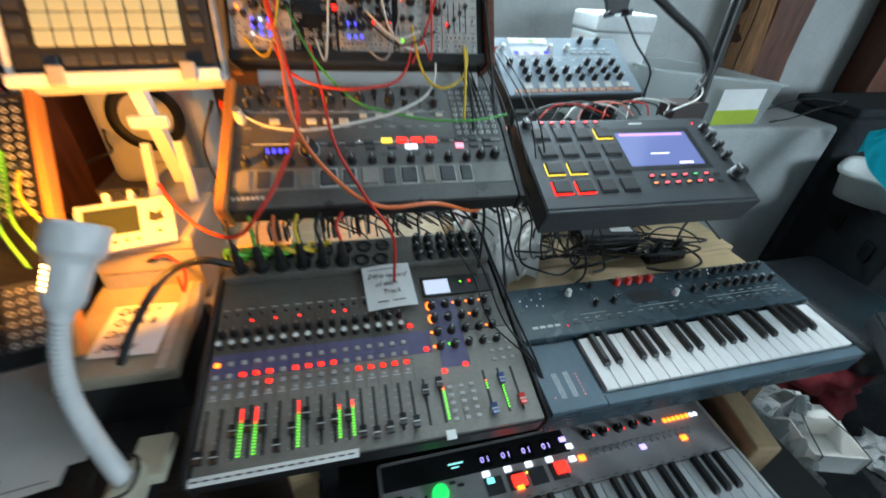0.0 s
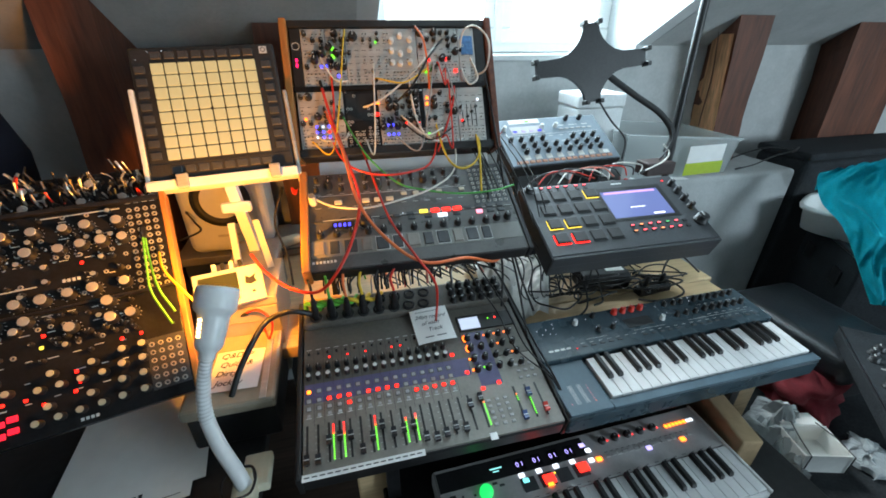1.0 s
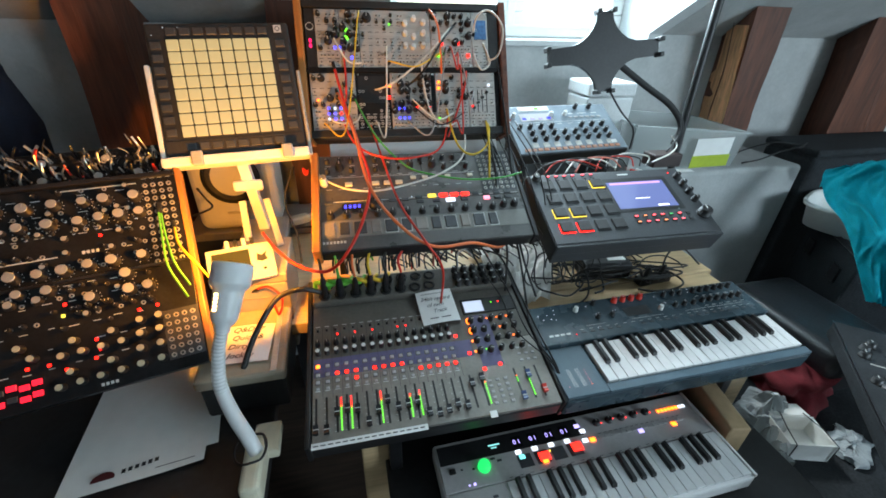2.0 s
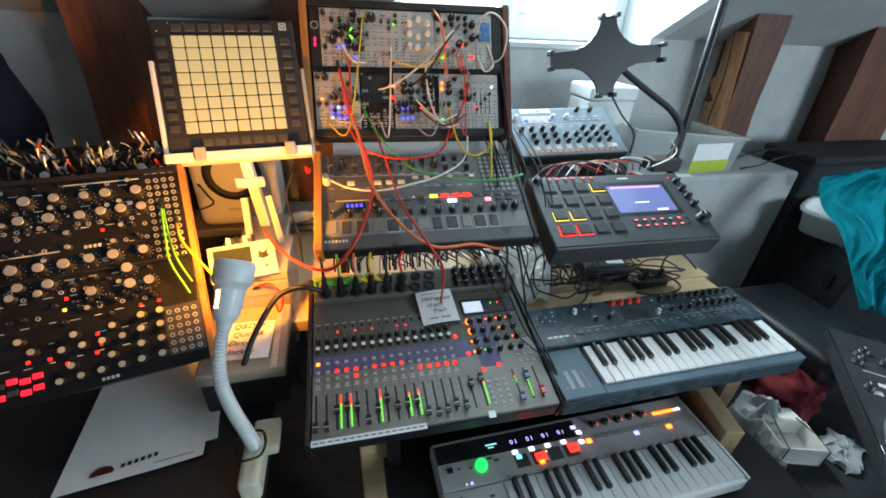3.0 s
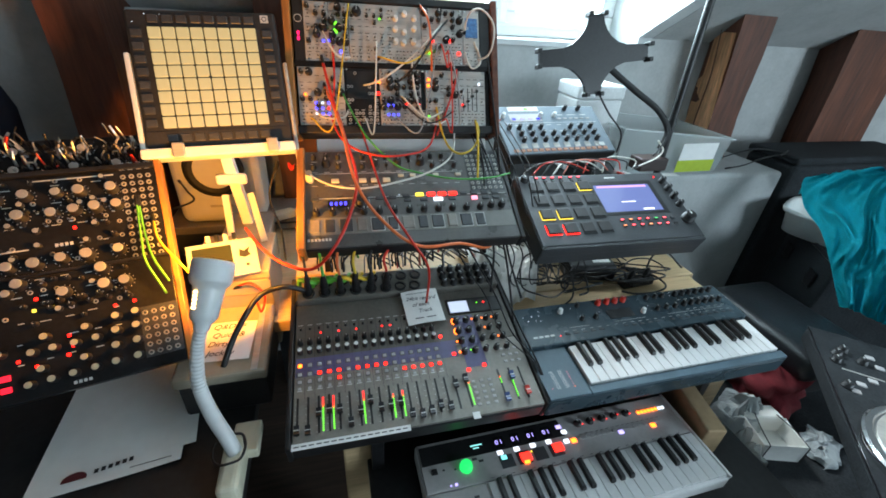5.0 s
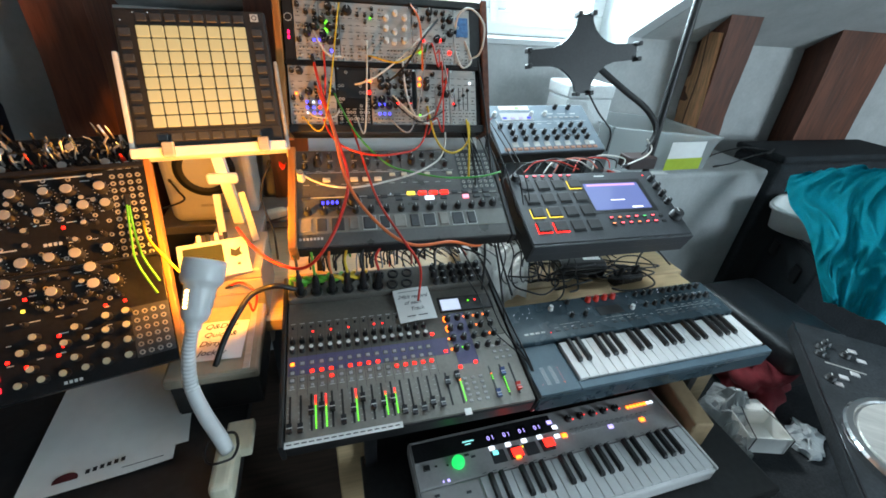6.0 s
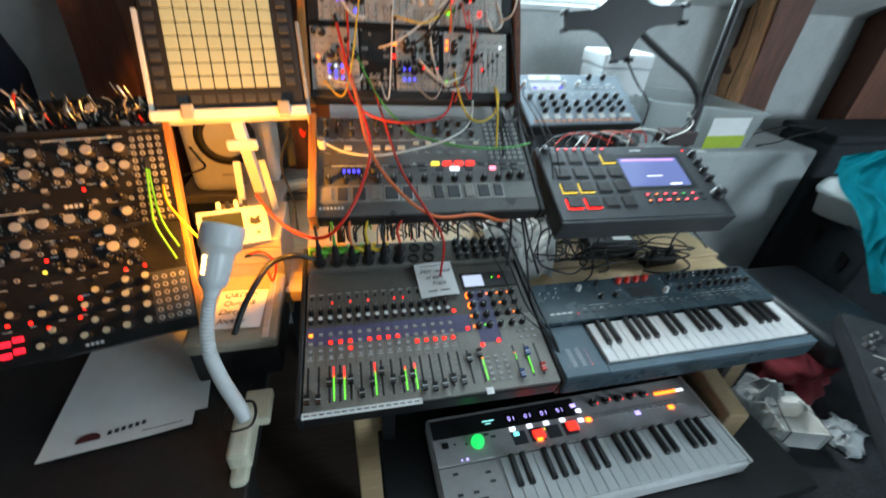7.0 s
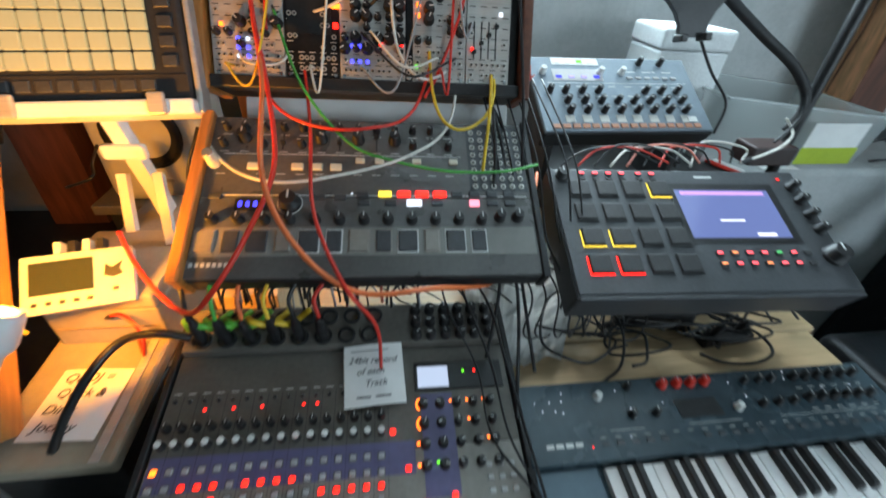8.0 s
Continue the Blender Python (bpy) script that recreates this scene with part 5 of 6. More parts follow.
    plug_red = finish("plug", lathe([(0.0042, 0), (0.0042, 0.018), (0.0028, 0.022), (0.0022, 0.032), (0, 0.032)], 8), CABLE["red"])
    for i in range(24):
        for j in range(2):
            x, y = 0.012 + i * 0.0163 + r.uniform(-0.003, 0.003), 0.403 + j * 0.036
            k = r.random()
            if k < 0.45:
                put("toggle", tog, s, x, y, -0.030, s=r.uniform(0.9, 1.5))
            elif k < 0.7:
                put("knob", KNOB_S if k < 0.6 else KNOB_SILVER, s, x, y, -0.030)
            else:
                part("plug", plug if i < 22 or k < 0.8 else plug_red, None, s, m=at(x, y, -0.030, 0, r.uniform(-18, 18)))

    # stiff cable stubs, too many to count
    for mat, count in ((CABLE["black"], 80), (JACK, 60), (CABLE["red"], 5), (CABLE["grey"], 10)):
        bm = bmesh.new()
        for _ in range(count):
            x, y = r.uniform(0.005, 0.395), r.uniform(0.395, 0.461)
            h, dx, dy = r.uniform(0.010, 0.034), r.uniform(-0.014, 0.014), r.uniform(-0.01, 0.02)
            tube([(x, y, -0.028), (x + 0.3 * dx, y + 0.3 * dy, -0.028 + 0.6 * h), (x + dx, y + dy, -0.028 + h)], r.uniform(0.0012, 0.0026), 5, 3, bm=bm)
        tagged(part("cabling", bm, mat, s), kind="stuff")


detail_mixer(mixer)
detail_minikeys(minikeys)
detail_stepkeys(stepkeys)
detail_grooves(grooves)
detail_rack(rack)
detail_pads(pads)
detail_sampler(sampler)
detail_drum(drum)
detail_modular(modular)

# ---- loose things ----


def crumple(bm, amount, scale, seed):
    for v in bm.verts:
        v.co += amount * Vector((noise.noise(v.co * scale + Vector((seed, 0, 0))), noise.noise(v.co * scale + Vector((0, seed, 0))), noise.noise(v.co * scale + Vector((0, 0, seed)))))
    return bm


def grid_sheet(nx, ny, fn, thick=0.0):
    """A cloth or paper surface: fn(u, v) gives a place for u and v from 0 to 1."""
    bm = bmesh.new()
    vs = [[bm.verts.new(fn(i / nx, j / ny)) for j in range(ny + 1)] for i in range(nx + 1)]
    for i in range(nx):
        for j in range(ny):
            bm.faces.new((vs[i][j], vs[i + 1][j], vs[i + 1][j + 1], vs[i][j + 1]))
    if thick:
        bmesh.ops.solidify(bm, geom=bm.faces[:], thickness=thick)
    return bm


def build_lamp():
    s = thing("gooseneck_lamp", (-0.245, 0.430, 0.695), label="pale grey gooseneck lamp clamped to the side desk, lit", category="lamp")
    o = Vector((-0.245, 0.430, 0.695))
    neck = [Vector(p) - o for p in ((-0.236, 0.440, 0.735), (-0.246, 0.452, 0.762), (-0.267, 0.478, 0.795), (-0.282, 0.505, 0.838), (-0.276, 0.522, 0.892), (-0.261, 0.536, 0.940))]
    path = spline(neck, 40)
    part("neck", tube(path, lambda t: 0.0118 - 0.0022 * max(0.0, t - 0.35) / 0.65 + (0.0006 * math.sin(t * 260) if 0.55 < t < 0.97 else 0.0), 16, smooth=False), LAMP_GREY, s, smooth=True)
    a, b = Vector((-0.261, 0.536, 0.940)), Vector((-0.239, 0.602, 1.020))
    turn = (b - a).to_track_quat("Z", "Y").to_matrix().to_4x4()
    head = part("head", lathe([(0.0120, -0.012), (0.0125, -0.002), (0.0185, 0.004), (0.0210, 0.012), (0.0235, 0.050), (0.0245, 0.057), (0.0300, 0.0625), (0.0320, 0.068), (0.0325, 0.094), (0.0310, 0.100), (0.0285, 0.099), (0.0270, 0.080), (0, 0.080)], 28), LAMP_GREY, s, m=Matrix.Translation(a - o) @ turn, smooth=True)
    part("bulb", lathe([(0.010, 0.081), (0.022, 0.086), (0.024, 0.092), (0.016, 0.098), (0, 0.100)], 16), BULB, head, "glowing warm bulb", smooth=True)
    slot = finish("vent_slot", box(-0.0020, 0.0020, -0.0036, 0.0036, -0.0022, 0.0016, 0.0008, 1), BULB)
    side = turn.to_3x3().inverted() @ Vector((-0.57, -0.82, 0.2))
    face = math.degrees(math.atan2(side.y, side.x))
    for k in range(5):
        part("vent_slot", slot, None, head, m=pose(0, 0, 0, 0, 0, face) @ pose(0.0212 + 0.0004 * k, 0, 0.022 + k * 0.0062, 0, 90, 0))
    part("clamp_body", box(-0.012, 0.022, -0.056, 0.040, -0.006, 0.042, 0.010, 3), IVORY, s)
    part("clamp_plate", box(-0.006, 0.040, 0.020, 0.085, 0.0, 0.020, 0.004), IVORY, s)
    part("clamp_jaw", box(-0.009, 0.019, -0.080, -0.045, -0.040, 0.012, 0.010, 3), IVORY, s)
    loop = [(0.025 * math.cos(q) + 0.002, 0.030 * math.sin(q) + 0.010, 0.052 + 0.004 * math.sin(3 * q)) for q in [i * 0.7 for i in range(12)]]
    part("cable_tie", tube(loop, 0.0022, 6, 4), CABLE["black"], s, "black cable wound round the clamp")


def build_left_side():
    # pale box with a handwritten note
    s = thing("electronics_box", (-0.345, 0.560, 0.695), label="flat pale grey box beside the mixer with a note on it", category="box")
    part("body", box(0, 0.150, 0.004, 0.27, 0.0, 0.080, 0.004), BLACK, s)
    part("lid", box(-0.004, 0.155, 0.0, 0.275, 0.0805, 0.105, 0.006), WARM_LID, s, m=pose(0, 0, 0, 4, 0, 0))
    part("edge_strip", box(0.128, 0.140, 0.004, 0.270, 0.1055, 0.1075, 0.001), SILVER, s, m=pose(0, 0, 0, 4, 0, 0))
    n = thing("note", (-0.312, 0.588, 0.8055), 4, -3, 0, "white paper note with handwriting on the pale box", "note")
    part("sheet", grid_sheet(6, 6, lambda u, v: (u * 0.090, v * 0.100, 0.002 * math.sin(u * 3) * v)), PAPER, n)
    for i, (line, size) in enumerate((("Q&DJ =", 0.0185), ("Quick &", 0.0175), ("Dirty", 0.018), ("Jockey", 0.018))):
        lettering("handwriting", line, size, INK, n, at(0.010 + 0.003 * (i % 2), 0.084 - i * 0.0225, 0.0032, 2 - i), slant=0.25)
    # note on the mixer
    m = thing("note", mixer.matrix_basis @ Vector((0.2185, 0.1975, 0.009)), 15, 3, 0, "small white card with handwriting propped on the mixer", "note")
    part("sheet", grid_sheet(5, 5, lambda u, v: (u * 0.079, v * 0.083, 0.003 * math.sin(u * 3.1) + 0.003 * v * v)), PAPER, m)
    for i, line in enumerate(("24bit record", "of each", "Track")):
        lettering("handwriting", line, 0.0125, INK, m, at(0.006 + 0.010 * i, 0.060 - i * 0.0165, 0.0072, -2 + 2 * i), slant=0.35)
    print_bars(m, [(0.035, 0.073, 0.05, 0.0012), (0.025, 0.010, 0.018, 0.0022), (0.050, 0.010, 0.020, 0.0022)], INK, 0.0072, "handwriting")
    # pocket oscilloscope in a clear case, standing tilted on a white box
    w = thing("white_box", (-0.338, 0.735, 0.695), label="cream white cardboard box that carries the pocket oscilloscope", category="box")
    part("body", box(0, 0.150, 0, 0.165, 0, 0.185, 0.004), WARM_LID, w)
    part("lid", box(-0.002, 0.152, -0.002, 0.167, 0.1855, 0.208, 0.004), WARM_LID, w)
    part("flap_line", box(0.010, 0.140, -0.0028, -0.0018, 0.150, 0.1515), CARDBOARD, w)
    sh = thing("shelf", (-0.52, 1.150, 0.695), label="grey laminate shelf board that carries the white loudspeaker", category="shelf")
    part("shelf_board", box(0, 0.40, 0, 0.19, 0.085, 0.109, 0.003), MIX_GREY, sh)
    part("back_board", box(0.01, 0.39, 0.03, 0.05, 0, 0.085, 0.002), CHARCOAL, sh)
    for x in (0.02, 0.36):
        part("block", box(x, x + 0.02, 0.052, 0.18, 0, 0.085, 0.002), BLACK_DESK, sh)
    o = thing("oscilloscope", (-0.322, 0.700, 0.907), 40, 12, 0, "small white pocket oscilloscope with a dark screen", "oscilloscope")
    part("body", box(0, 0.122, 0, 0.074, -0.014, 0.0, 0.002), STEP_WHITE, o)
    part("cover", box(-0.002, 0.124, -0.002, 0.076, 0.0005, 0.0025, 0.001), CLEAR, o)
    part("screen", box(0.008, 0.078, 0.022, 0.066, 0.003, 0.004), material("unlit_screen", (0.03, 0.035, 0.02), 0.15), o)
    but = button_mesh(0.006, 0.005, 0.003, BLACK)
    for i in range(5):
        put("button", but, o, 0.014 + i * 0.015, 0.010, 0.003)
    part("badge", plate([(0.090, 0.038), (0.100, 0.034), (0.112, 0.038), (0.108, 0.046), (0.112, 0.056), (0.100, 0.048), (0.092, 0.054)], 0.003, 0.0036), BLACK, o)
    put("button", but, o, 0.103, 0.018, 0.003)
    for i in range(4):
        part("switch", box(0.035 + i * 0.016, 0.043 + i * 0.016, 0.076, 0.092, -0.012, 0.004, 0.001), BLACK if i % 2 else IVORY, o)
    # loose sheets with a dark red badge in the corner
    p = thing("paper_sheets", (-0.545, 0.440, 0.697), 0, 8, 0, "curled white letter sheets with a dark red printed mark", "paper")
    part("sheet", grid_sheet(10, 10, lambda u, v: (u * 0.215 + 0.012 * v, v * 0.25, 0.003 + 0.010 * max(0, u - 0.7) * (1 - v))), PAPER, p)
    part("sheet", grid_sheet(8, 8, lambda u, v: (0.02 + u * 0.215, 0.03 + v * 0.23, 0.0008 + 0.001 * u)), PAPER, p)
    bm = plate([(0.063 + 0.017 * math.cos(q), 0.020 + 0.012 * max(-0.25, math.sin(q))) for q in [i * math.pi / 12 for i in range(24)]], 0.0048, 0.0052)
    part("badge", bm, material("maroon_print", (0.09, 0.012, 0.015), 0.6), p, "dark red round printed badge")
    print_bars(p, [(0.092 + i * 0.0095, 0.024 + 0.001 * i, 0.006, 0.008) for i in range(6)], GUNMETAL, 0.0056)
    print_bars(p, [(0.17, 0.012, 0.06, 0.0014)], GUNMETAL, 0.0056)
    # white studio speaker behind the stand
    sp = thing("speaker", (-0.360, 1.16, 0.695), label="white round-cornered loudspeaker with a black woofer", category="speaker")
    part("cabinet", box(-0.115, 0.115, 0, 0.17, 0.11, 0.415, 0.030, 4), SPEAKER_WHITE, sp)
    part("woofer", lathe([(0.072, 0), (0.070, 0.006), (0.060, 0.004), (0.030, -0.020), (0.018, -0.010), (0, -0.006)], 28), RUBBER, sp, m=pose(0, -0.001, 0.275, 90, 0, 0), smooth=True)
    part("trim_ring", lathe([(0.078, 0.0005), (0.076, 0.005), (0.071, 0.006), (0.071, 0.0005)], 28), GUNMETAL, sp, m=pose(0, -0.001, 0.275, 90, 0, 0))
    part("name_plate", box(-0.03, 0.03, -0.002, 0.0, 0.165, 0.172), SILVER, sp)
    # grey panel leaning between the posts
    single("wall_panel", box(-0.590, -0.215, 1.405, 1.43, 1.02, 1.345, 0.003), PLASTER, "plain grey board between two timber posts", "board")
    # black bag with a white buckle hanging at the far left
    bm = box(-1.35, -0.86, 1.10, 1.40, 0.695, 1.30, 0.08, 4)
    bmesh.ops.subdivide_edges(bm, edges=bm.edges[:], cuts=2, use_grid_fill=True)
    b = single("black_bag", crumple(bm, 0.04, 6, 3), NAVY, "dark soft black bag on the side desk", "bag", smooth=True)
    part("buckle", box(-0.93, -0.885, 1.085, 1.095, 1.255, 1.275, 0.003), KNOB_WHITE, b, "white plastic buckle")


def build_right_side():
    # tablet holder on a microphone pole
    s = thing("tablet_holder", (0.925, 0.95, 0.925), label="black tablet holder on a pole with a bent gooseneck arm", category="holder")
    o = Vector((0.925, 0.95, 0.925))
    part("pole", tube([Vector((0.928, 0.95, 0.935)) - o, Vector((0.929, 0.965, 1.26)) - o, Vector((0.944, 0.99, 1.55)) - o], 0.0105, 12, 4), BLACK, s, smooth=True)
    part("base", box(-0.055, 0.045, -0.04, 0.05, 0.0, 0.014, 0.004), BLACK, s)
    part("clamp", box(-0.090, 0.006, -0.025, 0.030, 0.088, 0.126, 0.004), material("dark_brown_box", (0.035, 0.018, 0.016), 0.5), s)
    part("arm", tube([Vector(p) - o for p in ((0.905, 0.95, 1.075), (0.912, 0.95, 1.128), (0.867, 0.96, 1.182), (0.782, 0.975, 1.232), (0.690, 0.985, 1.286), (0.655, 0.98, 1.315))], 0.0085, 10, 8), RUBBER, s, smooth=True)
    quarter = [(0.146, 0.019), (0.085, 0.021), (0.062, 0.028), (0.044, 0.041), (0.031, 0.056), (0.023, 0.072), (0.020, 0.092)]
    outline = quarter + [(-x, y) for x, y in quarter[::-1]] + [(-x, -y) for x, y in quarter] + [(x, -y) for x, y in quarter[::-1]]
    m = Matrix.Translation(Vector((0.620, 0.965, 1.315)) - o) @ pose(0, 0, 0, 78, 0, -6) @ pose(0, 0, 0, 0, 0, 6)
    x = part("cross_plate", plate(outline, -0.006, 0.006), BLACK, s, m=m)
    for cx, cy in ((0.149, 0.018), (0.149, -0.018), (-0.149, 0.018), (-0.149, -0.018), (0.019, 0.092), (-0.019, 0.092), (0.019, -0.092), (-0.019, -0.092)):
        part("hook", box(cx - 0.0055, cx + 0.0055, cy - 0.0055, cy + 0.0055, -0.008, 0.020, 0.002), BLACK, x)
    part("hub", lathe([(0.020, -0.024), (0.020, -0.006), (0, -0.006)], 16), RUBBER, x)
    # clear storage box with a lime label
    b = thing("storage_box", (0.90, 1.115, 0.925), label="clear plastic storage box with a white and lime label", category="box")
    bm = bmesh.new()
    pts = [((0.02, 0.02), (0.47, 0.02), (0.47, 0.28), (0.02, 0.28)), ((0, 0), (0.50, 0.02), (0.50, 0.31), (0, 0.30))]
    lo = [bm.verts.new((x, y, 0.0)) for x, y in pts[0]]
    hi = [bm.verts.new((x, y, 0.165 - 0.045 * x / 0.50)) for x, y in pts[1]]
    bm.faces.new(lo[::-1])
    for i in range(4):
        bm.faces.new((lo[i], lo[(i + 1) % 4], hi[(i + 1) % 4], hi[i]))
    bmesh.ops.solidify(bm, geom=bm.faces[:], thickness=0.002)
    part("tub", bm, CLEAR, b)
    rim = [(-0.004, -0.004, 0.165), (0.504, 0.016, 0.12), (0.504, 0.314, 0.12), (-0.004, 0.304, 0.165), (-0.004, -0.004, 0.165)]
    part("rim", tube(rim, 0.005, 6, 1, smooth=False), CLEAR, b)
    part("label", plate([(0.255, -0.010), (0.415, -0.0045), (0.415, -0.0035), (0.255, -0.009)], 0.02, 0.115), PAPER, b, "white paper label")
    part("label_band", plate([(0.250, -0.0125), (0.418, -0.0070), (0.418, -0.0060), (0.250, -0.0115)], 0.012, 0.055), LABEL_GREEN, b, "lime green band of the label")
    # white foam box behind the drum synthesizer
    fb = thing("foam_box", (0.752, 1.195, 0.925), label="white styrofoam box on the riser shelf", category="box")
    part("body", box(0, 0.172, 0, 0.135, 0, 0.240, 0.006), FOAM, fb)
    part("lid", box(-0.003, 0.175, -0.003, 0.138, 0.241, 0.285, 0.008, 3), FOAM, fb)
    # things on the desk between the tiers
    single("wooden_board", box(-0.225, 0.95, 0.715, 1.30, 0.7455, 0.776, 0.003), TABLE_WOOD, "pale birch plywood board lying on the rear of the desk", "board")
    single("wooden_board", box(0.335, 0.93, 0.612, 0.7145, 0.7455, 0.774, 0.003), TABLE_WOOD, "narrow pale plywood board behind the small synthesizer", "board")
    single("cardboard_box", box(-0.145, -0.045, 0.80, 0.90, 0.7765, 0.835, 0.003), TABLE_WOOD, "small pale wooden box behind the mixer", "box")

    def wrap(u, v):
        # packing paper that rises from the desk towards the window
        p = Vector((u * 3, v * 4, 2.0))
        return (0.255 + 0.03 * v + (0.165 + 0.10 * v) * u, 0.655 + 0.29 * v + 0.02 * u, 0.780 + 0.055 * math.sin(math.pi * min(1.0, v * 1.15)) + 0.03 * v + 0.030 * abs(noise.noise(p)) + 0.014 * abs(noise.noise(p * 2.7)))
    single("plastic_bag", grid_sheet(30, 34, wrap, 0.001), TUB_WHITE, "crumpled white plastic bag bulging behind the mixer", "bag", smooth=False)
    ad = thing("power_adapter", (0.620, 0.765, 0.777), 0, -8, label="black power adapter on the plywood board", category="adapter")
    part("body", box(-0.068, 0.068, -0.034, 0.034, 0, 0.050, 0.008, 3), BLACK, ad)
    part("sticker", box(0.005, 0.055, -0.014, 0.014, 0.0502, 0.0507), PAPER, ad)
    hub = thing("cable_hub", (0.735, 0.700, 0.777), 0, 4, label="small black hub with plugged cables behind the synthesizer", category="hub")
    part("body", box(-0.05, 0.05, -0.014, 0.014, 0, 0.022, 0.003), BLACK, hub)
    for i in range(2):
        part("plug", lathe([(0.006, 0), (0.007, 0.025), (0.003, 0.035), (0, 0.035)], 10), BLACK, hub, m=at(-0.03 + i * 0.05, 0, 0.022, 0, 15))
    # cardboard under the synthesizer's end, crumpled film, bag, red cloth
    c = single("cardboard_strip", box(-0.022, 0.022, -0.12, 0.10, 0, 0.075, 0.004), CARDBOARD, "folded cardboard strip beside the lower keyboard", "cardboard", m=pose(0.715, 0.440, 0.600, 0, 0, -12))
    bench = thing("equipment_table", (0.86, 0.0, 0), label="low black table full of soft clutter", category="table")
    part("tabletop", box(0.0, 0.95, 0.10, 0.80, 0.395, 0.42, 0.004), DULL_BLACK, bench)
    for x, y in ((0.04, 0.14), (0.91, 0.14), (0.04, 0.76), (0.91, 0.76)):
        part("leg", box(x - 0.02, x + 0.02, y - 0.02, y + 0.02, 0, 0.395, 0.003), BLACK_DESK, bench)

    def blob(name, x, y, z, sx, sy, sz, amount, scale, seed, mat, label, cat, smooth=False, cuts=4):
        bm = bmesh.new()
        bmesh.ops.create_icosphere(bm, subdivisions=cuts, radius=1.0)
        for v in bm.verts:
            n = noise.noise(v.co * scale + Vector((seed, 0, 0)))
            v.co *= 1 + amount * n
            v.co = Vector((v.co.x * sx, v.co.y * sy, max(v.co.z, -0.55) * sz))
        return single(name, bm, mat, label, cat, m=pose(x, y, z + 0.55 * sz * 0.98, 0, 0, seed * 20), smooth=smooth)
    def crumpled(x, y, w, d, h, seed, label):
        def fn(u, v):
            p = Vector((u * 3.1 + seed, v * 2.6, seed))
            ridge_z = abs(noise.noise(p)) + 0.5 * abs(noise.noise(p * 2.3)) + 0.25 * abs(noise.noise(p * 5.1))
            dome = (math.sin(math.pi * u) * math.sin(math.pi * v)) ** 0.5
            return (w * (u - 0.5) + 0.02 * noise.noise(p * 1.7), d * (v - 0.5) + 0.02 * noise.noise(p * 1.9 + Vector((5, 0, 0))), 0.003 + h * dome * (0.45 + 0.9 * ridge_z))
        single("plastic_bag", grid_sheet(22, 18, fn), FOIL, label, "bag", m=pose(x, y, 0.421, 0, 0, 25))
    crumpled(1.045, 0.475, 0.15, 0.11, 0.085, 2.3, "crumpled white tissue paper rising behind a small carton")
    t = thing("carton", (1.050, 0.385, 0.4205), 0, -17, 0, "small open white carton held by a black elastic strap", "carton")
    for x0, x1, y0, y1, h in ((-0.058, 0.058, -0.046, -0.043, 0.060), (-0.058, 0.058, 0.043, 0.046, 0.058), (-0.058, -0.055, -0.043, 0.043, 0.056), (0.055, 0.058, -0.043, 0.043, 0.056)):
        part("side", crumple(box(x0, x1, y0, y1, 0.003, h, 0.001, 1), 0.004, 18, 2.0), TUB_WHITE, t)
    part("base", box(-0.058, 0.058, -0.046, 0.046, 0, 0.003), TUB_WHITE, t)
    part("flap", plate([(-0.055, 0.046), (0.050, 0.046), (0.040, 0.085), (-0.050, 0.080)], 0.056, 0.059), TUB_WHITE, t)
    for x in (-0.050, 0.052):
        part("elastic_strap", tube([(x, -0.049, 0.002), (x, -0.049, 0.062), (x * 0.9, 0.0, 0.066), (x * 0.6, 0.050, 0.064)], 0.0016, 5, 2, smooth=False), RUBBER, t)
    crumpled(1.185, 0.345, 0.13, 0.08, 0.030, 6.1, "flat crumpled white plastic bag on the low table")
    blob("plastic_film", 0.835, 0.33, 0.601 - 0.18, 0.045, 0.04, 0.10, 0.7, 3.0, 4, CLEAR, "crumpled clear plastic film", "film")
    blob("red_cloth", 1.21, 0.555, 0.421, 0.14, 0.10, 0.095, 0.5, 2.0, 3, RED_CLOTH, "crumpled dark red cloth", "cloth", True)
    # dj controller at the side
    d = thing("dj_controller", (1.118, 0.470, 0.700), 0, -42, 0, "black dj controller with a chrome jog wheel and knobs", "dj controller")
    part("body", box(0.0225, 0.62, -0.56, 0.10, -0.045, -0.003, 0.006), DULL_BLACK, d)
    part("top_panel", box(0.025, 0.618, -0.558, 0.098, -0.003, 0.0, 0.001), DULL_BLACK, d)
    part("edge_trim", box(0.0212, 0.0235, -0.56, 0.10, -0.003, 0.001), GUNMETAL, d)
    jog = part("jog_wheel", lathe([(0.150, 0), (0.150, 0.014), (0.146, 0.019), (0.136, 0.021), (0.132, 0.017), (0.040, 0.017), (0.038, 0.020), (0, 0.020)], 56), CHROME, d, "chrome jog wheel", m=at(0.178, -0.300))
    part("platter_disc", lathe([(0.128, 0.0175), (0.128, 0.020), (0.044, 0.020), (0.044, 0.0175)], 48), SILVER, jog)
    for i, (x, y) in enumerate(((0.052, -0.034), (0.078, 0.020), (0.060, -0.004), (0.050, -0.128), (0.110, -0.010))):
        put("knob", KNOB_L, d, x, y, s=0.8)
    for x, y in ((0.083, -0.105), (0.112, -0.078), (0.064, -0.138), (0.134, 0.022), (0.144, -0.012)):
        part("cue_button", box(x - 0.009, x + 0.009, y - 0.0075, y + 0.0075, 0, 0.004, 0.002), STEP_GREY, d)
    part("slot", box(0.058, 0.14, -0.062, -0.058, 0, 0.0006), SILVER, d)
    stand = thing("controller_stand", (1.118, 0.470, 0.42), 0, -42, 0, "black stand under the dj controller", "stand")
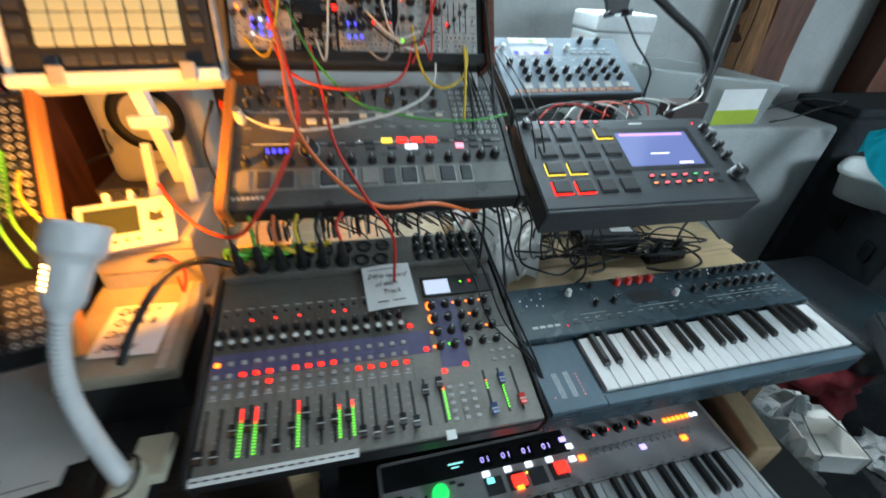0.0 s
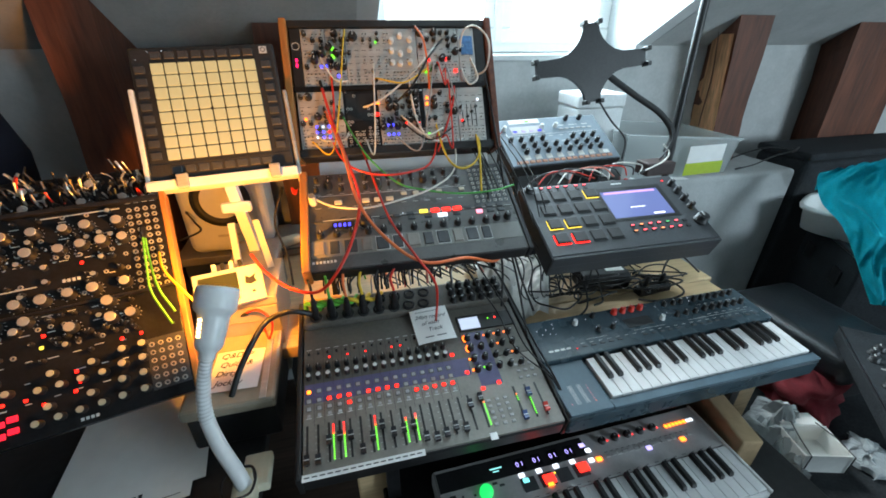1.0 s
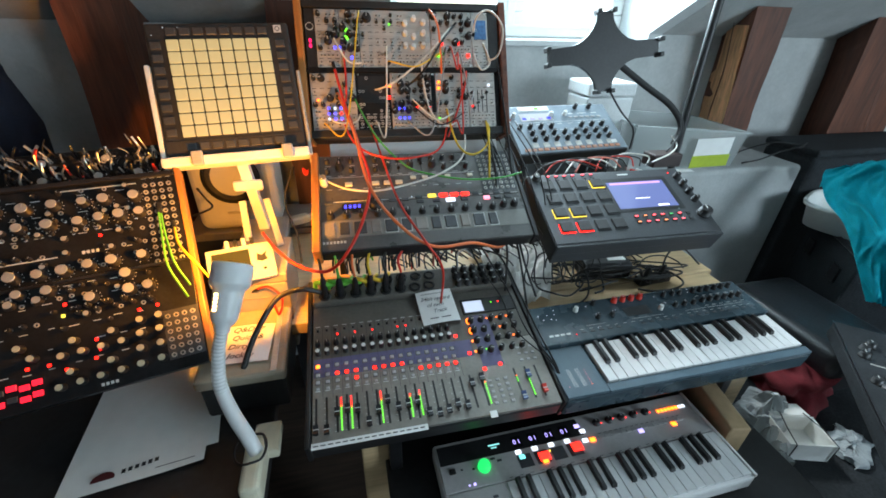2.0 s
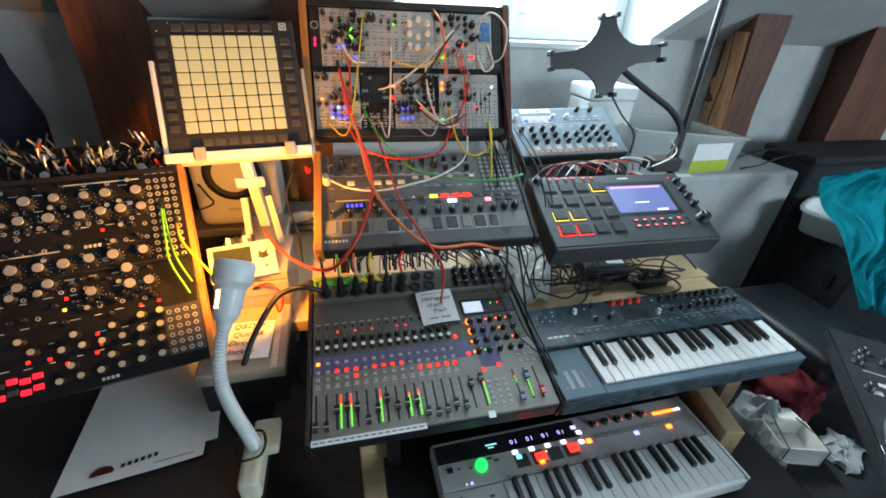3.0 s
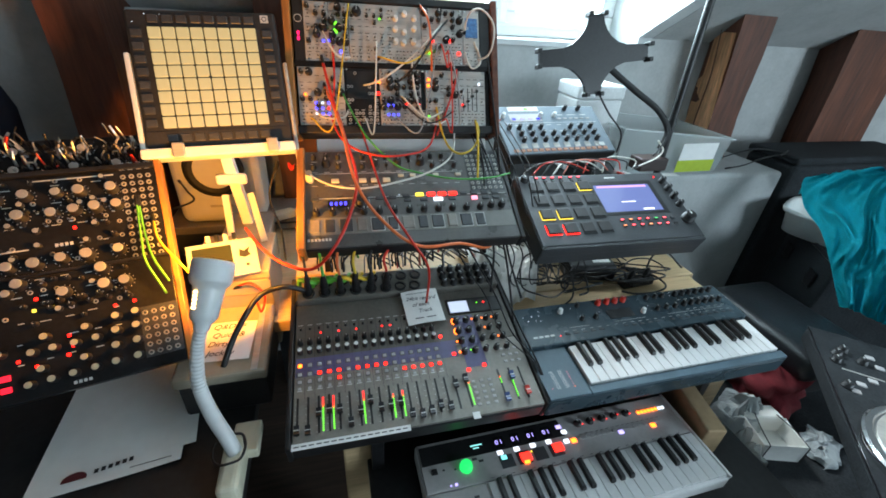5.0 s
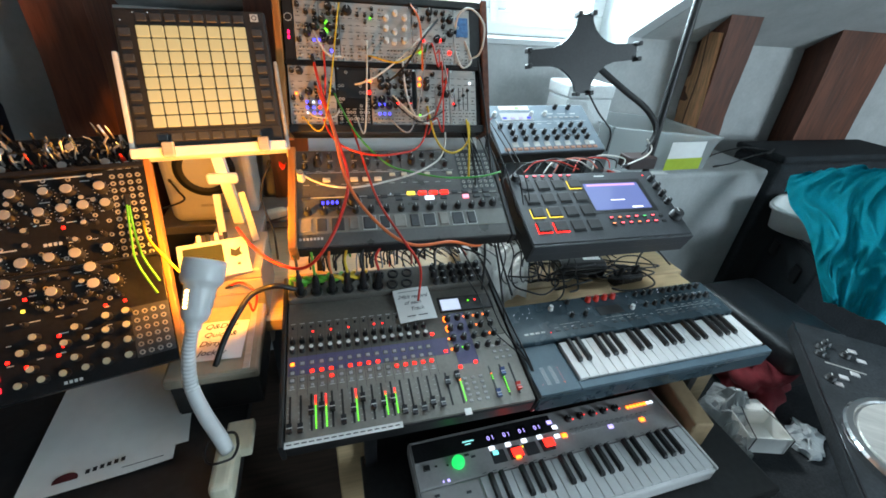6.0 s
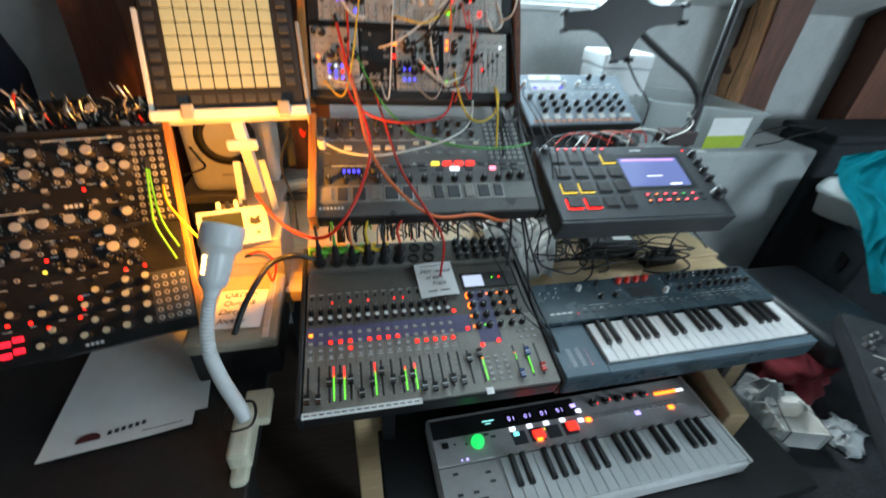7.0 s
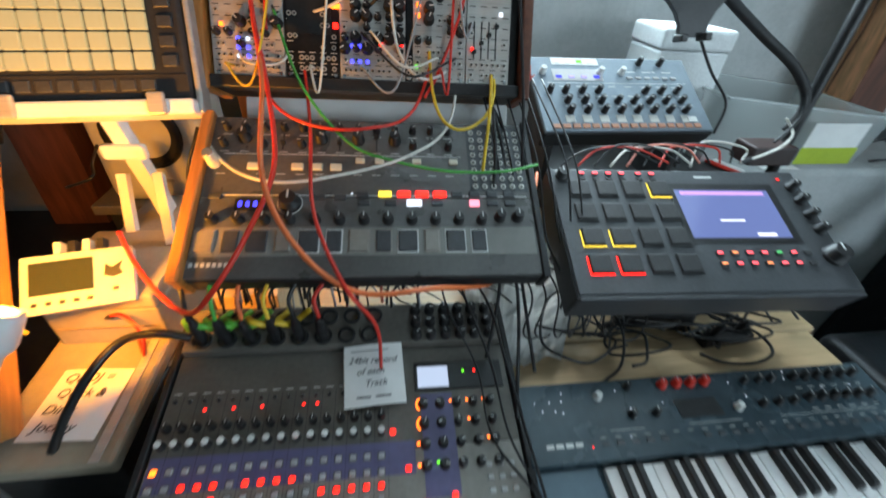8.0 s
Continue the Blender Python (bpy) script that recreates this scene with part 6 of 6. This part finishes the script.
    for x, y, z in ((0.33, -0.05, 0.0), (0.55, -0.05, -0.42), (0.33, -0.45, -0.42), (0.55, -0.45, -0.42)):
        part("leg", box(x - 0.012, x + 0.012, y - 0.012, y + 0.012, z, 0.2345, 0.002), GUNMETAL, stand)
    # black leather bench
    bm = box(1.20, 1.47, 0.46, 0.84, 0.52, 0.62, 0.035, 4)
    e = single("leather_bench", bm, LEATHER, "black leather bench with a worn glossy edge", "bench", smooth=True)
    part("bench_base", box(1.23, 1.44, 0.50, 0.80, 0.0, 0.521, 0.004), BLACK, e)
    # flight case with a white tub and a turquoise cloth
    f = thing("flight_case", (1.575, 0.722, 0), 0, 56, 0, "black flight case with a metal edge", "case")
    part("body", box(0.0, 0.38, -0.55, 0.0, 0.0, 0.725, 0.006), DULL_BLACK, f)
    part("lid", box(-0.002, 0.382, -0.552, 0.002, 0.7255, 0.735, 0.003), DULL_BLACK, f)
    for p, q in (((0.0, 0.004, 0.732), (0.38, 0.004, 0.732)), ((-0.004, 0.004, 0.732), (-0.004, -0.55, 0.732))):
        part("metal_edge", tube([p, q], 0.008, 6, 2, smooth=False), GUNMETAL, f)
    for x in (0.06, 0.27):
        part("latch", box(x, x + 0.05, 0.003, 0.010, 0.60, 0.66, 0.002), GUNMETAL, f)
    back = thing("equipment_case", (1.696, 1.085, 0), label="tall black equipment case with cables on top", category="case")
    part("body", box(0.0, 0.75, -0.01, 0.205, 0, 0.955, 0.02, 3), DULL_BLACK, back)
    part("lid", box(-0.004, 0.755, -0.014, 0.208, 0.9555, 0.985, 0.01, 2), DULL_BLACK, back)
    tub = thing("washing_tub", (1.770, 0.885, 0.7355), 0, -64, label="white plastic tub under a heap of cloth", category="tub")
    bm = bmesh.new()
    prof = [(0.86, 0.0), (0.93, 0.070), (1.0, 0.076), (1.02, 0.086), (0.99, 0.093), (0.90, 0.083), (0.82, 0.02)]
    rings = [[bm.verts.new((r * 0.172 * math.copysign(abs(math.cos(a)) ** 0.5, math.cos(a)), r * 0.130 * math.copysign(abs(math.sin(a)) ** 0.5, math.sin(a)), z)) for a in [i * math.pi / 18 for i in range(36)]] for r, z in prof]
    for p, q in zip(rings, rings[1:]):
        for i in range(36):
            bm.faces.new((p[i], p[(i + 1) % 36], q[(i + 1) % 36], q[i]))
    bm.faces.new(rings[0][::-1])
    bm.faces.new(rings[-1])
    part("shell", bm, TUB_WHITE, tub, smooth=True)

    # the garment lies heaped in the tub and hangs down its front
    brim = spline([Vector(q) for q in ((1.70, 1.02, 0.86), (1.63, 0.985, 0.945), (1.585, 0.955, 0.925), (1.565, 0.900, 0.868), (1.525, 0.800, 0.835), (1.520, 0.735, 0.770), (1.530, 0.680, 0.690), (1.550, 0.645, 0.625))], 12)
    far = spline([Vector(q) for q in ((1.86, 0.66, 0.90), (1.80, 0.66, 1.035), (1.74, 0.64, 1.03), (1.69, 0.61, 0.95), (1.66, 0.575, 0.86), (1.645, 0.54, 0.78), (1.640, 0.515, 0.70), (1.630, 0.50, 0.625))], 12)

    def cloth(u, v):
        k = min(v * (len(brim) - 1), len(brim) - 1.001)
        i = int(k)
        a, b = brim[i].lerp(brim[i + 1], k - i), far[i].lerp(far[i + 1], k - i)
        p = a.lerp(b, u)
        q = Vector((u * 2.2 + 1.3 * v, v * 2.4 - 0.8 * u, 8.0))
        q += 0.35 * Vector((noise.noise(q * 1.3), noise.noise(q * 1.3 + Vector((9, 0, 0))), 0))
        r1, r2 = 1 - 2 * abs(noise.noise(Vector((q.x * 2.0, q.y * 0.9, 1)))), 1 - 2 * abs(noise.noise(Vector((q.x * 4.6 + q.y, q.y * 1.6, 5))))
        r3 = 1 - 2 * abs(noise.noise(Vector((q.x * 3 - q.y * 6, q.y * 9, 2))))
        fold = 0.055 * noise.noise(q * 0.8) + 0.034 * r1 * abs(r1) + 0.045 * max(0.0, r2 - 0.40) + 0.004 * r3
        edge = min(1.0, 7 * u + 0.12, 7 * (1 - u) + 0.12)
        return p + Vector((-0.78, -0.36, 0.52)) * fold * edge + Vector((0, 0, 0.035 * math.sin(math.pi * u) * (1 - v)))
    single("turquoise_cloth", grid_sheet(90, 90, cloth, 0.002), TEAL, "crumpled turquoise garment hanging over a white tub", "cloth", smooth=True)



def build_small_things():
    # leads, markers and a puck on the riser shelf, a loose slip of paper on the ledge
    for x, y, mat, label in ((0.952, 1.105, CABLE["red"], "red marker pen on the riser shelf"), (0.968, 1.120, KNOB_WHITE, "white marker pen on the riser shelf")):
        pen = thing("marker_pen", (x, y, 0.931), 0, -66, label=label, category="pen")
        part("barrel", lathe([(0.0045, -0.055), (0.0052, -0.050), (0.0052, 0.030), (0, 0.030)], 10), mat, pen, m=pose(0, 0, 0, 0, 90, 0), smooth=True)
        part("cap", lathe([(0.0056, 0.0305), (0.0056, 0.050), (0.0040, 0.056), (0, 0.056)], 10), mat, pen, m=pose(0, 0, 0, 0, 90, 0), smooth=True)
    puck = thing("power_adapter", (0.690, 0.985, 0.925), label="round black power adapter on the riser shelf", category="adapter")
    part("body", lathe([(0.030, 0), (0.033, 0.004), (0.033, 0.022), (0.028, 0.028), (0, 0.029)], 24), BLACK, puck, smooth=True)
    single("paper_slip", grid_sheet(6, 4, lambda u, v: (1.075 + 0.11 * u, 1.102 + 0.028 * v, 0.9235 + 0.001 * math.sin(5 * u))), PAPER, "small white slip of paper lying on the ledge", "paper")
    # white plug with a black lead beside the loudspeaker
    plug = thing("mains_plug", (-0.200, 1.175, 0.805), 0, 25, label="white mains plug with a lead on the grey shelf", category="plug")
    part("body", box(-0.035, 0.035, -0.016, 0.016, 0, 0.026, 0.008, 3), IVORY, plug)
    part("grip", box(0.0355, 0.058, -0.010, 0.010, 0.004, 0.022, 0.004, 2), IVORY, plug)
    part("lead", tube([(0.055, 0, 0.012), (0.075, -0.01, 0.020), (0.080, -0.05, 0.004), (0.040, -0.06, 0.004), (-0.06, -0.02, 0.006)], 0.0032, 7), CABLE["black"], plug, "black lead")
    # second red clip, on the far side of the rack
    c = thing("crocodile_clip", (0.372, 0.950, 1.145), 60, -20, label="small red crocodile clip beside the rack", category="clip")
    part("jaw", plate([(-0.004, 0), (0.004, 0), (0.005, 0.014), (0.002, 0.030), (-0.002, 0.030), (-0.005, 0.014)], 0, 0.004), CABLE["red"], c)
    part("jaw", plate([(-0.003, 0), (0.003, 0), (0.008, 0.010), (0.012, 0.015), (0.004, 0.010)], 0.005, 0.009), CABLE["red"], c)


build_small_things()
build_lamp()
build_left_side()
build_right_side()

# ---- cables ----
CABLES = {
    "red": [((-0.047, 1, 1.286), (-0.033, 0.93, 1.221), (-0.013, 0.86, 1.152), (0.004, 0.76, 1.088), (-0.019, 0.68, 1.039), (-0.056, 0.64, 0.99), (-0.096, 0.65, 0.949), (-0.152, 0.7, 0.936), (-0.198, 0.75, 0.95), (-0.227, 0.79, 0.974)),
            ((0.017, 0.985, 1.185), (0.039, 0.84, 1.108), (0.055, 0.7, 1.062), (0.091, 0.62, 1.014), (0.125, 0.61, 0.953), (0.128, 0.625, 0.856)),
            ((-0.044, 0.985, 1.190), (-0.018, 0.88, 1.135), (0.039, 0.84, 1.111), (0.117, 0.83, 1.111), (0.183, 0.87, 1.126), (0.229, 0.985, 1.210)),
            ((0.272, 1.02, 1.304), (0.255, 0.95, 1.247), (0.223, 0.92, 1.168), (0.199, 0.88, 1.140)),
            ((-0.020, 1.03, 1.330), (-0.022, 0.97, 1.250), (-0.028, 0.96, 1.190), (-0.030, 0.97, 1.170)),
            ((-0.265, 0.74, 0.859), (-0.225, 0.72, 0.882), (-0.198, 0.70, 0.864), (-0.210, 0.70, 0.821), (-0.221, 0.72, 0.838))],
    "orange": [((-0.048, 0.985, 1.235), (-0.018, 0.86, 1.165), (0, 0.72, 1.092), (0.046, 0.645, 1.04), (0.108, 0.62, 1), (0.192, 0.63, 0.993), (0.286, 0.7, 0.936), (0.33, 0.74, 0.965), (0.364, 0.8, 0.997), (0.395, 0.88, 1.02)),
               ((0.179, 1.05, 1.404), (0.190, 0.98, 1.370), (0.196, 0.96, 1.304), (0.206, 0.99, 1.245))],
    "white": [((-0.118, 0.93, 1.139), (-0.111, 0.87, 1.083), (-0.064, 0.80, 1.066), (0.002, 0.76, 1.065), (0.080, 0.77, 1.070), (0.171, 0.80, 1.084), (0.234, 0.86, 1.109), (0.262, 0.985, 1.180)),
              ((0.018, 0.99, 1.222), (0.073, 0.95, 1.244), (0.138, 0.96, 1.285), (0.193, 0.98, 1.331), (0.254, 1.05, 1.380)),
              ((0.159, 1.01, 1.303), (0.154, 0.95, 1.245), (0.165, 0.91, 1.189), (0.204, 0.90, 1.160), (0.278, 0.975, 1.179)),
              ((0.288, 1.02, 1.334), (0.284, 0.98, 1.385), (0.310, 0.97, 1.397), (0.337, 0.95, 1.365), (0.335, 0.96, 1.307), (0.305, 1.00, 1.287)),
              ((0.300, 1.03, 1.320), (0.285, 0.98, 1.300), (0.300, 0.97, 1.275), (0.322, 0.975, 1.290), (0.310, 1.0, 1.33)),
              ((-0.072, 0.98, 1.192), (-0.056, 0.93, 1.170), (-0.007, 0.93, 1.169), (0.009, 0.975, 1.194)),
              ((0.75, 0.86, 1.05), (0.80, 0.87, 1.062), (0.86, 0.90, 1.066), (0.90, 0.93, 1.078), (0.89, 0.95, 1.10)),
              ((-0.045, 1.03, 1.345), (-0.030, 0.985, 1.315), (-0.012, 0.98, 1.290), (0.018, 1.00, 1.285))],
    "green": [((-0.021, 0.99, 1.244), (0.015, 0.90, 1.173), (0.046, 0.86, 1.130), (0.093, 0.82, 1.092), (0.140, 0.80, 1.080), (0.219, 0.79, 1.067), (0.302, 0.79, 1.066), (0.359, 0.80, 1.072))],
    "yellow": [((0.209, 0.99, 1.226), (0.212, 0.87, 1.139), (0.239, 0.84, 1.109), (0.279, 0.85, 1.117), (0.304, 0.89, 1.144), (0.312, 0.97, 1.181)),
               ((0.312, 0.965, 1.181), (0.293, 0.86, 1.135), (0.276, 0.79, 1.067)),
               ((0.222, 1.0, 1.26), (0.24, 0.96, 1.215), (0.252, 0.95, 1.19), (0.262, 0.985, 1.24)),
               ((-0.378, 0.77, 1.024), (-0.352, 0.70, 1.009), (-0.316, 0.66, 0.981), (-0.287, 0.66, 0.916))],
    "lime": [((-0.402, 0.795, 1.054), (-0.386, 0.74, 1.014), (-0.361, 0.68, 0.985), (-0.338, 0.655, 0.947)),
             ((-0.405, 0.795, 1.054), (-0.382, 0.71, 1.006), (-0.364, 0.66, 0.986), (-0.335, 0.625, 0.942))],
    "black": [((0.339, 1.06, 1.391), (0.343, 0.96, 1.262), (0.350, 0.88, 1.129), (0.340, 0.80, 1.050)),
              ((0.089, 0.99, 1.213), (0.149, 0.95, 1.269), (0.200, 0.96, 1.338), (0.249, 1.03, 1.372)),
              ((-0.451, 1.155, 0.945), (-0.402, 1.05, 0.955), (-0.378, 1.00, 0.951), (-0.428, 1.00, 0.931)),
              ((-0.167, 0.98, 1.053), (-0.195, 0.95, 0.977), (-0.174, 0.90, 0.906), (-0.167, 0.85, 0.850)),
              ((0.664, 0.99, 1.238), (0.734, 1.00, 1.167), (0.795, 1.00, 1.110), (0.800, 1.00, 1.050)),
              ((0.89, 0.955, 1.17), (0.905, 0.94, 1.12), (0.885, 0.93, 1.08), (0.87, 0.93, 1.06)),
              ((1.44, 1.15, 0.926), (1.50, 1.13, 0.945), (1.57, 1.12, 0.975), (1.66, 1.12, 0.990), (1.74, 1.16, 0.989)),
              ((1.40, 1.18, 0.926), (1.50, 1.22, 0.95), (1.60, 1.18, 0.992), (1.68, 1.13, 0.990), (1.62, 1.10, 0.990)),
              ((0.70, 0.70, 0.80), (0.66, 0.68, 0.84), (0.60, 0.70, 0.83), (0.55, 0.74, 0.80)),
              ((0.755, 0.70, 0.80), (0.78, 0.72, 0.85), (0.84, 0.74, 0.85), (0.90, 0.72, 0.80))],
    "blue": [((0.307, 0.985, 1.189), (0.301, 0.83, 1.086), (0.287, 0.75, 1.005), (0.299, 0.70, 0.931), (0.27, 0.62, 0.87)),
             ((0.285, 0.985, 1.189), (0.315, 0.85, 1.086), (0.310, 0.74, 1.005), (0.325, 0.68, 0.911), (0.30, 0.55, 0.835)),
             ((0.262, 0.985, 1.19), (0.335, 0.84, 1.07), (0.325, 0.74, 0.99), (0.34, 0.69, 0.90), (0.335, 0.60, 0.86))],
}
THICK = {"lime": 0.0019, "black": 0.0026, "blue": 0.0018, "white": 0.0022, "green": 0.0021}
plug_shape = lathe([(0.0034, 0), (0.0038, 0.004), (0.0038, 0.018), (0.0026, 0.024), (0, 0.024)], 8)
plug_base = finish("plug", plug_shape, BLACK)


def cable(points, color, r=None, plugs=True, label=""):
    c = single("cable", tube(points, r or (0.0032 if len(points) > 9 else None) or THICK.get(color, 0.0024), 7, 8), CABLE[color], label or "thin %s patch cable hanging between the instruments" % color, "cable", smooth=True, group="patch cables")
    if plugs:
        p, q = Vector(points[0]), Vector(points[1])
        turn = (q - p).to_track_quat("Z", "Y").to_matrix().to_4x4()
        part("plug", plug_base, None, c, "moulded plug", m=Matrix.Translation(p) @ turn)
    return c


for color, runs in CABLES.items():
    for run in runs:
        cable(run, "black" if color == "blue" else color)
cable([(-0.265, 0.575, 0.800), (-0.248, 0.60, 0.836), (-0.220, 0.63, 0.876), (-0.195, 0.66, 0.894), (-0.151, 0.66, 0.907), (-0.115, 0.665, 0.890)], "black", 0.0055, False, "thick black audio cable arching into the mixer")
rr2 = random.Random(8)
rack_m = rack.matrix_basis
for k in range(9):
    x0, y0 = rr2.uniform(0.03, 0.42), rr2.uniform(0.01, 0.25)
    x1, y1 = min(0.44, max(0.02, x0 + rr2.uniform(-0.12, 0.14))), rr2.choice((0.012, 0.028, 0.15, 0.165, 0.03))
    sag = rr2.uniform(0.02, 0.05)
    cable([rack_m @ Vector(q) for q in ((x0, y0, 0.004), (x0, y0 - 0.004, 0.030), ((x0 + x1) / 2, min(y0, y1) - sag, 0.050), (x1, y1 - 0.004, 0.030), (x1, y1, 0.004))], rr2.choice(("white", "yellow", "orange", "red", "black", "white", "grey")), 0.0018, True, "short patch cable between two modules of the rack")
# tangle behind the mixer
rt = random.Random(21)
ridge = mixer.matrix_basis
for k in range(20):
    a = ridge @ Vector((0.03 + 0.27 * rt.random(), 0.322 + 0.028 * rt.random(), 0.040))
    reach = rt.uniform(0.06, 0.22)
    top = rt.uniform(0.035, 0.075)
    cable([a, a + Vector((0.004, 0.010, 0.6 * top)), a + Vector((0.35 * reach, 0.03 + 0.03 * rt.random(), top)), a + Vector((0.8 * reach, 0.05 + 0.05 * rt.random(), 0.5 * top)), a + Vector((reach + 0.05, 0.09, -0.02)), a + Vector((reach + 0.10, 0.12, -0.07))],
          rt.choice(("black",) * 8 + ("grey", "pink")), 0.0017 + 0.0008 * rt.random(), False, "thin dark cable arching out of the mixer's sockets")
for k in range(8):
    cx, cy, cz = rt.uniform(0.40, 0.56), rt.uniform(0.64, 0.76), rt.uniform(0.81, 0.86)
    r0, tip, ph = rt.uniform(0.025, 0.065), rt.uniform(-0.9, 0.9), rt.uniform(0, 6)
    loop = [(cx + r0 * math.cos(ph + q), cy + r0 * math.sin(ph + q) * math.cos(tip) + 0.006 * q, max(0.80, cz + r0 * math.sin(ph + q) * math.sin(tip) + 0.004 * q * rt.uniform(-1, 1))) for q in [i * 0.8 for i in range(rt.randint(7, 12))]]
    cable([*loop, (cx + rt.uniform(-0.06, 0.06), cy + 0.07, 0.795)], "black", 0.0016 + 0.0008 * rt.random(), False, "thin black cable looped in a tangle behind the mixer")
for k in range(7):
    x = 0.33 + 0.02 * k
    cable([(x - 0.04, 0.985, 1.17 - 0.004 * k), (x - 0.03 + 0.01 * rt.random(), 0.82, 1.07), (x - 0.02, 0.735, 0.985), (x + 0.02 * rt.random(), 0.69, 0.92), (x + 0.03 * rt.random(), 0.67, 0.86), (x + 0.05, 0.70, 0.815), (x + 0.09, 0.76, 0.815), (x + 0.05, 0.80, 0.800)], "black", 0.0016, False, "thin dark cable hanging down behind the tangle")
for k in range(9):
    y = 0.86 + 0.02 * k * 0.5
    x = 0.45 + 0.03 * k
    cable([(x - 0.02, 0.875, 1.035), (x + 0.02, 0.885 + 0.004 * k, 1.058 + 0.003 * (k % 3)), (x + 0.09, 0.895, 1.062 - 0.003 * (k % 2)), (x + 0.16 - 0.01 * k, 0.88, 1.04)], ("black", "red", "black", "white", "pink")[k % 5], 0.0019, False, "short patch lead bundled behind the sampler")
for k in range(5):
    a = ridge @ Vector((0.010 + 0.026 * k, 0.312, 0.022))
    cable([a, a + Vector((0.002, -0.006, 0.022)), a + Vector((0.014, -0.016, 0.026)), a + Vector((0.030 + 0.01 * rt.random(), -0.008, 0.014)), a + Vector((0.05, 0.02, 0.010))], "lime" if k < 3 else "yellow", 0.0045, False, "lime green audio lead plugged into the mixer")
for k in range(12):
    cx, cy = rt.uniform(0.52, 0.84), rt.uniform(0.64, 0.84)
    r0, ph = rt.uniform(0.02, 0.06), rt.uniform(0, 6)
    loop = [(cx + r0 * math.cos(ph + q) * (1 + 0.1 * q), cy + 0.7 * r0 * math.sin(ph + q), 0.782 + 0.012 * abs(math.sin(q + ph)) + 0.003 * q) for q in [i * 0.8 for i in range(rt.randint(5, 10))]]
    cable([*loop, (cx + rt.uniform(-0.09, 0.09), cy + 0.05, 0.781)], "black", 0.0018 + 0.001 * rt.random(), False, "thin black cable curled on the plywood board")
for k in range(18):
    a = ridge @ Vector((0.04 + 0.30 * rt.random(), 0.330 + 0.02 * rt.random(), 0.030))
    far = Vector((a.x + rt.uniform(0.12, 0.34), rt.uniform(0.74, 0.86), rt.uniform(0.80, 0.86)))
    top = rt.uniform(0.05, 0.11)
    cable([a, a + Vector((0.004, 0.006, 0.6 * top)), a.lerp(far, 0.25) + Vector((0, -0.01, top)), a.lerp(far, 0.55) + Vector((0, -0.02 * rt.random(), 0.95 * top)), a.lerp(far, 0.85) + Vector((0, 0, 0.5 * top)), far, far + Vector((0.02, 0.03, -0.04))],
          rt.choice(("black",) * 7 + ("grey", "pink", "red")), 0.0013 + 0.0006 * rt.random(), False, "thin dark cable arching high behind the mixer")
for i, color in ((2, "orange"), (3, "yellow"), (4, "black"), (5, "red"), (0, "black"), (1, "green")):
    a = ridge @ Vector((0.027 + i * 0.0316, 0.299, 0.066))
    cable([a, a + Vector((-0.002, 0.012, 0.030)), a + Vector((-0.012 + 0.01 * i, 0.05, 0.052)), a + Vector((0.02 + 0.015 * i, 0.10, 0.030)), a + Vector((0.05 + 0.02 * i, 0.15, -0.03)), a + Vector((0.06 + 0.02 * i, 0.18, -0.075))], color, 0.0028, False, "%s audio lead rising from a socket of the mixer" % color)
for k in range(3):
    run = ((0.340 + 0.022 * k, 0.385, 0.105 - 0.02 * k), (0.355 + 0.030 * k, 0.315, 0.062), (0.392 + 0.018 * k, 0.235, 0.030 + 0.008 * k), (0.400 + 0.022 * k, 0.150, 0.020), (0.447 + 0.003 * k, 0.075, 0.012), (0.458 + 0.002 * k, 0.020, -0.014))
    cable([ridge @ Vector(q) for q in run], "black", 0.0014 + 0.0003 * (k % 3), False, "thin black cable trailing over the end of the mixer")
clip = thing("crocodile_clip", (-0.132, 0.905, 1.055), 40, 30, label="small red crocodile clip on the rack's side", category="clip")
part("jaw", plate([(-0.003, 0), (0.003, 0), (0.0045, 0.010), (0.0015, 0.020), (-0.0015, 0.020), (-0.0045, 0.010)], 0, 0.004), CABLE["red"], clip)
part("jaw", plate([(-0.003, 0), (0.003, 0), (0.007, 0.008), (0.011, 0.011), (0.003, 0.007)], 0.005, 0.009), CABLE["red"], clip)
